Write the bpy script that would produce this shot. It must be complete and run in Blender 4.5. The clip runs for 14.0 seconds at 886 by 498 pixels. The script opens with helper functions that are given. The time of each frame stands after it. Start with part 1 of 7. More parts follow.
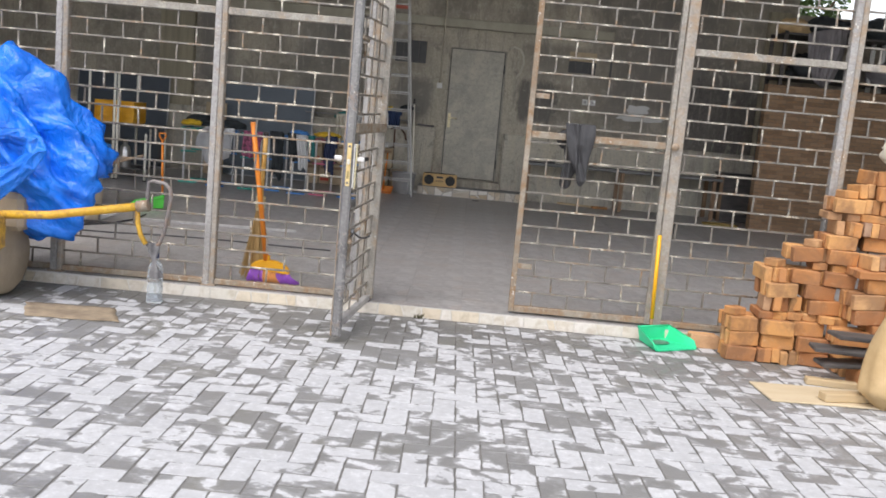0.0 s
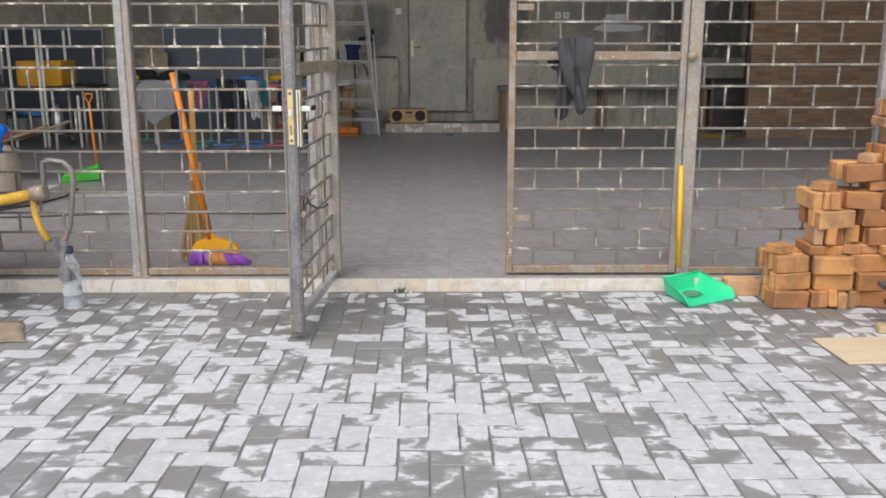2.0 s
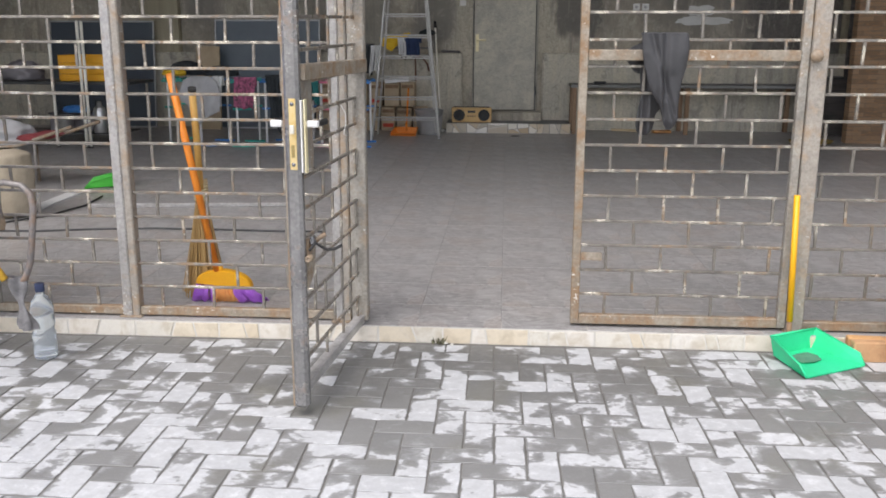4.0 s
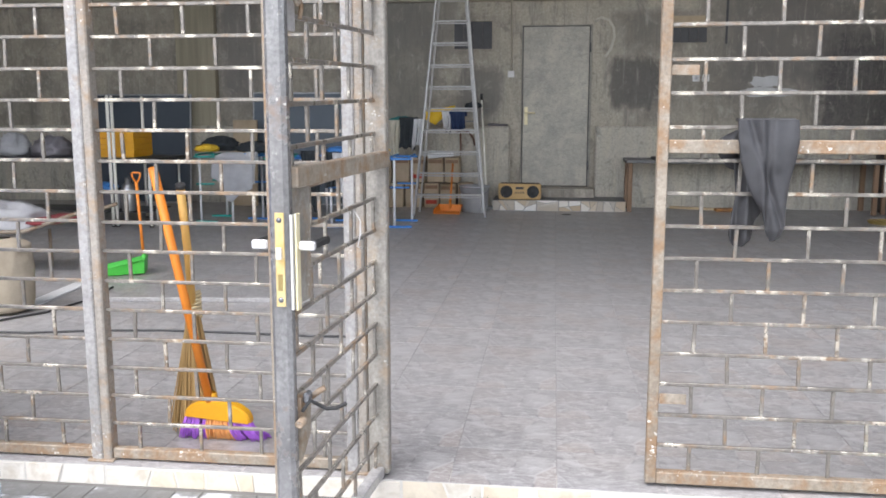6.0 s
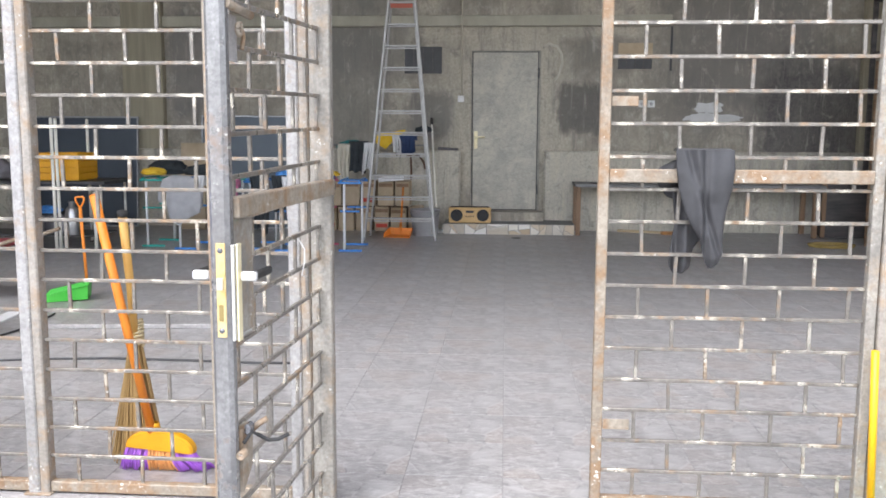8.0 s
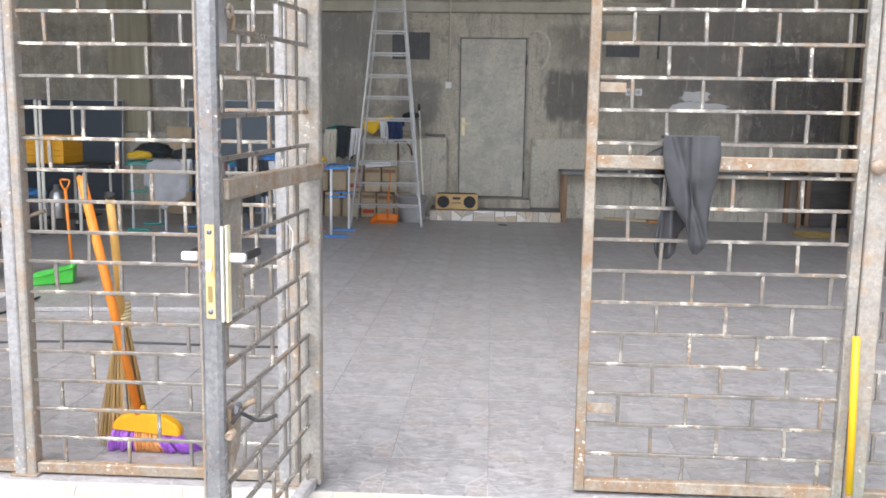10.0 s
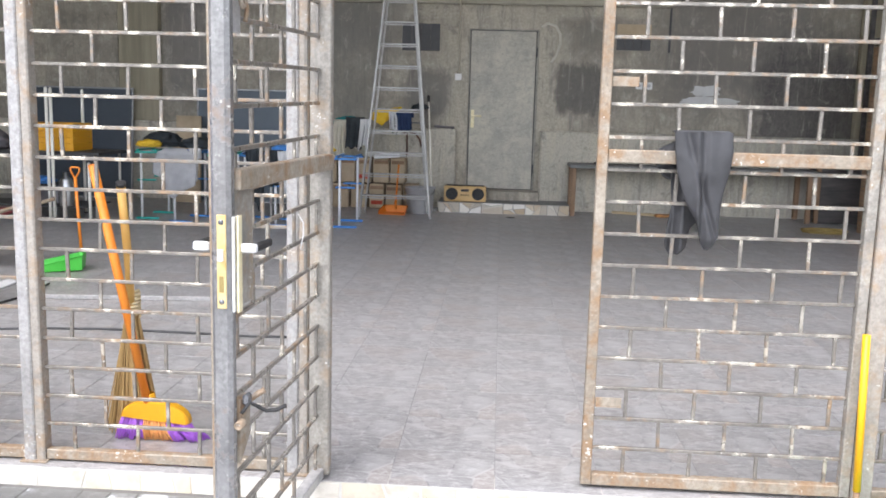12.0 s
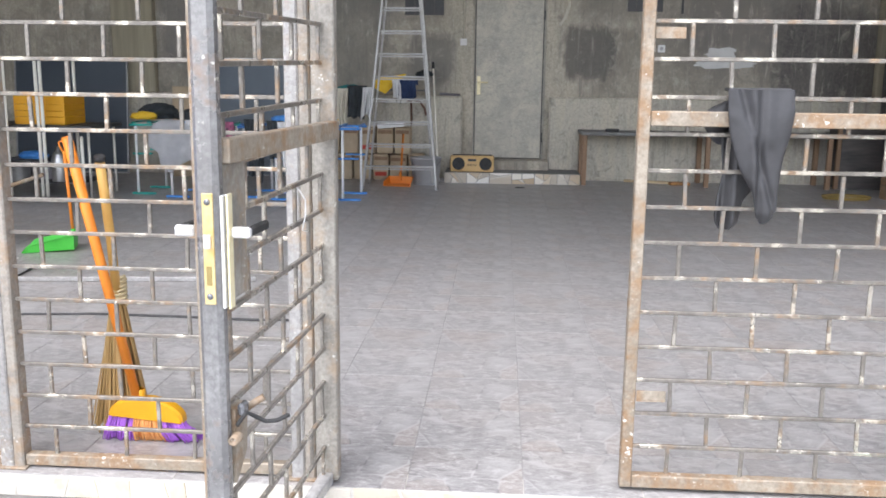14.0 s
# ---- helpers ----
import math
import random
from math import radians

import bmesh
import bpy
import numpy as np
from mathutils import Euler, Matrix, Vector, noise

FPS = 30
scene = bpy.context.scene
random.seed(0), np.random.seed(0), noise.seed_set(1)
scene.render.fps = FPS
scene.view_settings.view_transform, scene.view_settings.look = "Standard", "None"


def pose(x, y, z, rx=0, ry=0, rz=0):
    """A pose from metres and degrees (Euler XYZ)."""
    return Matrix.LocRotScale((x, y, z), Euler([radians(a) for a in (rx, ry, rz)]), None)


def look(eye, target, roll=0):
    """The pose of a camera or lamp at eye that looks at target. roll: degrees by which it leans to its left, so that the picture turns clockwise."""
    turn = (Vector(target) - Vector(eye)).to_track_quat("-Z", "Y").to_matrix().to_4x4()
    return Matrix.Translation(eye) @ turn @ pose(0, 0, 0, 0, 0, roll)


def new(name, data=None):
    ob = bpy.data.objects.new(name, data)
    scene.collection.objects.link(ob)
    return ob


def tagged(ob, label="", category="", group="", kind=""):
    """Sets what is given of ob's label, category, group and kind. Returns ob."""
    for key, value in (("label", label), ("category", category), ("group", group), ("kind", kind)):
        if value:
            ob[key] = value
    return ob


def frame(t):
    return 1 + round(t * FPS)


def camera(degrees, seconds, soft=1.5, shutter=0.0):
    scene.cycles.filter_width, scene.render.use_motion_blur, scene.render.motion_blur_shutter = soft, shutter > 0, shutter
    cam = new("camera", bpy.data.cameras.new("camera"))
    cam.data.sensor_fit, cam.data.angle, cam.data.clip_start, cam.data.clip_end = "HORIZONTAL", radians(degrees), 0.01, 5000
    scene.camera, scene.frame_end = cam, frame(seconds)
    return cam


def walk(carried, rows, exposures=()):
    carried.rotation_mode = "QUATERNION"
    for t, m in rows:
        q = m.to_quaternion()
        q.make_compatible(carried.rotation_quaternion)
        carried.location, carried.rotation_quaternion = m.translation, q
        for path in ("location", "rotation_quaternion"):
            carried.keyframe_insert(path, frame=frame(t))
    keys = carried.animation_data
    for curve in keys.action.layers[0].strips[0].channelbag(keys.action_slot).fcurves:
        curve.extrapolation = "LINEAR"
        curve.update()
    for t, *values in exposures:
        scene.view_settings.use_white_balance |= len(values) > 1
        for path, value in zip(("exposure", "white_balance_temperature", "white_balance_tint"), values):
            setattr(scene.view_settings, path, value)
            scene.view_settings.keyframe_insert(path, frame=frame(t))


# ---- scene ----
cam = camera(52.8, 14.0, 1.75)
PATH = [
    (0, (0.217, 0.336, 1.272), (0.182, 2.315, 0.981), 5.2),
    (0.2, (0.185, 0.416, 1.278), (0.209, 2.396, 0.997), 3.1),
    (0.5, (0.179, 0.549, 1.261), (0.16, 2.523, 0.941), 2.0),
    (0.8, (0.222, 0.694, 1.257), (0.113, 2.655, 0.877), 1.3),
    (1, (0.259, 0.85, 1.26), (0.194, 2.808, 0.857), 2.1),
    (1.2, (0.277, 0.933, 1.261), (0.201, 2.887, 0.842), 0.4),
    (1.5, (0.25, 1.096, 1.233), (0.209, 3.048, 0.797), 1.8),
    (1.8, (0.215, 1.279, 1.267), (0.249, 3.229, 0.82), -0.3),
    (2, (0.188, 1.335, 1.263), (0.207, 3.286, 0.821), 0.0),
    (2.2, (0.202, 1.411, 1.269), (0.184, 3.361, 0.822), 0.2),
    (2.5, (0.241, 1.578, 1.275), (0.148, 3.525, 0.826), -0.7),
    (2.7, (0.251, 1.657, 1.271), (0.164, 3.608, 0.836), 0.7),
    (4.8, (0.276, 2.686, 1.285), (0.125, 4.625, 0.818), -0.3),
    (5, (0.264, 2.797, 1.298), (0.186, 4.748, 0.867), 1.8),
    (5.2, (0.225, 2.868, 1.332), (0.204, 4.84, 1.001), 1.3),
    (5.5, (0.201, 2.94, 1.326), (-0.018, 4.899, 0.987), -0.6),
    (5.8, (0.224, 2.995, 1.332), (-0.029, 4.948, 0.981), -0.2),
    (6, (0.241, 3.02, 1.341), (-0.002, 4.98, 1.028), -0.0),
    (6.2, (0.255, 3.015, 1.354), (0.01, 4.982, 1.088), -0.2),
    (6.5, (0.255, 3.018, 1.363), (0.053, 4.993, 1.117), 0.1),
    (7, (0.274, 3.006, 1.373), (0.136, 4.986, 1.128), 0.2),
    (7.5, (0.267, 3.023, 1.364), (0.134, 5.001, 1.099), 0.5),
    (8, (0.267, 3.011, 1.362), (0.129, 4.988, 1.098), 0.3),
    (10.5, (0.262, 2.994, 1.354), (0.164, 4.967, 1.04), 0.8),
    (11, (0.262, 3.0, 1.354), (0.152, 4.969, 1.022), 0.1),
    (11.5, (0.258, 3.0, 1.358), (0.143, 4.971, 1.041), 0.3),
    (12, (0.252, 2.995, 1.357), (0.131, 4.967, 1.046), 1.5),
    (12.5, (0.237, 3.011, 1.346), (0.155, 4.985, 1.032), 1.9),
    (13, (0.196, 3.048, 1.337), (0.151, 5.027, 1.049), 1.3),
    (13.2, (0.178, 3.067, 1.333), (0.158, 5.042, 1.022), 0.7),
    (13.5, (0.16, 3.126, 1.318), (0.121, 5.092, 0.953), 1.1),
    (13.8, (0.162, 3.219, 1.323), (0.055, 5.179, 0.938), 0.5),
    (14, (0.179, 3.332, 1.326), (0.053, 5.292, 0.949), 0.7),
]
STOPS = [(0.0, 1.18), (0.5, 1.40), (1.0, 1.25), (1.5, 1.05), (2.0, 1.02), (2.5, 1.12), (5.0, 1.28), (5.5, 1.64), (6.0, 1.78), (6.5, 1.94), (8.0, 2.01), (10.5, 1.97), (14.0, 1.97)]
EXPOSURES = [(t, stops, 6640 if t < 4 else 6480 if t < 5.5 else 6290, 14.0) for t, stops in STOPS]
SKY, SUN = 0.12, 1.2
walk(cam, [(t, look(eye, target, roll)) for t, eye, target, roll in PATH], EXPOSURES)

# ---- world, sun and light ----
world = bpy.data.worlds.new("world")
scene.world = world
world.use_nodes = True
wn, wl = world.node_tree.nodes, world.node_tree.links
sky = wn.new("ShaderNodeTexSky")
sky.sky_type, sky.sun_disc = "NISHITA", False
sky.sun_elevation, sky.sun_rotation = radians(55), radians(200)
grey = wn.new("ShaderNodeHueSaturation")
grey.inputs["Saturation"].default_value = 0.35
wl.new(sky.outputs[0], grey.inputs["Color"])
wl.new(grey.outputs[0], wn["Background"].inputs["Color"])
wn["Background"].inputs["Strength"].default_value = SKY
sun = new("sun", bpy.data.lights.new("sun", "SUN"))
sun.data.energy, sun.data.angle, sun.data.color = SUN, radians(50), (1.0, 0.97, 0.92)
sun.matrix_world = look((-2.0, -5.0, 9.0), (0.0, 0.0, 0.0))

# ---- mesh helpers ----
GATE_Y = 5.956      # plane of the steel fence
FLOOR_Z = 0.073     # tiled floor inside
BACK_Y = 14.8       # face of the back wall


class Mesh:
    """Collects vertices and faces of one part."""

    def __init__(self):
        self.v, self.f, self.s = [], [], []

    def add(self, verts, faces, smooth=False, m=None):
        n = len(self.v)
        for p in verts:
            p = Vector(p)
            self.v.append(tuple(m @ p if m else p))
        for q in faces:
            self.f.append([n + i for i in q])
            self.s.append(smooth)
        return self

    def box(self, lo, hi, c=0.0, m=None):
        """An upright box from corner to corner, its edges cut by c."""
        (x0, y0, z0), (x1, y1, z1) = lo, hi
        if c <= 0:
            v = [(x, y, z) for z in (z0, z1) for y in (y0, y1) for x in (x0, x1)]
            return self.add(v, [(0, 2, 3, 1), (4, 5, 7, 6), (0, 1, 5, 4), (2, 6, 7, 3), (0, 4, 6, 2), (1, 3, 7, 5)], m=m)
        c = min(c, (x1 - x0) * 0.45, (y1 - y0) * 0.45, (z1 - z0) * 0.45)
        v, ids = [], {}
        for i, x in enumerate((x0, x1)):
            for j, y in enumerate((y0, y1)):
                for k, z in enumerate((z0, z1)):
                    sx, sy, sz = (1, -1)[i] * c, (1, -1)[j] * c, (1, -1)[k] * c
                    for a, p in enumerate(((x, y + sy, z + sz), (x + sx, y, z + sz), (x + sx, y + sy, z))):
                        ids[i, j, k, a] = len(v)
                        v.append(p)
        g = lambda i, j, k, a: ids[i, j, k, a]
        f = []
        for s in (0, 1):
            f.append((g(s, 0, 0, 0), g(s, 1, 0, 0), g(s, 1, 1, 0), g(s, 0, 1, 0)))
            f.append((g(0, s, 0, 1), g(1, s, 0, 1), g(1, s, 1, 1), g(0, s, 1, 1)))
            f.append((g(0, 0, s, 2), g(1, 0, s, 2), g(1, 1, s, 2), g(0, 1, s, 2)))
            for r in (0, 1):
                f.append((g(0, s, r, 1), g(1, s, r, 1), g(1, s, r, 2), g(0, s, r, 2)))
                f.append((g(s, 0, r, 0), g(s, 1, r, 0), g(s, 1, r, 2), g(s, 0, r, 2)))
                f.append((g(s, r, 0, 0), g(s, r, 1, 0), g(s, r, 1, 1), g(s, r, 0, 1)))
        for i in (0, 1):
            for j in (0, 1):
                for k in (0, 1):
                    f.append((g(i, j, k, 0), g(i, j, k, 1), g(i, j, k, 2)))
        return self.add(v, f, m=m)

    def tube(self, path, r, n=10, caps=True, r2=None):
        """A round bar along a path of points."""
        pts = [Vector(p) for p in path]
        rings, up = [], None
        for i, p in enumerate(pts):
            d = (pts[min(i + 1, len(pts) - 1)] - pts[max(i - 1, 0)]).normalized()
            if up is None:
                up = d.orthogonal().normalized()
            up = (up - d * up.dot(d)).normalized()
            side = d.cross(up)
            rad = r if r2 is None else r + (r2 - r) * i / (len(pts) - 1)
            rings.append([p + rad * (math.cos(a) * up + math.sin(a) * side) for a in (2 * math.pi * k / n for k in range(n))])
        v = [q for ring in rings for q in ring]
        f = [(i * n + k, i * n + (k + 1) % n, (i + 1) * n + (k + 1) % n, (i + 1) * n + k) for i in range(len(pts) - 1) for k in range(n)]
        self.add(v, f, True)
        if caps:
            self.add(rings[0], [tuple(range(n))])
            self.add(rings[-1], [tuple(range(n))])
        return self

    def bar(self, a, b, w, h, c=0.0):
        """A rectangular bar from a to b, w wide and h high."""
        a, b = Vector(a), Vector(b)
        d = (b - a).normalized()
        up = Vector((0, 0, 1)) if abs(d.z) < 0.9 else Vector((0, 1, 0))
        side = d.cross(up).normalized()
        up = side.cross(d)
        m = Matrix((side, d, up)).transposed().to_4x4()
        m.translation = a
        return self.box((-w / 2, 0, -h / 2), (w / 2, (b - a).length, h / 2), c, m)

    def lathe(self, profile, n=20, m=None, smooth=True):
        """A turned body: (radius, height) from below upwards."""
        v = [(r * math.cos(2 * math.pi * k / n), r * math.sin(2 * math.pi * k / n), z) for r, z in profile for k in range(n)]
        f = [(i * n + k, i * n + (k + 1) % n, (i + 1) * n + (k + 1) % n, (i + 1) * n + k) for i in range(len(profile) - 1) for k in range(n)]
        return self.add(v, f, smooth, m)

    def sheet(self, fn, nu, nv, thick=0.0, closed=False):
        """A surface fn(u, v), u and v from 0 to 1, with a second skin behind it."""
        cols = nu if closed else nu + 1
        v = [Vector(fn(i / nu, j / nv)) for j in range(nv + 1) for i in range(cols)]
        ix = lambda i, j: j * cols + (i % cols)
        f = [(ix(i, j), ix(i + 1, j), ix(i + 1, j + 1), ix(i, j + 1)) for j in range(nv) for i in range(nu)]
        self.add(v, f, True)
        if thick:
            nor = [Vector() for _ in v]
            for q in f:
                k = (v[q[1]] - v[q[0]]).cross(v[q[3]] - v[q[0]])
                for i in q:
                    nor[i] += k
            back = [p - n.normalized() * thick if n.length > 1e-9 else p for p, n in zip(v, nor)]
            self.add(back, [tuple(reversed(q)) for q in f], True)
            if not closed:
                rim = [ix(i, 0) for i in range(nu + 1)] + [ix(nu, j) for j in range(1, nv + 1)] + [ix(i, nv) for i in range(nu - 1, -1, -1)] + [ix(0, j) for j in range(nv - 1, 0, -1)]
                k = len(rim)
                self.add([v[i] for i in rim] + [back[i] for i in rim], [(i, (i + 1) % k, k + (i + 1) % k, k + i) for i in range(k)])
        return self

    def build(self, name, material, fix=True):
        me = bpy.data.meshes.new(name)
        me.from_pydata(self.v, [], self.f)
        me.polygons.foreach_set("use_smooth", self.s)
        if fix:
            bm = bmesh.new()
            bm.from_mesh(me)
            bmesh.ops.remove_doubles(bm, verts=bm.verts, dist=1e-5)
            bmesh.ops.recalc_face_normals(bm, faces=bm.faces)
            bm.to_mesh(me)
            bm.free()
        me.materials.append(material)
        me.update()
        return me


def part(name, shape, material, parent, label=""):
    """One mesh under a thing or under a part. shape: a Mesh, or mesh data that alike parts share."""
    me = shape.build(name, material) if isinstance(shape, Mesh) else shape
    ob = new(name, me)
    ob.parent = parent
    return tagged(ob, label)


def thing(name, label, category, at=None, group="", kind=""):
    ob = new(name)
    ob.empty_display_size = 0.1
    ob.matrix_basis = at if at is not None else Matrix()
    return tagged(ob, label, category, group, kind)


def solid(name, shape, material, label="", category="", at=None, kind="", group=""):
    ob = new(name, shape.build(name, material))
    ob.matrix_basis = at if at is not None else Matrix()
    return tagged(ob, label, category, group, kind)


# ---- materials ----
class Nodes:
    def __init__(self, name):
        self.mat = bpy.data.materials.new(name)
        self.mat.use_nodes = True
        self.n, self.l = self.mat.node_tree.nodes, self.mat.node_tree.links
        self.p = self.n["Principled BSDF"]
        self.tc = self.n.new("ShaderNodeTexCoord")
        self.geo = self.n.new("ShaderNodeNewGeometry")

    def put(self, value, socket):
        if isinstance(value, bpy.types.NodeSocket):
            self.l.new(value, socket)
        elif isinstance(value, (tuple, list)) and len(value) == 3 and socket.type == "RGBA":
            socket.default_value = (*value, 1)
        else:
            socket.default_value = value

    def coords(self, scale=(1, 1, 1), world=False, shift=None):
        m = self.n.new("ShaderNodeMapping")
        self.l.new(self.geo.outputs["Position"] if world else self.tc.outputs["Object"], m.inputs["Vector"])
        m.inputs["Scale"].default_value = scale
        if shift is not None:
            self.l.new(shift, m.inputs["Location"])
        return m.outputs[0]

    def noise(self, vec, scale, detail=5, rough=0.6, distort=0.0):
        t = self.n.new("ShaderNodeTexNoise")
        self.put(vec, t.inputs["Vector"])
        for k, x in (("Scale", scale), ("Detail", detail), ("Roughness", rough), ("Distortion", distort)):
            t.inputs[k].default_value = x
        return t.outputs["Fac"]

    def voronoi(self, vec, scale, feature="DISTANCE_TO_EDGE"):
        t = self.n.new("ShaderNodeTexVoronoi")
        t.feature = feature
        self.put(vec, t.inputs["Vector"])
        t.inputs["Scale"].default_value = scale
        return t.outputs["Distance" if feature == "DISTANCE_TO_EDGE" else "Color"]

    def ramp(self, fac, stops, smooth=False):
        t = self.n.new("ShaderNodeValToRGB")
        self.put(fac, t.inputs["Fac"])
        el = t.color_ramp.elements
        while len(el) < len(stops):
            el.new(0.5)
        for e, (pos, c) in zip(el, stops):
            e.position = pos
            e.color = (c, c, c, 1) if isinstance(c, (int, float)) else (*c, 1)
        return t.outputs["Color"]

    def mix(self, fac, a, b, how="MIX"):
        t = self.n.new("ShaderNodeMix")
        t.data_type, t.blend_type = "RGBA", how
        self.put(fac, t.inputs[0])
        self.put(a, t.inputs[6])
        self.put(b, t.inputs[7])
        return t.outputs[2]

    def math(self, how, a, b=0.0):
        t = self.n.new("ShaderNodeMath")
        t.operation = how
        self.put(a, t.inputs[0])
        self.put(b, t.inputs[1])
        return t.outputs[0]

    def rand(self):
        return self.n.new("ShaderNodeObjectInfo").outputs["Random"]

    def bump(self, height, strength=0.3, dist=0.004):
        t = self.n.new("ShaderNodeBump")
        t.inputs["Strength"].default_value, t.inputs["Distance"].default_value = strength, dist
        self.put(height, t.inputs["Height"])
        self.l.new(t.outputs[0], self.p.inputs["Normal"])

    def done(self, color, rough=0.6, metal=0.0, **more):
        self.put(color, self.p.inputs["Base Color"])
        self.put(rough, self.p.inputs["Roughness"])
        self.put(metal, self.p.inputs["Metallic"])
        for k, x in more.items():
            self.put(x, self.p.inputs[k.replace("_", " ")])
        return self.mat


def plain(name, a, b, scale=6.0, rough=0.6, metal=0.0, bump=0.2, fine=60.0, stretch=(1, 1, 1), **more):
    """A surface that wavers between two colours, with fine grain and relief."""
    k = Nodes(name)
    big = k.noise(k.coords(stretch), scale, 5, 0.6)
    small = k.noise(k.coords(stretch), fine, 3, 0.7)
    c = k.mix(k.ramp(big, [(0.3, 0.0), (0.7, 1.0)]), a, b)
    c = k.mix(k.math("MULTIPLY", small, 0.25), c, tuple(x * 0.45 for x in a))
    k.bump(small, bump, 0.002)
    r = k.math("ADD", rough - 0.08, k.math("MULTIPLY", big, 0.16))
    return k.done(c, r, metal, **more)


def concrete_wall(name="stained_concrete", pale=0.0):
    """Bare concrete with water streaks; fixed stains, darker patches and pale plaster lie round the door at x = 0.24,
    and alcove shade is painted in at right.
    """
    k = Nodes(name)
    big = k.noise(k.coords(world=True), 0.8, 6, 0.62, 0.5)
    mid = k.noise(k.coords((1.0, 1.0, 0.5), world=True), 2.6, 7, 0.66, 0.5)
    blot = k.noise(k.coords((1.0, 1.0, 0.8), world=True), 7.5, 6, 0.68, 0.3)
    streak = k.noise(k.coords((4.6, 4.6, 0.32), world=True), 1.6, 6, 0.7, 0.6)
    drip = k.noise(k.coords((9.0, 9.0, 0.7), world=True), 1.9, 7, 0.72, 0.35)
    fine = k.noise(k.coords(world=True), 34.0, 6, 0.78)
    sep = k.n.new("ShaderNodeSeparateXYZ")
    k.l.new(k.geo.outputs["Position"], sep.inputs[0])

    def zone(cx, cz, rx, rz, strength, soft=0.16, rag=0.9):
        """How far a point lies inside a ragged patch of plaster, damp, darker tone or painted shade."""
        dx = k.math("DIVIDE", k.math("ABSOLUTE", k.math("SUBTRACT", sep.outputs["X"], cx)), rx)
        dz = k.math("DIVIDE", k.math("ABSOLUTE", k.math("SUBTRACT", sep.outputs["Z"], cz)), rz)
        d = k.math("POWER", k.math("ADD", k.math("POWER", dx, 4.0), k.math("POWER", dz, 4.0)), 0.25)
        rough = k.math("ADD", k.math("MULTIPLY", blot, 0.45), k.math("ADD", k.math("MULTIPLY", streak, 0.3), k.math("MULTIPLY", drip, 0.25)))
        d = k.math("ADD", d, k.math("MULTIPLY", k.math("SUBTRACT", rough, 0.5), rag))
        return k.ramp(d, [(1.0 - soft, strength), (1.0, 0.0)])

    c = k.mix(k.ramp(big, [(0.36, 0.0), (0.62, 1.0)]), (0.292, 0.264, 0.214), (0.515, 0.462, 0.368))
    c = k.mix(k.ramp(mid, [(0.49, 0.0), (0.62, 0.6)]), c, (0.185, 0.172, 0.148))
    c = k.mix(k.ramp(blot, [(0.54, 0.0), (0.68, 0.5)]), c, (0.585, 0.545, 0.455))
    c = k.mix(zone(0.25, 1.55, 0.95, 1.15, 0.55, 0.3, 1.2), c, (0.575, 0.53, 0.42))
    c = k.mix(zone(0.25, 2.66, 2.6, 0.16, 0.55, 0.4, 1.3), c, (0.53, 0.485, 0.385))
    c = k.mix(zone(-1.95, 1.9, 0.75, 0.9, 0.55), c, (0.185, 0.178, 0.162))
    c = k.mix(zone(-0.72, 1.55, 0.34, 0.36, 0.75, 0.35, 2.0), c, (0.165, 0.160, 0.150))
    # darker strip beside the pier
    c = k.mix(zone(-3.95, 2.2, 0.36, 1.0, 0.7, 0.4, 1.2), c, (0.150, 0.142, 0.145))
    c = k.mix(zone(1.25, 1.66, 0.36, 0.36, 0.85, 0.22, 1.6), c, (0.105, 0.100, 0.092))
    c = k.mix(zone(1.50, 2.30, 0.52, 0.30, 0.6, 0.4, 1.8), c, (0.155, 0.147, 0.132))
    # darker tone on the upper wall at right
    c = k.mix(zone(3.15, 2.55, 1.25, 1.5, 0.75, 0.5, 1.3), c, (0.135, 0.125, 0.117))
    # shade of the alcove behind the partition, painted into the wall colour
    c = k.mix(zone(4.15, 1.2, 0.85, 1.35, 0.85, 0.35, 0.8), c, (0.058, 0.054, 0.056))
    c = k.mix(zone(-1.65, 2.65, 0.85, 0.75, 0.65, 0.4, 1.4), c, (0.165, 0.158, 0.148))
    if pale:
        c = k.mix(pale, c, (0.60, 0.57, 0.475))
        c = k.mix(k.ramp(streak, [(0.42, 0.3), (0.5, 0.0)]), c, (0.64, 0.585, 0.42))
    c = k.mix(k.ramp(streak, [(0.55, 0.0), (0.70, 0.5)]), c, (0.140, 0.132, 0.118))
    c = k.mix(k.ramp(drip, [(0.57, 0.0), (0.66, 0.5)]), c, (0.155, 0.148, 0.136))
    c = k.mix(k.ramp(drip, [(0.33, 0.4), (0.43, 0.0)]), c, (0.56, 0.525, 0.445))
    scuff = k.noise(k.coords((1.0, 1.0, 0.7), world=True), 5.5, 8, 0.74, 0.8)
    c = k.mix(k.ramp(scuff, [(0.36, 0.6), (0.46, 0.0)]), c, (0.190, 0.178, 0.158))
    c = k.mix(k.ramp(scuff, [(0.56, 0.0), (0.68, 0.5)]), c, (0.58, 0.545, 0.455))
    c = k.mix(k.ramp(fine, [(0.36, 0.45), (0.60, 0.0)]), c, (0.20, 0.185, 0.158))
    k.bump(k.math("ADD", fine, mid), 0.4, 0.005)
    return k.done(c, 0.85)


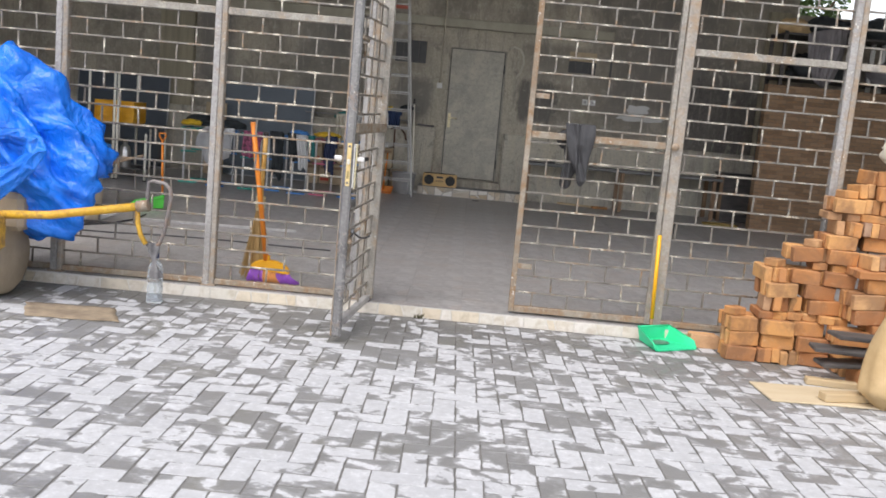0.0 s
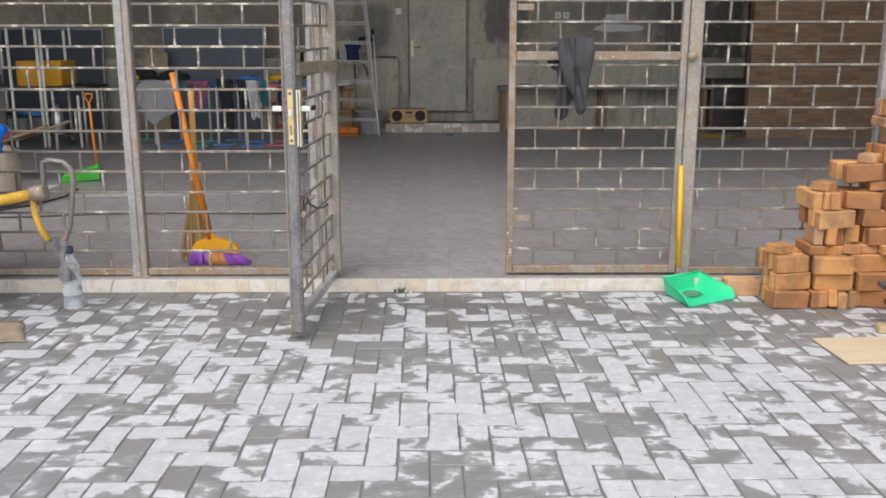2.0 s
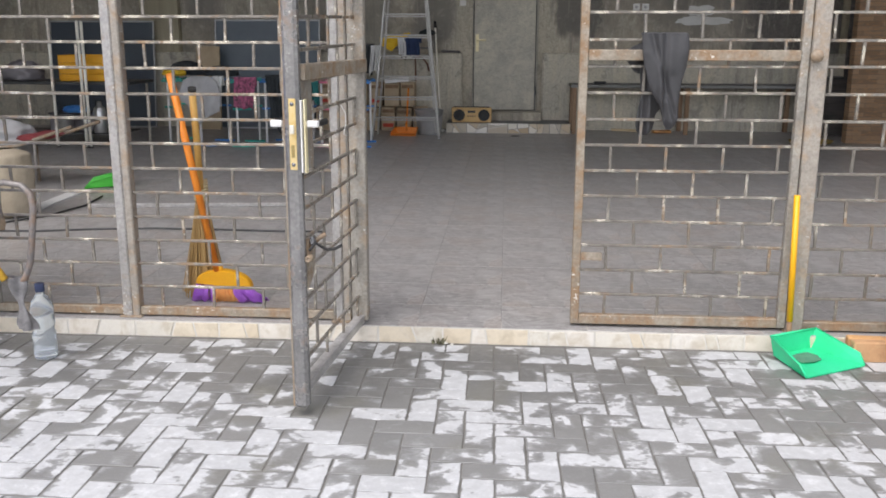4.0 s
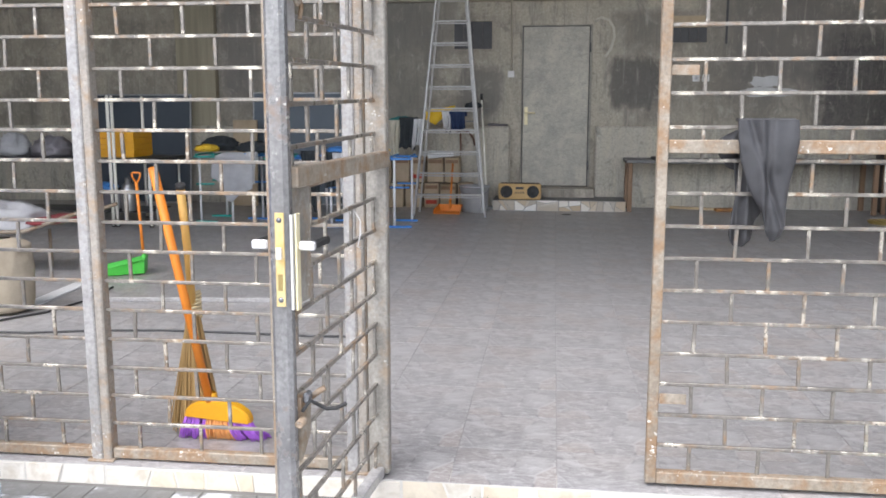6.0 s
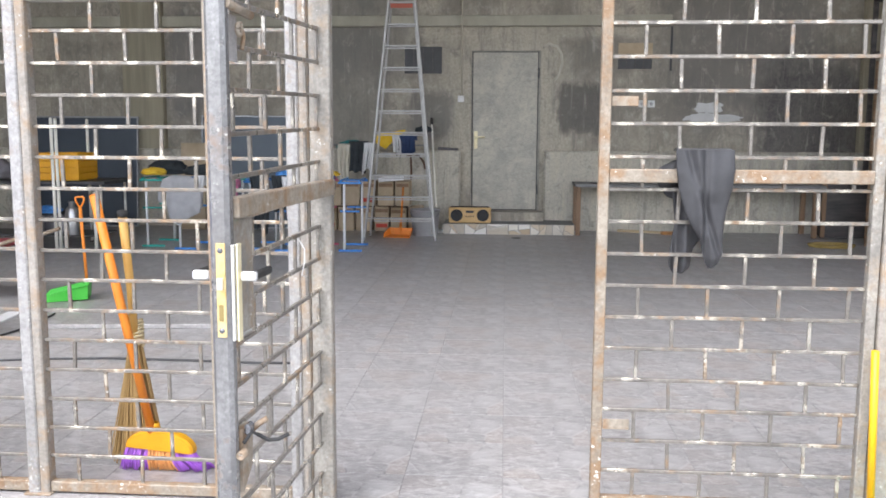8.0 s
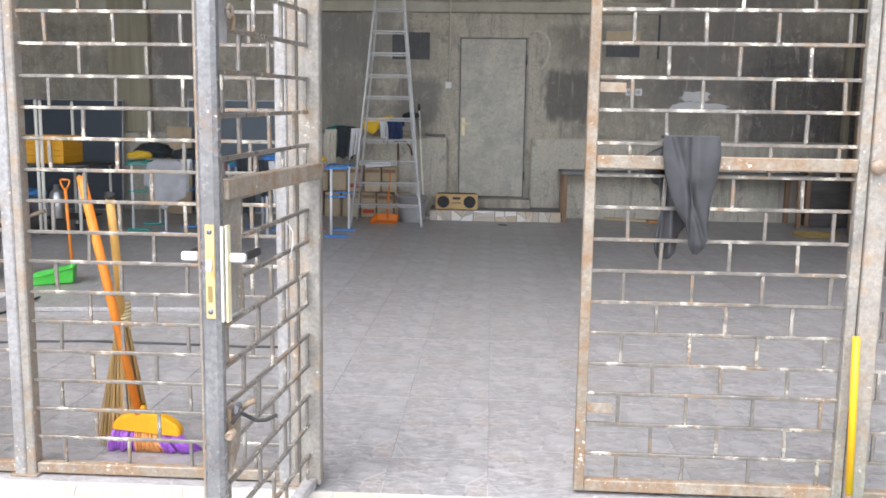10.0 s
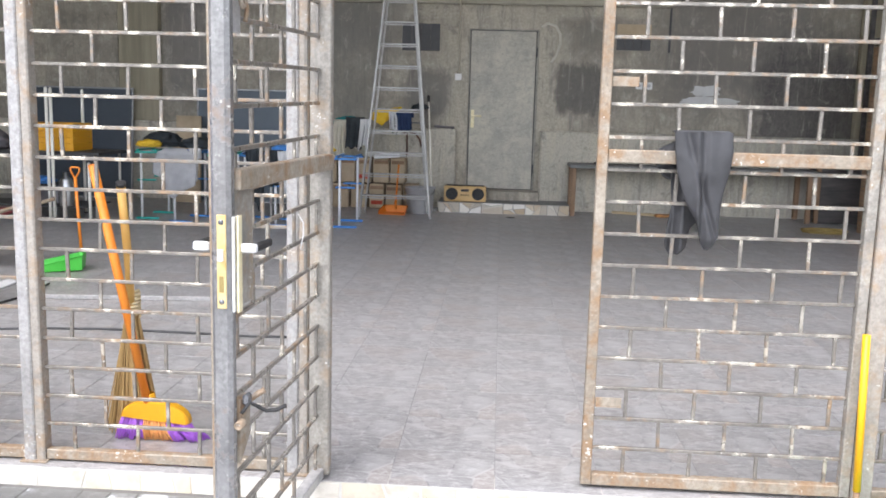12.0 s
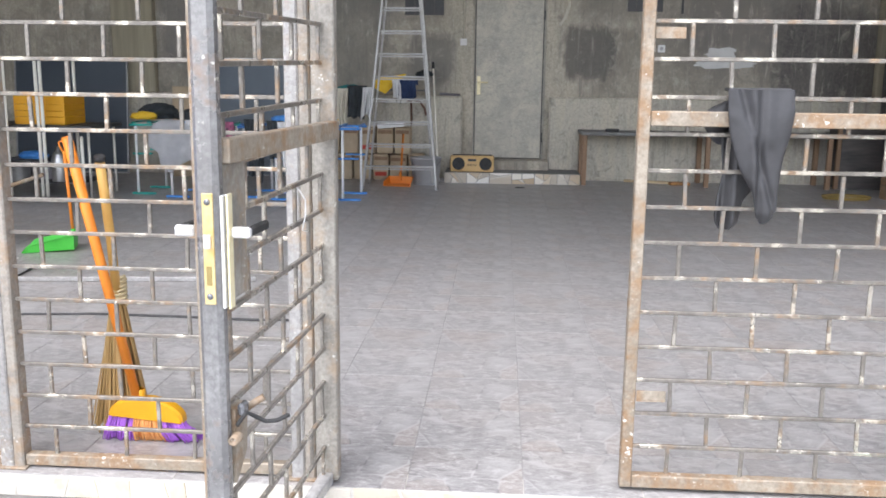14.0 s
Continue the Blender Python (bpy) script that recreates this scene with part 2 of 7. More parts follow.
def paver_stone(joined=False):
    """Concrete paver, partly dry: each stone dries from one side inwards, and stays wet along its joints."""
    k = Nodes("paver_stone")
    r = k.geo.outputs["Random Per Island"] if joined else k.rand()
    sep = k.n.new("ShaderNodeSeparateXYZ")
    k.l.new(k.geo.outputs["Position"], sep.inputs[0])
    near = k.n.new("ShaderNodeMapRange")
    k.l.new(sep.outputs["Y"], near.inputs["Value"])
    near.inputs["From Min"].default_value, near.inputs["From Max"].default_value = 4.5, 5.8
    near.inputs["To Min"].default_value, near.inputs["To Max"].default_value = -0.055, 0.085
    off = k.n.new("ShaderNodeCombineXYZ")
    k.l.new(k.math("MULTIPLY", r, 0.35), off.inputs[0])
    k.l.new(k.math("MULTIPLY", r, -0.21), off.inputs[1])
    patch = k.noise(k.coords(world=True, shift=off.outputs[0]), 8.0, 3, 0.48, 0.5)
    broad = k.noise(k.coords(world=True), 1.3, 3, 0.5)
    fine = k.noise(k.coords(world=True), 120.0, 4, 0.7)
    edge_wave = k.noise(k.coords((1, 1.5, 1), world=True), 34.0, 5, 0.65)
    place = k.n.new("ShaderNodeAttribute")
    place.attribute_name = "spot"
    loc = k.n.new("ShaderNodeSeparateXYZ")
    k.l.new(place.outputs["Vector"], loc.inputs[0])
    turn = k.math("MULTIPLY", k.math("FRACT", k.math("MULTIPLY", r, 17.3)), 6.283)
    side = k.math("ADD", k.math("MULTIPLY", loc.outputs["X"], k.math("COSINE", turn)), k.math("MULTIPLY", loc.outputs["Y"], k.math("SINE", turn)))
    wet = k.math("ADD", k.math("ADD", patch, near.outputs[0]), k.math("MULTIPLY", k.math("SUBTRACT", broad, 0.5), 0.45))
    wet = k.math("ADD", wet, k.math("MULTIPLY", k.math("SUBTRACT", r, 0.5), 0.30))
    wet = k.math("ADD", wet, k.math("MULTIPLY", side, 0.75))
    ex = k.math("SUBTRACT", 0.1, k.math("ABSOLUTE", loc.outputs["X"]))
    ey = k.math("SUBTRACT", 0.05, k.math("ABSOLUTE", loc.outputs["Y"]))
    rim = k.math("MINIMUM", ex, ey)
    wet = k.math("ADD", wet, k.ramp(k.math("MULTIPLY", rim, 10.0), [(0.03, 0.15), (0.085, 0.0)]))
    wet = k.math("ADD", wet, k.math("MULTIPLY", k.math("SUBTRACT", edge_wave, 0.5), 0.28))
    w = k.ramp(wet, [(0.47, 0.0), (0.50, 0.70), (0.60, 1.0)])
    dry = k.mix(k.math("ADD", k.math("MULTIPLY", r, 0.6), k.math("MULTIPLY", broad, 0.5)), (0.45, 0.463, 0.477), (0.67, 0.688, 0.705))
    grit = k.noise(k.coords(world=True), 22.0, 6, 0.72)
    dry = k.mix(k.ramp(grit, [(0.38, 0.32), (0.52, 0.0)]), dry, (0.36, 0.365, 0.375))
    dry = k.mix(k.ramp(grit, [(0.54, 0.0), (0.66, 0.5)]), dry, (0.79, 0.805, 0.82))
    dry = k.mix(k.math("MULTIPLY", fine, 0.3), dry, (0.24, 0.24, 0.245))
    damp = k.mix(k.math("ADD", k.math("MULTIPLY", r, 0.55), k.math("MULTIPLY", patch, 0.6)), (0.150, 0.152, 0.151), (0.285, 0.287, 0.284))
    soaked = k.ramp(k.math("ADD", near.outputs[0], k.math("MULTIPLY", k.math("SUBTRACT", broad, 0.5), 0.10)), [(0.0, 0.0), (0.07, 0.6)])
    damp = k.mix(soaked, damp, (0.115, 0.113, 0.106))
    damp = k.mix(k.ramp(grit, [(0.50, 0.0), (0.66, 0.35)]), damp, (0.33, 0.33, 0.325))
    tint = k.noise(k.coords(world=True), 2.6, 2, 0.5)
    damp = k.mix(k.ramp(tint, [(0.58, 0.0), (0.70, 0.4)]), damp, (0.215, 0.21, 0.165))
    damp = k.mix(k.math("MULTIPLY", fine, 0.4), damp, (0.09, 0.09, 0.085))
    k.bump(fine, 0.35, 0.003)
    return k.done(k.mix(w, dry, damp), k.math("SUBTRACT", 0.82, k.math("MULTIPLY", w, 0.34)))


def slate_tile(joined=False):
    """Ceramic tile printed with cut slabs of slate: grey, brownish and whitish pieces with pale scratches."""
    k = Nodes("slate_tile")
    r = k.geo.outputs["Random Per Island"] if joined else k.rand()
    place = k.n.new("ShaderNodeAttribute")
    place.attribute_name = "spot"
    kind = k.math("MULTIPLY", k.math("FLOOR", k.math("MULTIPLY", r, 2.4)), 7.3)
    sh = k.n.new("ShaderNodeCombineXYZ")
    k.l.new(kind, sh.inputs[0])
    k.l.new(k.math("MULTIPLY", kind, 0.43), sh.inputs[1])

    def at(scale):
        m = k.n.new("ShaderNodeMapping")
        k.l.new(place.outputs["Vector"], m.inputs["Vector"])
        m.inputs["Scale"].default_value = scale
        k.l.new(sh.outputs[0], m.inputs["Location"])
        return m.outputs[0]

    bend = k.noise(at((1.0, 1.0, 0.0)), 9.0, 2, 0.5)
    slabs = k.n.new("ShaderNodeMapping")
    k.l.new(at((0.8, 1.25, 0.0)), slabs.inputs["Vector"])
    lift = k.n.new("ShaderNodeCombineXYZ")
    k.l.new(k.math("MULTIPLY", bend, 0.03), lift.inputs[0])
    k.l.new(k.math("MULTIPLY", bend, 0.05), lift.inputs[1])
    k.l.new(lift.outputs[0], slabs.inputs["Location"])
    edge = k.voronoi(slabs.outputs[0], 5.6)
    piece = k.n.new("ShaderNodeSeparateColor")
    k.l.new(k.voronoi(slabs.outputs[0], 5.6, "F1"), piece.inputs[0])
    tone, hue, pick = piece.outputs[0], piece.outputs[1], piece.outputs[2]
    grain = k.noise(at((0.8, 1.5, 1.0)), 20.0, 8, 0.78, 1.0)
    scratch = k.noise(at((0.9, 2.4, 1.0)), 30.0, 7, 0.76, 1.0)
    fine = k.noise(at((1.0, 1.3, 1.0)), 90.0, 4, 0.75)
    broad = k.noise(k.coords(world=True), 0.9, 3, 0.5)
    c = k.mix(tone, (0.322, 0.312, 0.308), (0.405, 0.392, 0.386))
    c = k.mix(k.ramp(hue, [(0.58, 0.0), (0.72, 0.42)]), c, (0.40, 0.325, 0.275))
    c = k.mix(k.ramp(pick, [(0.70, 0.0), (0.95, 0.3)]), c, (0.57, 0.57, 0.57))
    c = k.mix(k.ramp(grain, [(0.39, 0.75), (0.49, 0.0)]), c, (0.190, 0.180, 0.175))
    c = k.mix(k.ramp(grain, [(0.52, 0.0), (0.61, 0.7)]), c, (0.60, 0.592, 0.585))
    c = k.mix(k.math("MULTIPLY", k.ramp(scratch, [(0.56, 0.0), (0.64, 0.7)]), k.math("ADD", 0.3, pick)), c, (0.66, 0.655, 0.65))
    c = k.mix(k.math("MULTIPLY", k.ramp(edge, [(0.006, 0.6), (0.022, 0.0)]), k.ramp(bend, [(0.40, 0.15), (0.54, 1.0)])), c, (0.58, 0.57, 0.565))
    c = k.mix(k.math("MULTIPLY", k.ramp(edge, [(0.004, 0.6), (0.02, 0.0)]), k.ramp(bend, [(0.42, 1.0), (0.5, 0.0)])), c, (0.14, 0.135, 0.135))
    spot = k.n.new("ShaderNodeSeparateXYZ")
    k.l.new(place.outputs["Vector"], spot.inputs[0])
    ragged = k.math("MULTIPLY", k.math("SUBTRACT", grain, 0.5), 1.8)
    for cx, cy, rx, ry, strength in ((0.105, 0.03, 0.06, 0.085, 0.36), (-0.08, -0.11, 0.07, 0.04, 0.22), (-0.03, 0.13, 0.05, 0.03, 0.2)):
        dx = k.math("DIVIDE", k.math("ABSOLUTE", k.math("SUBTRACT", spot.outputs["X"], cx)), rx)
        dy = k.math("DIVIDE", k.math("ABSOLUTE", k.math("SUBTRACT", spot.outputs["Y"], cy)), ry)
        d = k.math("ADD", k.math("MAXIMUM", dx, dy), ragged)
        c = k.mix(k.ramp(d, [(0.65, strength), (1.0, 0.0)]), c, (0.56, 0.56, 0.555))
    c = k.mix(k.math("MULTIPLY", fine, 0.22), c, (0.19, 0.185, 0.185))
    c = k.mix(k.math("MULTIPLY", r, 0.18), c, (0.20, 0.194, 0.19))
    c = k.mix(k.ramp(broad, [(0.4, 0.0), (0.7, 0.25)]), c, (0.42, 0.412, 0.405))
    k.bump(grain, 0.25, 0.002)
    return k.done(c, k.math("ADD", 0.27, k.math("MULTIPLY", grain, 0.2)))


def with_spots(me, places):
    """Stores where each vertex lies on its own tile or stone."""
    spots = me.attributes.new("spot", "FLOAT_VECTOR", "POINT")
    spots.data.foreach_set("vector", [a for p in places for a in p])
    return me


def worn_steel(name, a, b, rust=0.5, rough=0.45, metal=0.55, chips=0.0, stain=((0.16, 0.092, 0.055), (0.33, 0.22, 0.145)), bare=0.0):
    """Bare or thinly painted steel with rust patches and, where asked, flecks of old pale paint."""
    k = Nodes(name)
    big = k.noise(k.coords((1, 1, 0.5)), 9.0, 6, 0.7, 0.5)
    fine = k.noise(k.coords(world=True), 75.0, 5, 0.75)
    wide = k.noise(k.coords(world=True), 3.4, 6, 0.7)
    fleck = k.noise(k.coords(world=True), 21.0, 4, 0.6)
    c = k.mix(k.ramp(big, [(0.35, 0.0), (0.65, 1.0)]), a, b)
    c = k.mix(k.ramp(fine, [(0.38, 0.45), (0.6, 0.0)]), c, tuple(x * 0.45 for x in a))
    spots = k.math("ADD", k.math("MULTIPLY", fleck, 0.45), k.math("MULTIPLY", wide, 0.55))
    s = k.ramp(spots, [(0.62 - 0.22 * rust, 0.0), (0.74 - 0.22 * rust, 1.0)])
    c = k.mix(k.math("MULTIPLY", s, 0.8), c, k.mix(fine, *stain))
    if chips:
        chip = k.math("ADD", k.math("MULTIPLY", k.noise(k.coords(world=True), 58.0, 3, 0.6), 0.6), k.math("MULTIPLY", wide, 0.4))
        c = k.mix(k.ramp(chip, [(0.655 - 0.10 * chips, 0.0), (0.68 - 0.10 * chips, 0.9)]), c, (0.70, 0.68, 0.62))
    gloss, shine = k.math("ADD", rough, k.math("MULTIPLY", s, 0.3)), k.math("SUBTRACT", metal, k.math("MULTIPLY", s, metal * 0.8))
    if bare:
        # short lengths of smooth bare metal, their pale colour painting in sky glints
        glint = k.math("ADD", k.math("MULTIPLY", k.noise(k.coords(world=True), 15.0, 3, 0.55), 0.75), k.math("MULTIPLY", wide, 0.25))
        patch = k.ramp(glint, [(0.545, 0.0), (0.60, bare)])
        c = k.mix(patch, c, (0.80, 0.75, 0.64))
        shine = k.math("ADD", k.math("MULTIPLY", shine, k.math("SUBTRACT", 1.0, patch)), patch)
        gloss = k.math("ADD", k.math("MULTIPLY", gloss, k.math("SUBTRACT", 1.0, patch)), k.math("MULTIPLY", patch, 0.22))
    k.bump(fine, 0.35, 0.0015)
    return k.done(c, gloss, shine)


def brick_clay():
    k = Nodes("fired_clay")
    r = k.rand()
    big = k.noise(k.coords(world=True), 9.0, 5, 0.65)
    fine = k.noise(k.coords(world=True), 110.0, 4, 0.75)
    c = k.ramp(r, [(0.0, (0.38, 0.155, 0.055)), (0.2, (0.54, 0.24, 0.078)), (0.5, (0.67, 0.335, 0.108)), (0.8, (0.76, 0.43, 0.17)), (0.93, (0.64, 0.38, 0.19)), (1.0, (0.30, 0.26, 0.24))])
    c = k.mix(k.ramp(big, [(0.45, 0.0), (0.70, 0.55)]), c, (0.38, 0.20, 0.10))
    dust = k.noise(k.coords(world=True), 22.0, 6, 0.7, 0.6)
    c = k.mix(k.ramp(dust, [(0.56, 0.0), (0.74, 0.5)]), c, (0.66, 0.45, 0.25))
    c = k.mix(k.math("MULTIPLY", fine, 0.35), c, (0.24, 0.12, 0.07))
    k.bump(k.math("ADD", fine, big), 0.6, 0.004)
    grime = k.noise(k.coords(world=True), 4.5, 5, 0.65, 0.4)
    old = k.math("FRACT", k.math("MULTIPLY", r, 23.7))
    c = k.mix(k.ramp(k.math("ADD", grime, k.math("MULTIPLY", old, 0.16)), [(0.56, 0.0), (0.70, 0.6)]), c, (0.20, 0.105, 0.055))
    return k.done(c, 0.9)


def sill_stone(name="cream_stone", dark=0.0):
    k = Nodes(name)
    r = k.rand()
    big = k.noise(k.coords(world=True), 14.0, 5, 0.6, 0.6)
    fine = k.noise(k.coords(world=True), 90.0, 3, 0.7)
    c = k.ramp(r, [(0.0, (0.66, 0.635, 0.56)), (0.35, (0.76, 0.735, 0.68)), (0.6, (0.66, 0.57, 0.43)), (0.8, (0.72, 0.66, 0.54)), (1.0, (0.72, 0.71, 0.69))])
    c = k.mix(k.ramp(big, [(0.46, 0.0), (0.68, 0.6)]), c, (0.46, 0.39, 0.28))
    blotch = k.noise(k.coords(world=True), 5.0, 6, 0.7, 0.5)
    c = k.mix(k.ramp(blotch, [(0.54, 0.0), (0.66, 0.5)]), c, (0.52, 0.48, 0.42))
    c = k.mix(k.math("MULTIPLY", fine, 0.3), c, (0.3, 0.27, 0.22))
    if dark:
        c = k.mix(dark, c, k.ramp(r, [(0.0, (0.46, 0.33, 0.19)), (0.3, (0.62, 0.52, 0.37)), (0.55, (0.40, 0.36, 0.30)), (0.7, (0.78, 0.75, 0.68)), (1.0, (0.80, 0.78, 0.73))]))
    k.bump(fine, 0.2, 0.002)
    return k.done(c, 0.5)


def door_paint():
    k = Nodes("mottled_door_paint")
    big = k.noise(k.coords((1, 1, 0.8)), 2.6, 7, 0.7, 0.4)
    mid = k.noise(k.coords((0.8, 1, 1.3)), 12.0, 7, 0.75, 0.5)
    fine = k.noise(k.coords((0.6, 1, 1.6)), 55.0, 5, 0.75)
    c = k.mix(k.ramp(big, [(0.36, 0.0), (0.64, 1.0)]), (0.36, 0.34, 0.295), (0.55, 0.52, 0.42))
    c = k.mix(k.ramp(mid, [(0.36, 0.6), (0.50, 0.0)]), c, (0.285, 0.275, 0.25))
    c = k.mix(k.ramp(mid, [(0.56, 0.0), (0.70, 0.55)]), c, (0.64, 0.62, 0.52))
    c = k.mix(k.ramp(fine, [(0.36, 0.5), (0.50, 0.0)]), c, (0.27, 0.265, 0.235))
    c = k.mix(k.ramp(fine, [(0.55, 0.0), (0.68, 0.4)]), c, (0.66, 0.64, 0.56))
    k.bump(mid, 0.3, 0.003)
    return k.done(c, 0.6)


def tarp_plastic():
    k = Nodes("blue_tarpaulin")
    big = k.noise(k.coords(), 3.5, 5, 0.6)
    warp = k.n.new("ShaderNodeMix")
    warp.data_type = "VECTOR"
    warp.inputs[0].default_value = 0.12
    k.l.new(k.coords((1.0, 1.4, 0.8)), warp.inputs[4])
    t = k.n.new("ShaderNodeTexNoise")
    t.inputs["Scale"].default_value = 5.0
    k.l.new(t.outputs["Color"], warp.inputs[5])
    crease = k.voronoi(warp.outputs[1], 3.6)
    fine = k.noise(warp.outputs[1], 9.0, 4, 0.6)
    wrinkle = k.noise(warp.outputs[1], 24.0, 3, 0.6, 0.8)
    c = k.mix(k.ramp(big, [(0.35, 0.0), (0.65, 1.0)]), (0.003, 0.135, 0.68), (0.008, 0.215, 0.88))
    dust = k.ramp(k.noise(k.coords(), 7.0, 5, 0.7), [(0.58, 0.0), (0.78, 0.4)])
    c = k.mix(dust, c, (0.10, 0.16, 0.26))
    k.bump(k.math("ADD", crease, k.math("ADD", k.math("MULTIPLY", fine, 0.6), k.math("MULTIPLY", wrinkle, 0.16))), 0.9, 0.07)
    return k.done(c, k.math("ADD", 0.20, k.math("MULTIPLY", dust, 0.5)))


def brick_veneer():
    k = Nodes("thin_brown_brick")
    t = k.n.new("ShaderNodeTexBrick")
    k.l.new(k.coords((1, 1, 1)), t.inputs["Vector"])
    m = t.inputs["Vector"].links[0].from_node
    m.inputs["Rotation"].default_value = (radians(90), 0, 0)
    for key, x in (("Scale", 4.5), ("Mortar Size", 0.012), ("Brick Width", 0.95), ("Row Height", 0.25), ("Bias", 0.1)):
        t.inputs[key].default_value = x
    t.inputs["Color1"].default_value = (0.185, 0.118, 0.070, 1)
    t.inputs["Color2"].default_value = (0.31, 0.205, 0.125, 1)
    t.inputs["Mortar"].default_value = (0.16, 0.12, 0.085, 1)
    n = k.noise(k.coords((2, 2, 9)), 5.0, 5, 0.7)
    f = k.noise(k.coords(), 70.0, 3, 0.7)
    c = k.mix(k.ramp(n, [(0.5, 0.0), (0.72, 0.8)]), t.outputs["Color"], (0.42, 0.212, 0.088))
    c = k.mix(k.ramp(n, [(0.30, 0.7), (0.44, 0.0)]), c, (0.17, 0.132, 0.095))
    k.bump(k.math("ADD", t.outputs["Fac"], f), -0.4, 0.006)
    return k.done(c, 0.85)


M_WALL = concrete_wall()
M_PLINTH = concrete_wall("pale_stained_concrete", 0.6)
M_PAVER = paver_stone()
M_PAVER_REST = paver_stone(True)
M_TILE = slate_tile()
M_TILE_REST = slate_tile(True)
M_SAND = plain("joint_sand", (0.14, 0.135, 0.125), (0.22, 0.213, 0.20), 5.0, 0.95)
M_GROUT = plain("tile_grout", (0.33, 0.322, 0.318), (0.42, 0.412, 0.406), 8.0, 0.9)
M_STEEL = worn_steel("bare_steel", (0.26, 0.262, 0.268), (0.38, 0.382, 0.388), 0.22)
M_PALEPOST = worn_steel("pale_painted_post", (0.31, 0.30, 0.288), (0.47, 0.457, 0.44), 0.48, 0.42, 0.15, 0.45, ((0.26, 0.19, 0.13), (0.45, 0.37, 0.28)))
M_TANPOST = worn_steel("stained_post", (0.29, 0.265, 0.23), (0.43, 0.39, 0.335), 0.62, 0.5, 0.1, 0.3, ((0.25, 0.165, 0.10), (0.45, 0.34, 0.23)))
M_PALESTEEL = worn_steel("pale_worn_steel", (0.42, 0.41, 0.40), (0.58, 0.57, 0.56), 0.2, 0.4, 0.3, 0.2)
M_POST = worn_steel("painted_steel_post", (0.25, 0.233, 0.205), (0.45, 0.42, 0.365), 0.52, 0.42, 0.2, 0.25, ((0.24, 0.17, 0.11), (0.44, 0.35, 0.25)))
M_DARK_STEEL = worn_steel("dark_gate_steel", (0.19, 0.195, 0.205), (0.33, 0.335, 0.35), 0.25, 0.26, 0.6, 0.2)
M_GATESTEEL = worn_steel("glossy_gate_steel", (0.22, 0.217, 0.215), (0.35, 0.345, 0.34), 0.36, 0.27, 0.4, 0.25)
M_RUSTY = worn_steel("rusty_frame", (0.27, 0.225, 0.17), (0.40, 0.35, 0.28), 0.72, 0.5, 0.15, 0.4, ((0.17, 0.092, 0.042), (0.36, 0.23, 0.125)))
M_BAR = worn_steel("mesh_bar", (0.175, 0.160, 0.140), (0.29, 0.268, 0.236), 0.5, 0.28, 0.3, 0.15, ((0.19, 0.105, 0.05), (0.42, 0.28, 0.15)), bare=0.62)
M_BRASS = plain("aged_brass", (0.72, 0.50, 0.17), (0.88, 0.74, 0.42), 30.0, 0.35, 0.5)
M_DARKBRASS = plain("dark_brass", (0.30, 0.22, 0.08), (0.42, 0.32, 0.13), 30.0, 0.4, 0.5)
M_POLE = plain("polished_pole", (0.92, 0.89, 0.77), (0.96, 0.94, 0.86), 12.0, 0.25, 0.0, 0.0, 8.0)
M_GOLD = plain("pale_gold", (0.82, 0.72, 0.42), (0.92, 0.85, 0.60), 20.0, 0.3, 0.2, 0.02)
M_CHROME = plain("chrome", (0.74, 0.71, 0.62), (0.86, 0.83, 0.74), 12.0, 0.3, 0.25, 0.05)
M_LEVER = plain("polished_lever", (0.80, 0.80, 0.79), (0.88, 0.88, 0.87), 12.0, 0.3, 0.3, 0.05)
M_ALU = plain("aluminium", (0.30, 0.305, 0.31), (0.42, 0.425, 0.43), 14.0, 0.45, 0.6, 0.08)
M_LADDER = plain("dull_aluminium", (0.37, 0.365, 0.35), (0.50, 0.49, 0.47), 14.0, 0.45, 0.35, 0.08)
M_BRIGHTWHITE = plain("new_white_plastic", (0.86, 0.86, 0.85), (0.92, 0.92, 0.91), 9.0, 0.35, bump=0.05)
M_WHITE = plain("white_plastic", (0.72, 0.72, 0.70), (0.82, 0.82, 0.80), 9.0, 0.45)
M_SILL = sill_stone()
M_STEPSTONE = sill_stone("tan_stone", 0.8)
M_GREYMORTAR = plain("grey_mortar", (0.20, 0.19, 0.175), (0.28, 0.27, 0.25), 14.0, 0.9, bump=0.5)
M_MORTAR = plain("mortar", (0.58, 0.56, 0.51), (0.70, 0.68, 0.63), 14.0, 0.9, bump=0.5)
M_CLAY = brick_clay()
M_TARP = tarp_plastic()
M_VENEER = brick_veneer()
M_DOOR = door_paint()
M_FRAMEPAINT = plain("frame_paint", (0.26, 0.25, 0.215), (0.40, 0.385, 0.33), 6.0, 0.7, bump=0.3)
M_YELLOW = worn_steel("yellow_paint", (0.60, 0.33, 0.02), (0.74, 0.45, 0.05), 0.62, 0.5, 0.0, 0.15, ((0.10, 0.06, 0.035), (0.26, 0.16, 0.09)))
M_YPLAST = plain("yellow_plastic", (0.80, 0.37, 0.008), (0.88, 0.45, 0.015), 5.0, 0.45)
M_MUSTARD = plain("dull_yellow_hose", (0.26, 0.18, 0.045), (0.36, 0.26, 0.08), 8.0, 0.6)
M_YSTICK = plain("yellow_stick", (0.84, 0.41, 0.005), (0.90, 0.49, 0.01), 5.0, 0.4)
M_ORANGE = plain("orange_plastic", (0.83, 0.235, 0.02), (0.90, 0.31, 0.035), 6.0, 0.45)
M_PURPLE = plain("purple_bristle", (0.38, 0.10, 0.66), (0.54, 0.22, 0.80), 30.0, 0.6)
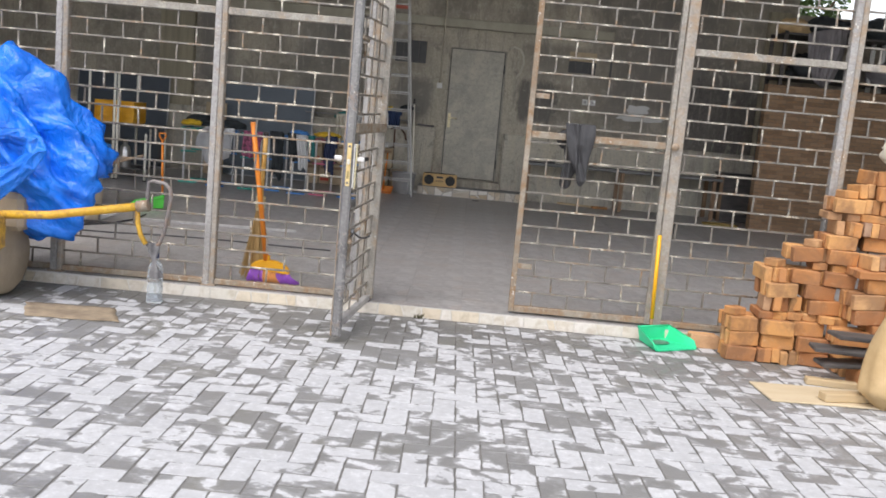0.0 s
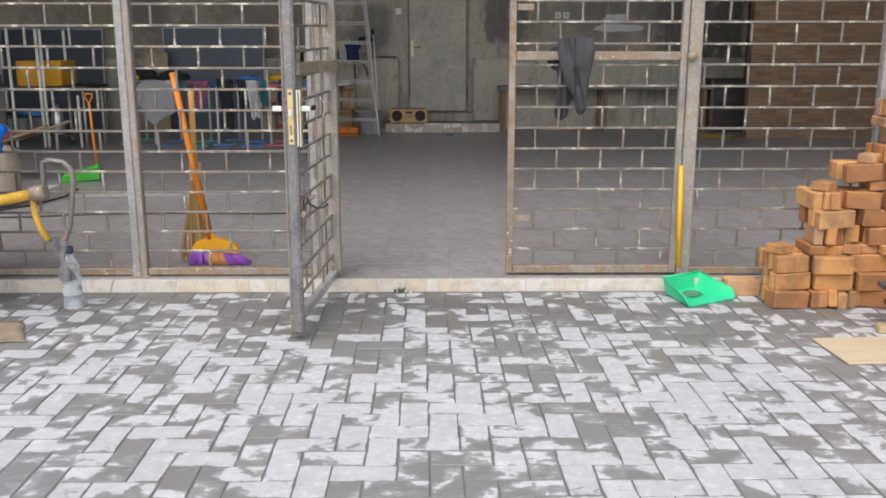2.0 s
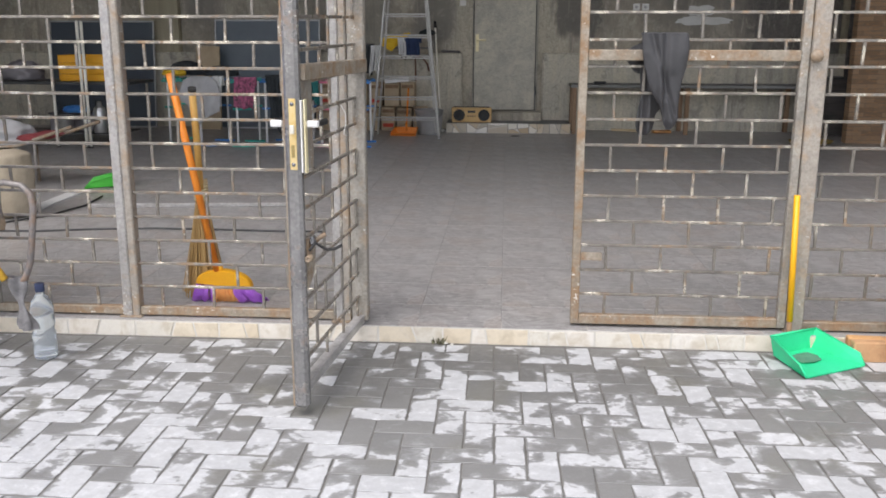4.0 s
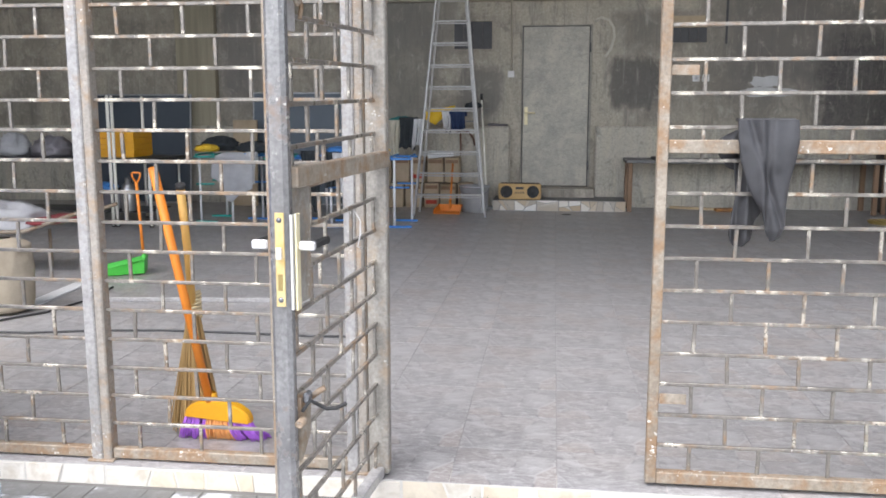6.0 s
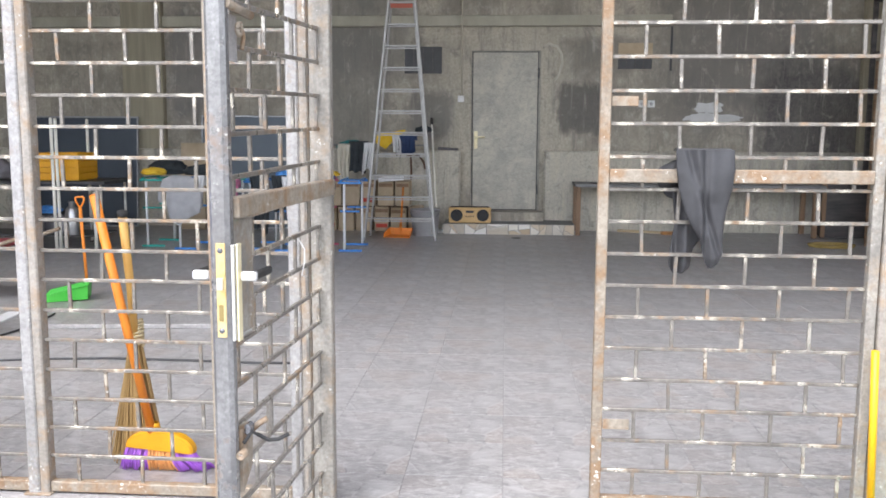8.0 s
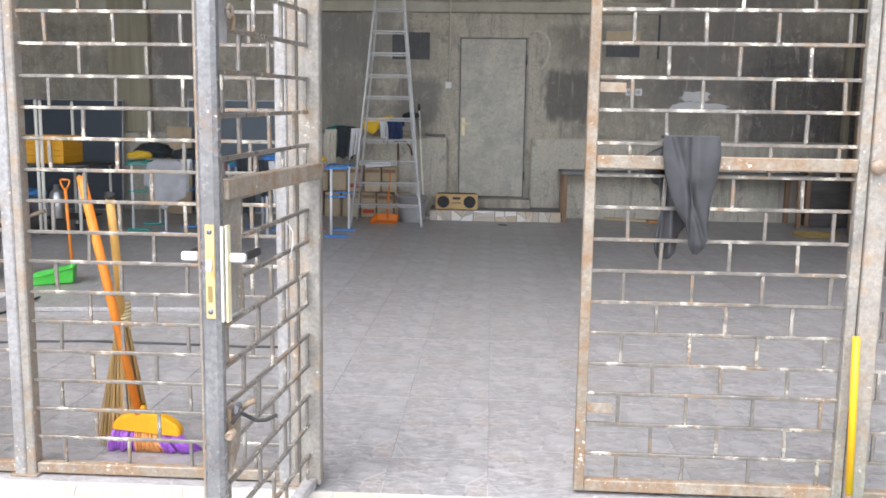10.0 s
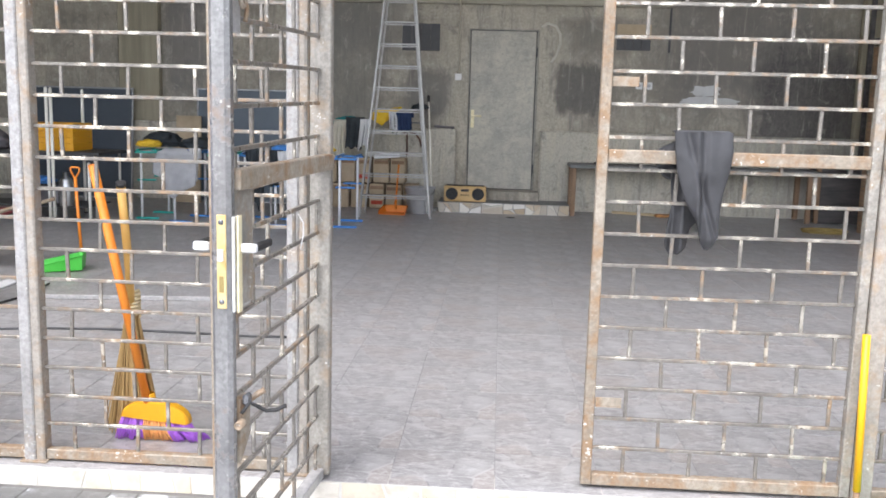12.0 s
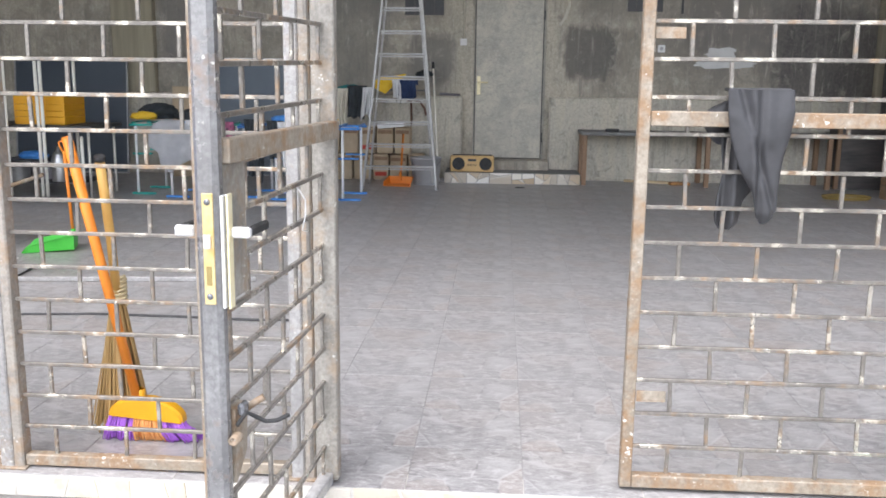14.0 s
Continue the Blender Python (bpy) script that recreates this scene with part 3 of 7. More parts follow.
M_GREENP = plain("mint_plastic", (0.01, 0.60, 0.26), (0.03, 0.72, 0.36), 5.0, 0.4)
M_GREEN2 = plain("leaf_green_plastic", (0.06, 0.50, 0.05), (0.10, 0.62, 0.08), 5.0, 0.45)
M_BLUEP = plain("blue_plastic", (0.05, 0.22, 0.62), (0.09, 0.33, 0.75), 6.0, 0.45)
M_TEAL = plain("teal_plastic", (0.02, 0.36, 0.30), (0.04, 0.48, 0.40), 6.0, 0.45)
M_PINK = plain("pink_plastic", (0.60, 0.12, 0.22), (0.72, 0.20, 0.30), 6.0, 0.5)
M_ORANGEBRISTLE = plain("orange_bristle", (0.83, 0.33, 0.08), (0.90, 0.46, 0.18), 30.0, 0.6)
M_STRAW = plain("straw", (0.36, 0.22, 0.08), (0.56, 0.38, 0.16), 20.0, 0.8, stretch=(1, 1, 0.15))
M_CANE = plain("cane_handle", (0.66, 0.36, 0.08), (0.78, 0.49, 0.15), 14.0, 0.5, stretch=(1, 1, 0.2))
M_TWINE = plain("twine", (0.62, 0.50, 0.28), (0.72, 0.60, 0.38), 40.0, 0.9, bump=0.6)
M_BLACK = plain("black_rubberised_cloth", (0.032, 0.032, 0.034), (0.058, 0.058, 0.062), 12.0, 0.48, bump=0.3)
M_RUBBER = plain("black_rubber", (0.02, 0.02, 0.02), (0.045, 0.045, 0.045), 20.0, 0.7)
M_GREYCLOTH = plain("grey_cotton", (0.40, 0.40, 0.405), (0.50, 0.50, 0.505), 10.0, 0.95, bump=0.4, fine=180.0)
M_WHITECLOTH = plain("white_cotton", (0.62, 0.62, 0.62), (0.74, 0.74, 0.73), 10.0, 0.95, bump=0.4, fine=180.0)
M_CREAMCLOTH = plain("cream_cotton", (0.52, 0.48, 0.38), (0.64, 0.60, 0.49), 10.0, 0.95, bump=0.4, fine=180.0)
M_NAVYCLOTH = plain("navy_cotton", (0.02, 0.03, 0.075), (0.04, 0.055, 0.11), 10.0, 0.95, bump=0.4, fine=180.0)
M_NAVYSHIRT = plain("blue_navy_cotton", (0.02, 0.04, 0.095), (0.04, 0.065, 0.145), 10.0, 0.95, bump=0.4, fine=180.0)
M_HOSEBROWN = plain("brown_rubber", (0.12, 0.055, 0.035), (0.19, 0.09, 0.055), 10.0, 0.6)
M_DARKCLOTH = plain("dark_cotton", (0.022, 0.028, 0.032), (0.05, 0.058, 0.062), 10.0, 0.95, bump=0.4, fine=180.0)
M_TEALCLOTH = plain("teal_cotton", (0.02, 0.16, 0.16), (0.04, 0.24, 0.23), 10.0, 0.95, bump=0.4, fine=180.0)
M_YCLOTH = plain("yellow_cotton", (0.72, 0.44, 0.02), (0.82, 0.55, 0.05), 10.0, 0.9, bump=0.4, fine=180.0)
M_PINKCLOTH = plain("pink_patterned_cotton", (0.05, 0.04, 0.05), (0.62, 0.16, 0.30), 26.0, 0.95)
M_BOARD = plain("dark_blue_board", (0.042, 0.056, 0.074), (0.058, 0.075, 0.096), 2.0, 0.5, bump=0.05)
M_BOARD2 = plain("slate_blue_board", (0.085, 0.11, 0.135), (0.115, 0.145, 0.172), 2.0, 0.5, bump=0.05)
M_CARD = plain("cardboard", (0.43, 0.335, 0.22), (0.56, 0.45, 0.31), 6.0, 0.9)
M_DIRTYCARD = plain("muddy_cardboard", (0.20, 0.155, 0.11), (0.40, 0.32, 0.22), 9.0, 0.95, bump=0.4)
M_WOOD = plain("bare_timber", (0.46, 0.34, 0.19), (0.62, 0.49, 0.31), 7.0, 0.75, stretch=(0.25, 2.0, 2.0))
M_PLY = plain("pale_plywood", (0.56, 0.45, 0.29), (0.68, 0.58, 0.41), 4.0, 0.75, stretch=(0.3, 1.5, 1.0))
M_DARKWOOD = plain("dark_wet_timber", (0.05, 0.047, 0.048), (0.13, 0.118, 0.108), 9.0, 0.7, stretch=(0.3, 2, 2))
M_LEGWOOD = plain("orange_timber", (0.21, 0.125, 0.07), (0.31, 0.20, 0.12), 9.0, 0.7, stretch=(2, 2, 0.3))
M_BAMBOO = plain("bamboo_case", (0.58, 0.37, 0.14), (0.70, 0.48, 0.22), 8.0, 0.5, stretch=(0.3, 2, 2))
M_DIRT = plain("swept_dirt", (0.06, 0.20, 0.13), (0.13, 0.30, 0.20), 40.0, 0.9, bump=0.8)
M_PALESACK = plain("pale_sack", (0.40, 0.34, 0.25), (0.55, 0.48, 0.37), 7.0, 0.8, bump=0.5)
M_SACK = plain("woven_sack", (0.50, 0.34, 0.16), (0.68, 0.50, 0.28), 5.0, 0.85, bump=0.5)
M_MUDDY = plain("mud_caked_steel", (0.30, 0.24, 0.165), (0.44, 0.36, 0.26), 5.0, 0.9, bump=0.6)
M_GREYBIN = plain("grey_bucket", (0.36, 0.36, 0.36), (0.46, 0.46, 0.46), 6.0, 0.5)
M_STAINLESS = plain("stainless", (0.50, 0.50, 0.49), (0.62, 0.62, 0.61), 20.0, 0.3, 0.8, 0.05)
M_DARKTOP = plain("dark_table_top", (0.035, 0.036, 0.038), (0.07, 0.07, 0.07), 5.0, 0.5)
M_GREYTOP = plain("grey_bench_top", (0.16, 0.16, 0.155), (0.25, 0.25, 0.24), 5.0, 0.7)
M_PATCHGREY = plain("pale_grey_plaster", (0.50, 0.48, 0.40), (0.62, 0.59, 0.50), 9.0, 0.9, bump=0.4)
M_PATCH = plain("white_plaster_smear", (0.55, 0.55, 0.53), (0.68, 0.68, 0.66), 6.0, 0.9, bump=0.4)
M_PALEPLASTER = plain("pale_plaster", (0.33, 0.31, 0.24), (0.50, 0.475, 0.385), 3.0, 0.9, bump=0.5, stretch=(1, 1, 0.5))
M_CREAMPIPE = plain("cream_conduit", (0.55, 0.51, 0.40), (0.66, 0.62, 0.50), 6.0, 0.6)
M_YELLOWPLASTER = plain("yellowed_plaster", (0.25, 0.225, 0.165), (0.43, 0.385, 0.275), 2.4, 0.9, bump=0.5, fine=30.0, stretch=(4.0, 4.0, 0.25))
M_CABLE = plain("grey_hose", (0.05, 0.05, 0.052), (0.09, 0.09, 0.092), 20.0, 0.6)
M_LOGO = plain("red_print", (0.45, 0.05, 0.03), (0.52, 0.07, 0.04), 8.0, 0.8)
M_REDBAND = plain("faded_red_band", (0.36, 0.085, 0.05), (0.44, 0.12, 0.075), 8.0, 0.7)
M_RAG = plain("dirty_grey_rag", (0.09, 0.088, 0.09), (0.26, 0.255, 0.26), 22.0, 0.8, bump=0.5)
M_TUBE = worn_steel("dull_tube", (0.17, 0.155, 0.15), (0.27, 0.25, 0.24), 0.6, 0.45, 0.3, 0.2)
M_MAROON = plain("maroon_cloth", (0.20, 0.03, 0.035), (0.30, 0.06, 0.065), 9.0, 0.9)
M_TIN = plain("corrugated_tin", (0.52, 0.52, 0.51), (0.64, 0.63, 0.62), 2.0, 0.6, 0.3)
M_SHEETING = plain("grey_plastic_sheet", (0.15, 0.14, 0.15), (0.28, 0.262, 0.278), 3.0, 0.5, bump=0.5, fine=20.0)
M_LEAF = plain("leaves", (0.045, 0.10, 0.02), (0.09, 0.16, 0.035), 8.0, 0.6)
M_WEED = plain("dry_weed", (0.12, 0.115, 0.07), (0.22, 0.21, 0.14), 30.0, 0.8)
M_BARK = plain("bark", (0.10, 0.075, 0.05), (0.17, 0.13, 0.09), 8.0, 0.9)


def bottle_plastic():
    k = Nodes("clear_plastic")
    return k.done((0.80, 0.87, 0.93), 0.10, 0.0, Transmission_Weight=0.86, IOR=1.25)


M_PET = bottle_plastic()

def crazy_stone(owner, name, rnd, x0, x1, z0, z1, y, cuts, gap, depth, material):
    """A panel of irregular flat stones: a rectangle cut by random lines, each piece drawn in by the joint."""
    polys = [[(x0, z0), (x1, z0), (x1, z1), (x0, z1)]]
    for _ in range(cuts):
        a = rnd.uniform(0, math.pi) if cuts > 2 else rnd.uniform(-0.4, 0.4)
        n = (math.cos(a), math.sin(a))
        px, pz = rnd.uniform(x0 * 0.75 + x1 * 0.25, x0 * 0.25 + x1 * 0.75), rnd.uniform(z0 * 0.7 + z1 * 0.3, z0 * 0.3 + z1 * 0.7)
        k = max(range(len(polys)), key=lambda i: max(p[0] for p in polys[i]) - min(p[0] for p in polys[i]))
        poly = polys.pop(k)
        cx, cz = sum(p[0] for p in poly) / len(poly), sum(p[1] for p in poly) / len(poly)
        px, pz = (px + 2 * cx) / 3, (pz + 2 * cz) / 3
        for s in (1, -1):
            out = []
            for p, q in zip(poly, poly[1:] + poly[:1]):
                dp, dq = (s * ((p[0] - px) * n[0] + (p[1] - pz) * n[1]), s * ((q[0] - px) * n[0] + (q[1] - pz) * n[1]))
                if dp >= 0:
                    out.append(p)
                if dp * dq < 0:
                    t = dp / (dp - dq)
                    out.append((p[0] + (q[0] - p[0]) * t, p[1] + (q[1] - p[1]) * t))
            if len(out) > 2:
                polys.append(out)
    for poly in polys:
        cx, cz = sum(p[0] for p in poly) / len(poly), sum(p[1] for p in poly) / len(poly)
        ring = []
        for x, z in poly:
            d = math.hypot(x - cx, z - cz) or 1.0
            f = max(0.2, 1 - 1.3 * gap / d)
            ring.append((cx + (x - cx) * f, cz + (z - cz) * f))
        n = len(ring)
        yy = y + rnd.uniform(-0.0015, 0.0015)
        m = Mesh()
        v = [(cx + (x - cx) * 0.97, yy, cz + (z - cz) * 0.97) for x, z in ring] + [(x, yy + 0.0015, z) for x, z in ring] + [(x, yy + depth, z) for x, z in ring]
        m.add(v, [tuple(range(n))] + [(i + n * k, (i + n * k) + n, (i + 1) % n + n * (k + 1), (i + 1) % n + n * k) for k in (0, 1) for i in range(n)])
        part(name, m, material, owner)


# ---- the large structure ----
X0, X1 = -7.6, 7.6      # side walls inside
ROOF_Z = 6.3


def build_ground():
    ground = solid("ground", Mesh().box((-150, -150, -0.6), (150, 5.9, -0.0026)), M_SAND, "dark damp sand under the grey paving", "ground", kind="structure")
    solid("ground_outside", Mesh().box((-150, 5.9, -0.6), (150, 150, -0.06)), M_SAND, "bare earth round the building", "ground", kind="structure")


def build_walls():
    # the upper box is out of view and blocks light from behind
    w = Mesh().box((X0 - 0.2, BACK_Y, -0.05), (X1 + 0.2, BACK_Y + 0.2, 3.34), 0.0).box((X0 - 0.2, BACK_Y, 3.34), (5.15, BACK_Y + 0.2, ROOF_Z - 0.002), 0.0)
    solid("wall_north", w, M_WALL, "stained bare concrete back wall with dark streaks, shade painted in at right", "wall", kind="structure")
    solid("wall_west", Mesh().box((X0 - 0.2, 5.9, -0.05), (X0, BACK_Y - 0.002, ROOF_Z)), M_WALL, "stained concrete side wall", "wall", kind="structure")
    solid("wall_east", Mesh().box((X1, 5.9, -0.05), (X1 + 0.2, BACK_Y - 0.002, ROOF_Z)), M_WALL, "stained concrete side wall", "wall", kind="structure")
    # unseen lintel, its height set to darken the upper back wall
    solid("wall_south", Mesh().box((X0 - 0.2, 5.9, 5.15), (X1 + 0.2, 6.15, ROOF_Z)), M_WALL, "unseen concrete lintel added above the steel fence to limit sky light", "wall", kind="structure")
    # unseen roof, its height chosen for the light inside
    c = Mesh()
    n = 150
    for i in range(n):
        x = X0 - 0.4 + (X1 - X0 + 0.8) * i / n
        d = (X1 - X0 + 0.8) / n
        z = ROOF_Z + 0.02 + 0.02 * (i % 2)
        c.box((x, 5.6, z), (x + d, 15.4, z + 0.02))
    solid("ceiling", c, M_TIN, "unseen corrugated tin roof that keeps sky light out of the room", "ceiling", kind="structure")
    # beam across the back wall and thicker lower wall beside the door
    b = Mesh().box((X0 + 0.002, BACK_Y - 0.07, 2.685), (2.345, BACK_Y - 0.001, 2.825), 0.012)
    solid("trim_beam", b, M_PALEPLASTER, "pale plastered concrete ring beam along the wall", "beam", kind="structure")
    # thin dark strip in place of the shade line of a recess
    solid("trim_shade_strip", Mesh().box((2.335, BACK_Y - 0.012, 2.13), (2.362, BACK_Y - 0.001, 2.684), 0.002), M_DARKTOP, "dark strip painting the shade of a recess below the beam's end", "trim", kind="structure")
    lo = Mesh().box((X0 + 0.002, BACK_Y - 0.15, FLOOR_Z - 0.02), (-0.33, BACK_Y - 0.001, 1.10), 0.02)
    solid("wall_plinth_west", lo, M_PLINTH, "thick lower band of stained concrete", "wall", kind="structure")
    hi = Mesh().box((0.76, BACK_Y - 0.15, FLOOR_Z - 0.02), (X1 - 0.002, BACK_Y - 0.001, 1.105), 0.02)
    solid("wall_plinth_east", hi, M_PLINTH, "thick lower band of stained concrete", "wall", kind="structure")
    for x, w in ((-4.81, 0.545), (4.7, 0.34)):
        solid("wall_pier", Mesh().box((x, BACK_Y - 0.12, FLOOR_Z - 0.02), (x + w, BACK_Y - 0.001, 3.34), 0.01), M_YELLOWPLASTER, "pale plastered concrete pier", "wall", kind="structure")
    for x in (X0 + 0.02, X1 - 0.27):
        solid("wall_end_pier", Mesh().box((x, 5.92, -0.01), (x + 0.25, 6.14, 5.148), 0.01), M_WALL, "concrete pier at the end of the fence", "wall", kind="structure")


def smear(name, material, cx, cz, w, h, seed, label):
    """An irregular thin coat of plaster on the back wall."""
    rnd = random.Random(seed)
    n = 56
    ring = []
    for k in range(n):
        a = 2 * math.pi * k / n
        sx, sz = math.cos(a), math.sin(a)
        q = 1.0 / max(abs(sx) ** 3 + abs(sz) ** 3, 1e-6) ** (1 / 3)
        q *= 0.86 + 0.30 * noise.noise((2.2 * sx + seed, 2.2 * sz, 0.3)) + 0.12 * noise.noise((9 * sx + seed, 9 * sz, 1.3))
        ring.append((cx + w / 2 * sx * q, cz + h / 2 * sz * q))
    m = Mesh()
    y0, y1 = BACK_Y - 0.005, BACK_Y - 0.0005
    v = [(x, y0, z) for x, z in ring] + [(x, y1, z) for x, z in ring] + [(cx, y0 - 0.001, cz)]
    f = [(k, (k + 1) % n, 2 * n) for k in range(n)] + [(k, n + k, n + (k + 1) % n, (k + 1) % n) for k in range(n)]
    m.add(v, f)
    solid(name, m, material, label, "plaster", kind="structure")


build_ground()
build_walls()
smear("wall_stain", M_PATCH, 2.9, 1.53, 0.85, 0.13, 5, "white plaster smear on the wall")
smear("wall_stain", M_PATCH, 2.85, 1.66, 0.42, 0.16, 6, "white plaster smear on the wall")


def build_door():
    d = thing("door_1", "closed grey painted metal door in a grey frame", "door", pose(0.245, BACK_Y, 0.32), kind="structure")
    w, h = 0.428, 2.05
    f = Mesh().box((-w - 0.014, -0.022, 0.0), (-w, -0.001, h + 0.014), 0.003).box((w, -0.026, 0.0), (w + 0.026, -0.001, h + 0.014), 0.004).box((-w, -0.022, h), (w, -0.001, h + 0.014), 0.003)
    part("door_frame", f, M_FRAMEPAINT, d)
    part("rebate", Mesh().box((-w, -0.0035, 0.0), (w, -0.001, h)), M_DARKTOP, d)
    leaf = Mesh().box((-w + 0.010, -0.020, 0.012), (w - 0.012, -0.004, h - 0.010), 0.004)
    part("leaf", leaf, M_DOOR, d)
    hd = part("door_handle", Mesh().box((-w + 0.03, -0.034, 0.80), (-w + 0.075, -0.0245, 1.03), 0.003), M_GOLD, d, "pale gold lever handle on a long plate")
    part("lever", Mesh().tube([(-w + 0.052, -0.034, 0.955), (-w + 0.052, -0.075, 0.955), (-w + 0.07, -0.082, 0.955), (-w + 0.17, -0.082, 0.952)], 0.011), M_GOLD, hd)
    for z in (0.22, 1.72):
        part("hinge", Mesh().tube([(w - 0.002, -0.04, z), (w - 0.002, -0.04, z + 0.12)], 0.012), M_DARK_STEEL, d)
    # two steps before the door
    s = thing("step_lower", "low step faced with cream crazy-cut stone", "step", kind="structure")
    part("core", Mesh().box((-0.51, 14.112, FLOOR_Z - 0.005), (1.125, 14.648, 0.205), 0.004), M_GREYTOP, s)
    part("bedding", Mesh().box((-0.51, 14.103, FLOOR_Z - 0.004), (1.125, 14.1115, 0.204)), M_GREYMORTAR, s)
    rnd = random.Random(4)
    for k in range(6):
        x0 = -0.51 + 1.635 * k / 6
        crazy_stone(s, "stone", rnd, x0, x0 + 1.635 / 6, FLOOR_Z, 0.203, 14.099, 4, 0.004, 0.006, M_STEPSTONE)
    solid("step_upper", Mesh().box((-0.33, 14.50, 0.19), (0.755, BACK_Y - 0.002, 0.318), 0.008), M_WALL, "bare concrete upper step at the door", "step", kind="structure")


build_door()


def vent(x0, x1, z0, z1, half=False):
    v = thing("wall_vent", "small dark barred vent opening in the wall", "vent", pose((x0 + x1) / 2, BACK_Y, (z0 + z1) / 2), kind="structure", group="vents in the back wall")
    w, h = (x1 - x0) / 2, (z1 - z0) / 2
    part("recess", Mesh().box((-w, -0.006, -h), (w, -0.001, h)), M_DARKTOP, v)
    part("vent_frame", Mesh().box((-w - 0.025, -0.02, -h - 0.025), (-w, -0.001, h + 0.025)).box((w, -0.02, -h - 0.025), (w + 0.025, -0.001, h + 0.025)).box((-w, -0.02, h), (w, -0.001, h + 0.025)).box((-w, -0.02, -h - 0.025), (w, -0.001, -h)), M_WALL, v)
    for i in range(1, 4):
        x = -w + 2 * w * i / 4
        part("slat", Mesh().box((x - 0.006, -0.016, -h), (x + 0.006, -0.0065, h)), M_DARKWOOD, v)
    if half:
        part("board", Mesh().box((-w, -0.026, 0.02), (w, -0.0165, h)), M_CARD, v)


vent(-1.07, -0.58, 2.09, 2.435)
vent(1.68, 2.11, 2.15, 2.475, True)


# ---- steel fence and gates ----
ROWS_L = [0.103 + 0.1054 * i for i in range(24)]
ROWS_R = [0.111 + 0.1062 * i for i in range(24)]
ROWS_GATE = [0.0905 + 0.1062 * i for i in range(24)]
BAR = 0.012


def mesh_panel(owner, x0, x1, rows, first, step, top, y=0.0, sag=0.0):
    """Level bars and the short uprights between them, staggered like bricks."""
    long = Mesh().box((x0, y - BAR / 2, -BAR / 2), (x1, y + BAR / 2, BAR / 2), 0.0015).build("bar", M_BAR)
    gap = rows[1] - rows[0]
    short = Mesh().box((-BAR / 2, y - BAR / 2 + 0.001, BAR / 2), (BAR / 2, y + BAR / 2 - 0.001, gap - BAR / 2), 0.0015).build("upright", M_BAR)
    rnd = random.Random(int(abs(x0) * 100))
    for k, z in enumerate(rows):
        if z > top:
            break
        if k:
            ob = part("bar", long, None, owner)
            ob.location = (0, 0, z)
            ob.rotation_euler = (0, sag + rnd.uniform(-0.0015, 0.0015), 0)
        x = first + (step / 2 if k % 2 else 0.0)
        while x - step > x0 + 0.02:
            x -= step
        while x < x1 - 0.02:
            ob = part("upright", short, None, owner)
            ob.location = (x + rnd.uniform(-0.004, 0.004), 0, z - sag * x)
            ob.rotation_euler = (0, rnd.uniform(-0.035, 0.035), 0)
            x += step


def post(x0, x1, z0=FLOOR_Z, material=None, y0=-0.03, y1=0.03):
    p = thing("fence_post", "weathered grey square steel fence post", "post", pose((x0 + x1) / 2, GATE_Y, z0), group="fence posts")
    w = (x1 - x0) / 2
    if material:
        part("tube", Mesh().box((-w, y0, 0), (w, y1, 2.45), 0.004), material, p)
    else:
        part("tube", Mesh().box((-w, y0, 0), (0.1 * w, y1, 2.45), 0.005), M_PALEPOST, p)
        part("stile", Mesh().box((0.1 * w + 0.0005, y0 + 0.002, 0), (w, y1, 2.45), 0.005), M_TANPOST, p, "tan-stained welded stile")
    part("base_plate", Mesh().box((-w - 0.012, y0 - 0.012, 0.0), (w + 0.012, y1 + 0.012, 0.008), 0.002), M_RUSTY, p)


for x in (-3.345, -2.355, -1.365, -0.416):
    post(x - 0.041, x + 0.034)
post(1.474, 1.54, material=M_TANPOST)
post(2.467, 2.549)
post(3.46, 3.542)


def fence_bay(x0, x1, rows, first, step):
    f = thing("mesh_fence", "fixed steel mesh fence panel in a brick pattern", "fence", pose(0, GATE_Y, 0), group="fixed fence panels")
    part("bottom_rail", Mesh().box((x0, -0.018, FLOOR_Z + 0.008), (x1, 0.018, FLOOR_Z + 0.045), 0.003), M_RUSTY, f)
    part("top_rail", Mesh().box((x0, -0.02, 1.778), (x1, 0.02, 1.822), 0.003), M_POST, f)
    mesh_panel(f, x0, x1, rows, first, step, 2.3)


fence_bay(-3.310, -2.397, ROWS_L, -3.208, 0.228)
fence_bay(-2.320, -1.407, ROWS_L, -2.213, 0.228)
fence_bay(-1.330, -0.458, ROWS_L, -1.231, 0.228)
fence_bay(1.541, 2.466, ROWS_R, 1.68, 0.229)
fence_bay(2.55, 3.459, ROWS_R, 2.66, 0.229)


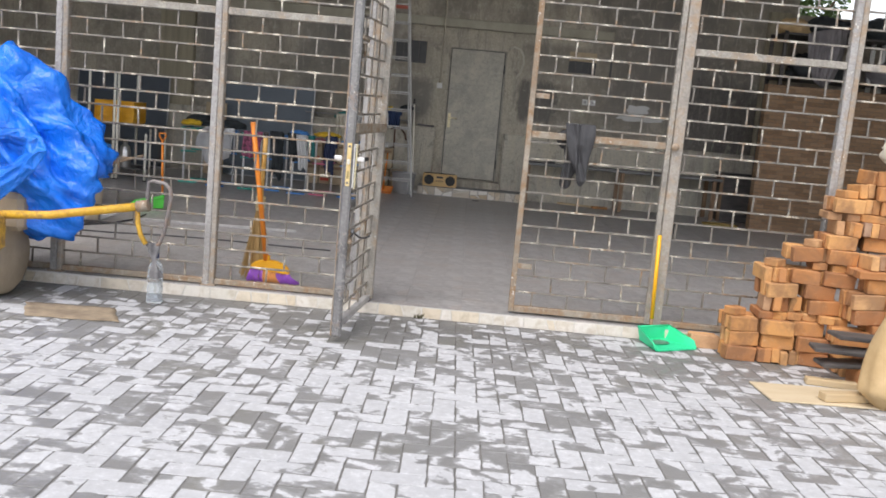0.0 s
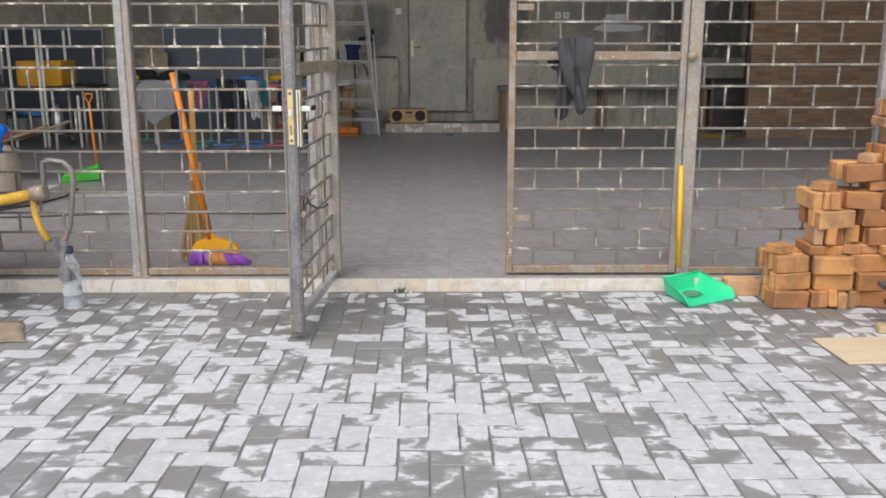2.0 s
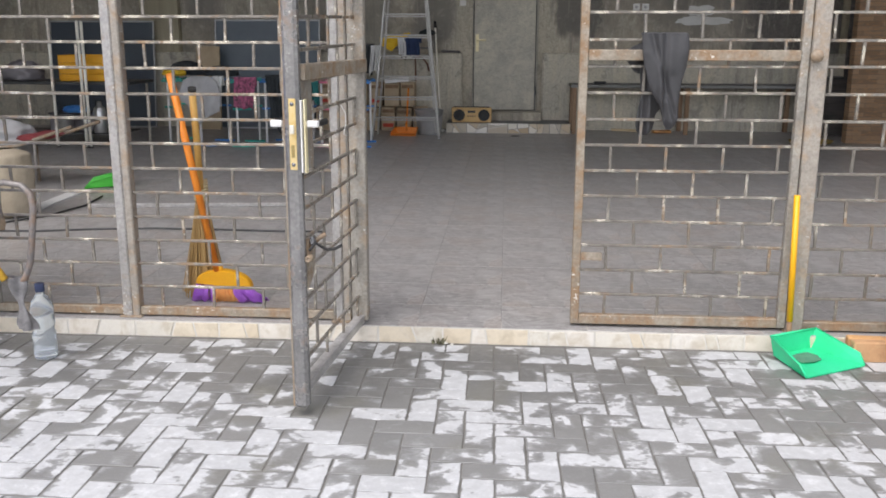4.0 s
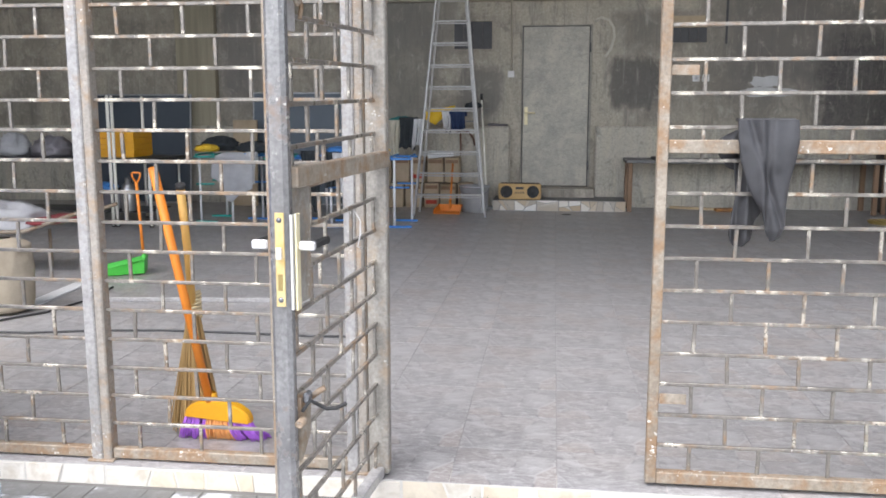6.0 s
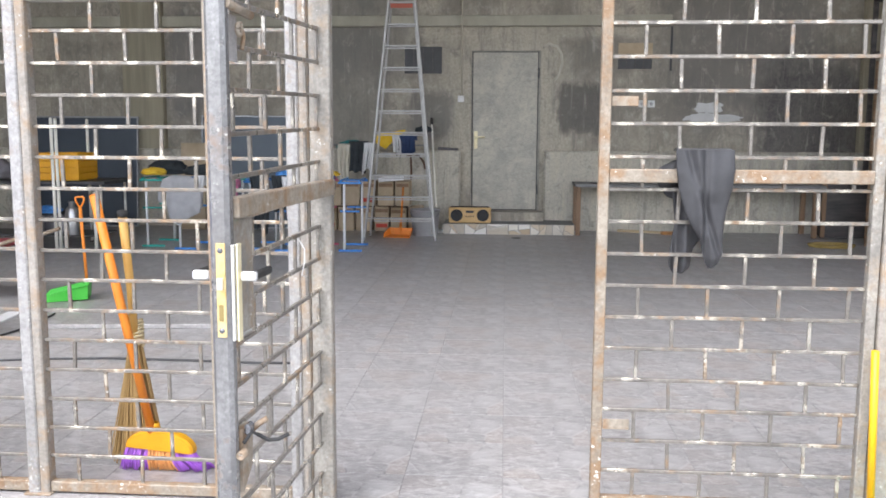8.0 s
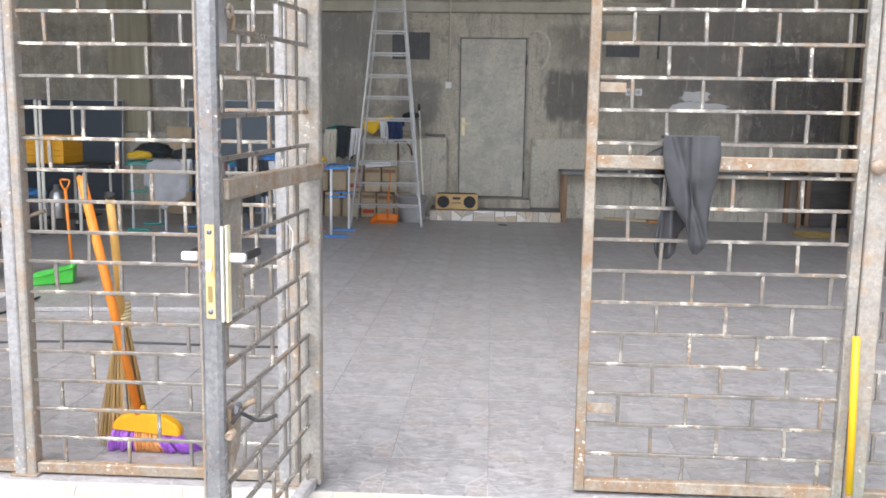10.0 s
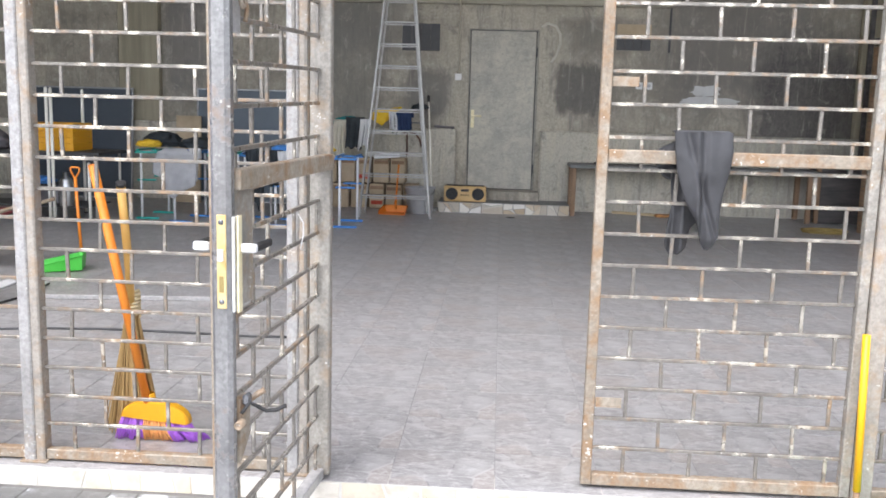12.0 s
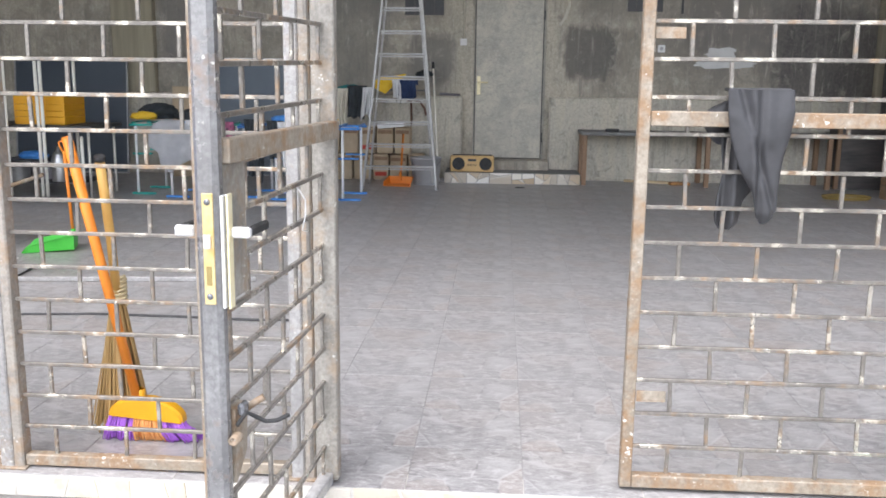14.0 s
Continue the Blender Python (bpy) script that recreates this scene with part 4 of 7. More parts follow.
def right_gate():
    g = thing("gate", "closed leaf of a steel mesh gate with rusty edges", "gate", pose(0, GATE_Y, 0))
    part("stile", Mesh().box((0.567, -0.018, 0.088), (0.602, 0.018, 2.35), 0.003), M_RUSTY, g)
    part("stile", Mesh().box((1.437, -0.018, 0.088), (1.471, 0.018, 2.35), 0.003), M_POST, g)
    part("bottom_rail", Mesh().box((0.603, -0.018, 0.088), (1.436, 0.018, 0.128), 0.003), M_RUSTY, g)
    part("middle_rail", Mesh().box((0.603, -0.022, 1.197), (1.436, 0.014, 1.240), 0.003), M_RUSTY, g, "scratched brown flat rail")
    mesh_panel(g, 0.602, 1.437, ROWS_R, 0.712, 0.2245, 2.3, 0.006)
    k = part("hinge_bolt", Mesh().lathe([(0.0, -0.036), (0.020, -0.034), (0.025, -0.026), (0.025, -0.014), (0.017, -0.010), (0.017, 0.002)], 14, pose(1.486, -0.03, 1.219, -90)), M_RUSTY, g)
    p = part("latch_plate", Mesh().box((0.603, -0.024, 0.37), (0.69, -0.0185, 0.405), 0.001), M_RUSTY, g)
    part("tag", Mesh().box((0.604, -0.004, 1.442), (0.690, -0.001, 1.474), 0.001), M_RUSTY, g)


right_gate()


def left_gate():
    hinge, free = Vector((-0.338, 5.925)), Vector((-0.412, 5.10))
    d = free - hinge
    g = thing("gate", "open leaf of a steel mesh gate with a brass lock", "gate", pose(hinge.x, hinge.y, 0, 0, 0, math.degrees(math.atan2(d.y, d.x))))
    w = d.length
    # local x runs from the hinge to the free edge
    part("hinge_stile", Mesh().box((-0.02, -0.035, 0.088), (0.02, 0.035, 2.35), 0.004), M_POST, g)
    part("free_stile", Mesh().box((w - 0.012, -0.022, 0.035), (w + 0.028, 0.029, 2.35), 0.010), M_GATESTEEL, g)
    part("edge_strip", Mesh().box((w - 0.010, -0.031, 0.035), (w + 0.012, -0.0225, 2.35), 0.002), M_RUSTY, g, "thin rusty strip along the stile")
    part("bottom_rail", Mesh().box((0.021, -0.02, 0.078), (w - 0.013, 0.02, 0.115), 0.003), M_PALESTEEL, g)
    part("middle_rail", Mesh().box((-0.018, 0.012, 1.148), (w - 0.013, 0.040, 1.200), 0.003), M_RUSTY, g, "flat rail with brown paint and rust")
    mesh_panel(g, 0.0, w - 0.012, ROWS_GATE, 0.268, 0.232, 2.3, -0.006, 0.02)
    part("lock_bracket", Mesh().box((w - 0.172, -0.016, 0.845), (w - 0.0125, 0.011, 1.147), 0.004), M_POST, g)
    lk = part("lock_face", Mesh().box((w + 0.0285, -0.003, 0.865), (w + 0.034, 0.020, 1.093), 0.001), M_BRASS, g, "long brass lock faceplate")
    for z in (0.882, 1.076):
        part("screw", Mesh().lathe([(0.0, 0.004), (0.006, 0.003), (0.007, 0.0)], 10, pose(w + 0.034, 0.0085, z, 0, 90, 0)), M_DARK_STEEL, lk)
    part("latch", Mesh().box((w + 0.0345, 0.001, 0.982), (w + 0.042, 0.015, 1.010), 0.001), M_CHROME, lk)
    part("bolt_slot", Mesh().box((w + 0.0343, 0.003, 0.905), (w + 0.036, 0.014, 0.945), 0.0005), M_DARKBRASS, lk)
    for s, y, thick, z0 in ((-1, -0.0315, 0.003, 0.93), (1, 0.041, 0.005, 0.853)):
        lo, hi = sorted((y, y + s * thick))
        pl = part("handle_plate", Mesh().box((w - 0.006, lo, z0), (w + 0.018 if s > 0 else w - 0.002, hi, 1.09), 0.001), M_GOLD if s > 0 else M_RUSTY, g, "pale gold handle plate" if s > 0 else "")
        if s > 0:
            part("spacer", Mesh().box((w - 0.020, 0.0375, 0.86), (w + 0.008, 0.0405, 1.08), 0.001), M_DARK_STEEL, pl)
            part("plate_back", Mesh().box((w - 0.024, 0.0310, 0.855), (w + 0.024, 0.0370, 1.088), 0.001), M_LEVER, pl, "bright polished backing plate")
        a0, a1 = sorted((y + s * thick, y + s * 0.045))
        b0, b1 = sorted((y + s * 0.031, y + s * 0.045))
        part("handle", Mesh().box((w - 0.009, a0, 1.000), (w + 0.009, a1, 1.022), 0.004), M_LEVER, pl)
        part("grip", Mesh().box((w - 0.11, b0, 1.001), (w - 0.0091, b1, 1.021), 0.004), M_RUBBER, pl)
    hasp = Mesh()
    ring = [(w - 0.013, 0.455), (w - 0.075, 0.508), (w - 0.085, 0.618), (w - 0.013, 0.623)]
    hasp.add([(x, 0.012, z) for x, z in ring] + [(x, 0.034, z) for x, z in ring],
             [(0, 1, 2, 3), (4, 7, 6, 5), (0, 4, 5, 1), (1, 5, 6, 2), (2, 6, 7, 3), (3, 7, 4, 0)])
    hb = part("hasp", hasp, M_RUSTY, g, "rusty hasp with a bent black bolt")
    part("bolt", Mesh().tube([(w - 0.005, 0.040, 0.590), (w - 0.03, 0.052, 0.612), (w - 0.05, 0.062, 0.597), (w - 0.06, 0.084, 0.582), (w - 0.065, 0.109, 0.584), (w - 0.07, 0.134, 0.597)], 0.005), M_RUBBER, hb)
    part("latch_block", Mesh().box((w - 0.055, 0.0345, 0.604), (w - 0.02, 0.050, 0.632), 0.005), M_DARK_STEEL, hb)
    part("staple", Mesh().tube([(w - 0.06, 0.038, 0.606), (w - 0.065, 0.063, 0.626), (w - 0.07, 0.078, 0.634)], 0.008), M_RUSTY, hb)
    part("padlock", Mesh().lathe([(0.0, 0.006), (0.006, 0.006), (0.007, 0.010), (0.011, 0.009), (0.012, -0.020)], 16, pose(w + 0.012, 0.041, 0.565, 0, 90, 0)), M_RUSTY, hb, "round steel lock barrel")
    sl = part("slide_bolt", Mesh().tube([(w - 0.15, 0.026, 1.642), (w + 0.01, 0.028, 1.652)], 0.011, 12), M_RUSTY, g, "rusty slide bolt")
    ring = [(w - 0.055 + 0.013 * math.cos(a), 0.034, 1.598 + 0.013 * math.sin(a)) for a in (2 * math.pi * i / 18 for i in range(19))]
    part("ring", Mesh().tube(ring, 0.006, 8), M_RUSTY, sl)
    part("bolt_plate", Mesh().box((w - 0.105, 0.0015, 1.525), (w - 0.0125, 0.008, 1.635), 0.002), M_PALESTEEL, g)
    part("hook", Mesh().tube([(w - 0.10, 0.018, 1.62), (w - 0.112, 0.022, 1.585), (w - 0.10, 0.022, 1.555)], 0.006, 8), M_RUSTY, sl)
    part("wire", Mesh().tube([(0.262, 0.004, 1.03), (0.245, 0.016, 1.0), (0.252, 0.018, 0.96), (0.262, 0.012, 0.92), (0.22, 0.014, 0.91)], 0.002, 6), M_WHITE, g, "loose pale tie of wire")


left_gate()


# ---- outside: things before the fence ----
def ridged(p, s):
    return 1.0 - abs(noise.noise((p[0] * s, p[1] * s, p[2] * s))) * 2.0


def build_tarp():
    c = Vector((-2.66, 5.57, 0.825))
    # reach of the bundle round its middle: (degrees above level, metres)
    reach = [(-180, 0.70), (-120, 0.52), (-90, 0.46), (-54, 0.60), (-33, 0.71), (-20, 0.735), (0, 0.76), (18, 0.675), (36, 0.58), (57, 0.585), (72, 0.625), (80, 0.54), (110, 0.50), (140, 0.60), (180, 0.70)]

    def radius(deg):
        for (p, q), (r, w) in zip(reach, reach[1:]):
            if p <= deg <= r:
                return q + (w - q) * (deg - p) / (r - p)
        return 0.7

    def surf(u, v):
        deg = 360 * u - 180
        a, b = radians(deg), math.pi * (v - 0.5)
        rr = radius(deg) - 0.03
        d = Vector((math.cos(a) * math.cos(b), math.sin(b), math.sin(a) * math.cos(b)))
        p = Vector((rr * math.cos(a) * math.cos(b) ** 0.7, 0.27 * math.sin(b), rr * math.sin(a) * math.cos(b) ** 0.7))
        along, across = (p.x - 0.75 * p.z) * 0.8, (0.75 * p.x + p.z) * 0.8
        q = Vector((along * 0.75, p.y * 1.5 + 4.0, across * 1.7))
        q += 0.30 * Vector((noise.noise(q * 1.7), noise.noise(q * 1.7 + Vector((7, 0, 0))), noise.noise(q * 1.7 + Vector((0, 9, 0)))))
        fold = 0.20 * (ridged(q, 1.5) - 0.6) + 0.11 * (ridged(q + Vector((3, 1, 2)), 3.1) - 0.6)
        facet = noise.voronoi(q * 4.2 + Vector((1, 5, 2)))[0]
        fold += 0.085 * (facet[1] - facet[0] - 0.25) + 0.020 * (ridged(q, 8.5) - 0.55)
        hollow = Vector((p.x + 0.22, p.z - 0.22))
        fold -= 0.16 * math.exp(-(hollow.x / 0.13) ** 2 - (hollow.y / 0.07) ** 2)
        return c + p + d * fold

    t = Mesh().sheet(surf, 200, 90, 0.004, closed=True)
    root = thing("tarpaulin", "crumpled glossy blue tarpaulin bundled over the compactor", "tarpaulin")
    part("sheet", t, M_TARP, root)
    # a loose flap folded over on the front
    spine = [Vector(p) for p in ((-2.42, 5.30, 0.56), (-2.30, 5.285, 0.66), (-2.18, 5.285, 0.78), (-2.125, 5.30, 0.89), (-2.16, 5.31, 0.965), (-2.28, 5.30, 1.0), (-2.45, 5.29, 0.99))]

    def flap(u, v):
        f = u * (len(spine) - 1)
        i = min(int(f), len(spine) - 2)
        f -= i
        f = f * f * (3 - 2 * f)
        p = spine[i].lerp(spine[i + 1], f)
        out = (p - Vector((-2.45, p.y, 0.80))).normalized()
        wide = 0.15 + 0.04 * math.sin(5 * u)
        wav = 0.018 * ridged((3 * u, 2 * v, 0.5), 2.0)
        return p - out * wide * v + Vector((0, -0.05 * math.sin(math.pi * v) - wav + 0.03 * v, 0))

    part("flap", Mesh().sheet(flap, 60, 18, 0.004), M_TARP, root)


def build_compactor():
    r = thing("compactor", "walk-behind compactor with yellow arm and loop handle under a tarpaulin", "compactor", pose(0, 0, 0))
    prof = [(0.0, -0.45), (0.20, -0.45), (0.235, -0.42), (0.25, -0.36), (0.25, 0.36), (0.235, 0.42), (0.20, 0.45), (0.0, 0.45)]
    part("drum", Mesh().lathe(prof, 36, pose(-2.84, 5.45, 0.25, 0, 90, 0)), M_MUDDY, r, "mud-caked steel drum")
    part("body", Mesh().box((-3.1, 5.36, 0.40), (-2.3, 5.72, 0.62), 0.03), M_MUDDY, r)
    part("bracket", Mesh().box((-2.75, 5.13, 0.30), (-2.345, 5.30, 0.53), 0.03), M_YELLOW, r, "yellow painted bracket")
    part("arm", Mesh().tube([(-2.42, 5.27, 0.505), (-2.1, 5.27, 0.53), (-1.56, 5.27, 0.632)], 0.024, 14), M_YELLOW, r, "yellow steering arm with worn paint")
    part("arm_socket", Mesh().tube([(-1.60, 5.27, 0.625), (-1.535, 5.27, 0.638)], 0.033, 14), M_RUSTY, r)
    part("arm_fork", Mesh().tube([(-1.60, 5.275, 0.60), (-1.595, 5.275, 0.53), (-1.575, 5.275, 0.46), (-1.545, 5.275, 0.415)], 0.014, 10), M_YELLOW, r)
    loop = [(-1.545, 5.29, 0.60), (-1.55, 5.29, 0.70), (-1.545, 5.29, 0.765), (-1.52, 5.29, 0.775), (-1.455, 5.29, 0.765), (-1.425, 5.29, 0.735), (-1.418, 5.29, 0.69), (-1.43, 5.29, 0.60), (-1.45, 5.29, 0.48), (-1.475, 5.29, 0.42), (-1.51, 5.29, 0.40), (-1.545, 5.29, 0.415)]
    part("loop_handle", Mesh().tube(loop, 0.012, 10), M_TUBE, r, "bent dull brown tube handle")

    def rag(u, v):
        w = 0.022 + 0.012 * math.sin(7 * v + 1)
        a = 2 * math.pi * u
        rr = w * (1 + 0.35 * math.sin(3 * a + 6 * v))
        return (-1.515 + 0.035 * v + rr * math.cos(a), 5.285 + 0.6 * rr * math.sin(a), 0.425 - 0.20 * v)

    part("rag", Mesh().sheet(rag, 18, 14, 0.0, closed=True), M_RAG, r, "grey rag tied round the handle")


def build_bottle():
    b = thing("water_bottle", "empty clear plastic water bottle with blue cap", "bottle", pose(-1.59, 5.585, 0.0) @ Matrix.Scale(1.1, 4))
    prof = [(0.0, 0.002), (0.036, 0.002), (0.042, 0.012), (0.042, 0.055), (0.038, 0.063), (0.042, 0.071), (0.042, 0.10), (0.037, 0.115), (0.042, 0.13), (0.042, 0.16), (0.038, 0.168), (0.042, 0.176), (0.041, 0.20), (0.030, 0.228), (0.015, 0.25), (0.0135, 0.262)]
    part("body", Mesh().lathe(prof, 24), M_PET, b)
    part("cap", Mesh().lathe([(0.016, 0.258), (0.017, 0.262), (0.017, 0.288), (0.0, 0.279)], 16), M_NAVYCLOTH, b)


def build_outside_left():
    def flat(u, v):
        x = -2.20 + 0.50 * u - 0.05 * v
        y = 5.02 + 0.30 * v + 0.05 * u + 0.004 * math.sin(9 * u)
        x += 0.10 * (1 - v) + 0.02 * noise.noise((1.0, 3 * v, 3.0))
        y += 0.012 * noise.noise((6 * u, 2.0, 5.0)) * (v - 0.5) * 2
        return (x, y, 0.007 + 0.003 * noise.noise((4 * u, 4 * v, 2)))

    solid("cardboard_sheet", Mesh().sheet(flat, 16, 12, 0.003), M_DIRTYCARD, "muddy flattened cardboard lying on the paving", "cardboard")


build_tarp()
build_compactor()
build_bottle()
build_outside_left()


def build_dustpan(name, label, at, material, hmat, handle_len, tilt=(0.0, 0.0), w=0.26, dpt=0.24, wall=0.095, neck=0.40, dirty=False, low=None, gripped=True):
    p = thing(name, label, "dustpan", at)
    m = Mesh()
    # tray with raised back and sides; local y runs from the lip to the back
    t = 0.005
    lip, back = -dpt / 2, dpt / 2
    m.add([(-w / 2, lip, 0), (w / 2, lip, 0), (w * neck, back, 0.012), (-w * neck, back, 0.012), (-w / 2, lip, t), (w / 2, lip, t), (w * neck, back, 0.012 + t), (-w * neck, back, 0.012 + t)],
          [(0, 3, 2, 1), (4, 5, 6, 7), (0, 1, 5, 4), (1, 2, 6, 5), (2, 3, 7, 6), (3, 0, 4, 7)])
    for s in (-1, 1):
        # the side stays high over most of its length and drops steeply to the lip
        bx, kx, lx, ky = w * (neck + 0.07), w * 0.515, w * 0.5, lip + 0.14 * dpt
        a = [(s * lx, lip, 0.001), (s * w * neck, back, 0.012), (s * bx, back, wall), (s * kx, ky, 0.46 * wall), (s * lx, lip, 0.008)]
        m.add(a + [(x - s * t, y, z) for x, y, z in a], [(0, 1, 2, 3, 4), (5, 9, 8, 7, 6), (0, 5, 6, 1), (1, 6, 7, 2), (2, 7, 8, 3), (3, 8, 9, 4), (4, 9, 5, 0)])
        m.tube([(s * bx, back + 0.003, wall), (s * kx, ky, 0.46 * wall), (s * lx, lip, 0.005)], 0.0055, 8)
    m.add([(-w * neck, back, 0.01), (w * neck, back, 0.01), (w * (neck + 0.07), back + 0.006, wall), (-w * (neck + 0.07), back + 0.006, wall), (-w * neck, back - t, 0.01), (w * neck, back - t, 0.01), (w * (neck + 0.07), back + 0.006 - t, wall), (-w * (neck + 0.07), back + 0.006 - t, wall)],
          [(0, 1, 2, 3), (4, 7, 6, 5), (0, 4, 5, 1), (1, 5, 6, 2), (2, 6, 7, 3), (3, 7, 4, 0)])
    m.tube([(-w * (neck + 0.07), back + 0.003, wall), (w * (neck + 0.07), back + 0.003, wall)], 0.0055, 8)
    part("tray", m, material, p)
    if dirty:
        def dirt(u, v):
            a = 2 * math.pi * u
            r = v * (0.085 + 0.035 * noise.noise((2 * math.cos(a), 2 * math.sin(a), 1.0)))
            return (-0.012 + 0.8 * r * math.cos(a), 0.03 + 0.6 * r * math.sin(a), 0.0165 + 0.003 * (1 - v))
        part("dirt", Mesh().sheet(dirt, 24, 6, 0.0, closed=True), M_DIRT, p, "dark swept dirt")
    behind = back + 0.025 if low else back - 0.012
    foot = Vector((0, behind, 0.03 if low else 0.10))
    if not low:
        part("socket", Mesh().tube([(0, behind, 0.05), (0, behind, 0.15)], 0.016), material, p)
    lean = at.to_3x3().inverted() @ Vector((tilt[0], tilt[1], 0))
    top = foot + Vector((lean.x, lean.y, handle_len))
    if low:
        mid = foot.lerp(top, 0.17)
        part("stick", Mesh().tube([foot, mid], 0.0105, 12), low, p, "bare brown wood")
        part("handle", Mesh().tube([mid, top], 0.0125, 12), hmat, p, "yellow plastic sleeve")
        return p
    part("handle", Mesh().tube([foot, top - Vector((0, 0, 0.07))], 0.012), hmat, p)
    if not gripped:
        return p
    side = at.to_3x3().inverted() @ Vector((1, 0, 0))
    grip = [(0.0, -0.085), (-0.032, -0.03), (-0.034, -0.006), (-0.024, 0.0), (0.024, 0.0), (0.034, -0.006), (0.032, -0.03), (0.0, -0.085)]
    part("grip", Mesh().tube([top + side * a + Vector((0, 0, b)) for a, b in grip], 0.007), hmat, p)
    return p


def build_brick_pile():
    pile = thing("brick_pile", "loose stepped pile of orange clay bricks by the fence", "bricks", pose(0, 0, 0))
    rnd = random.Random(21)
    L, W, T = 0.188, 0.086, 0.046

    def variant(seed, dims):
        x, y, z = dims
        m = Mesh()
        m.box((-x / 2, -y / 2, -z / 2), (x / 2, y / 2, z / 2), 0.005)
        m.v = [tuple(Vector(p) * (1 + 0.07 * noise.noise((p[0] * 14 + seed, p[1] * 14, p[2] * 14 + seed)))) for p in m.v]
        return m.build("brick", M_CLAY)

    kinds = [variant(s, (L * f, W, T)) for s, f in ((1, 1.0), (5, 0.97), (9, 1.0), (13, 0.9))]

    def lay(x, y, z, rot):
        ob = part("brick", rnd.choice(kinds), None, pile)
        ob.matrix_basis = pose(x + rnd.uniform(-0.006, 0.006), y + rnd.uniform(-0.04, 0.015), z, rot[0] + rnd.uniform(-3, 3), rot[1] + rnd.uniform(-3, 3), rot[2] + rnd.uniform(-9, 9))

    # upper outline of the heap: height over x
    outline = [(1.62, 0.10), (1.84, 0.155), (1.90, 0.25), (1.97, 0.36), (2.04, 0.56), (2.19, 0.74), (2.28, 0.84), (2.38, 1.02), (2.56, 1.10), (2.64, 1.20), (2.95, 1.28), (3.3, 1.2)]

    def height(x):
        for (a, p), (b, q) in zip(outline, outline[1:]):
            if a <= x < b:
                return p
        return outline[-1][1] if x >= outline[-1][0] else 0.0

    tops = []

    def put(x, y, z, rot, size):
        lay(x, y, z, rot)
        tops.append((x, size[0] / 2, z + size[2] / 2))

    # a low end against the sill, then the heap itself
    for x, y, turn in ((1.790, 5.822, -4), (1.785, 5.870, 1)):
        put(x, y, W / 2, (90, 0, turn), (L, T, W))
    z = 0.0
    row = 0
    while z < 1.32:
        edge = row % 4 != 3
        h = (W if edge else T) + 0.001
        x = 1.835 + rnd.uniform(0.0, 0.03)
        while x < 3.2:
            deep = 5.58 + 0.012 * row - (0.16 if x > 2.40 and z < 0.70 else 0.0)
            roll = rnd.random()
            if roll > 0.95:
                x += 0.05
                continue
            off = rnd.uniform(-0.03, 0.012)
            if edge and roll < 0.45:
                # a few bricks side by side, their ends to the front
                for i in range(rnd.choice((2, 3, 3, 4))):
                    px = x + T / 2
                    if z + h <= height(px) + 0.03:
                        put(px, deep + L / 2 + off + rnd.uniform(-0.012, 0.012), z + W / 2, (90 + rnd.uniform(-2, 2), rnd.uniform(-4, 4), 90), (T, L, W))
                    x += T + 0.003
            elif not edge and roll < 0.5:
                for i in range(2):
                    px = x + W / 2
                    if z + h <= height(px) + 0.03:
                        put(px, deep + L / 2 + off, z + T / 2, (0, 0, 90), (W, L, T))
                    x += W + 0.003
            else:
                if z + h <= height(x + 0.06) + 0.03:
                    wy = T if edge else W
                    for i in range(4 if edge else 2):
                        rot = (90, 0, rnd.uniform(-2, 2)) if edge else (0, 0, rnd.uniform(-4, 4))
                        put(x + L / 2, deep + off + wy / 2 + i * (wy + 0.003), z + h / 2, rot, (L, wy, h))
                x += L + 0.004
            x += rnd.choice((0.0, 0.0, 0.012))
        z += h
        row += 1
    # broken pieces lying on the steps of the heap
    half = variant(17, (0.10, W, T))
    for x, y, turn in ((1.91, 5.66, 30), (2.12, 5.70, 40), (2.34, 5.72, 50), (2.50, 5.74, 20)):
        top = max([t for cx, hw, t in tops if abs(cx - x) < hw * 0.8] or [0.0])
        ob = part("half_brick", half, None, pile)
        ob.matrix_basis = pose(x, y, top + T / 2 + 0.001, 0, 0, turn)


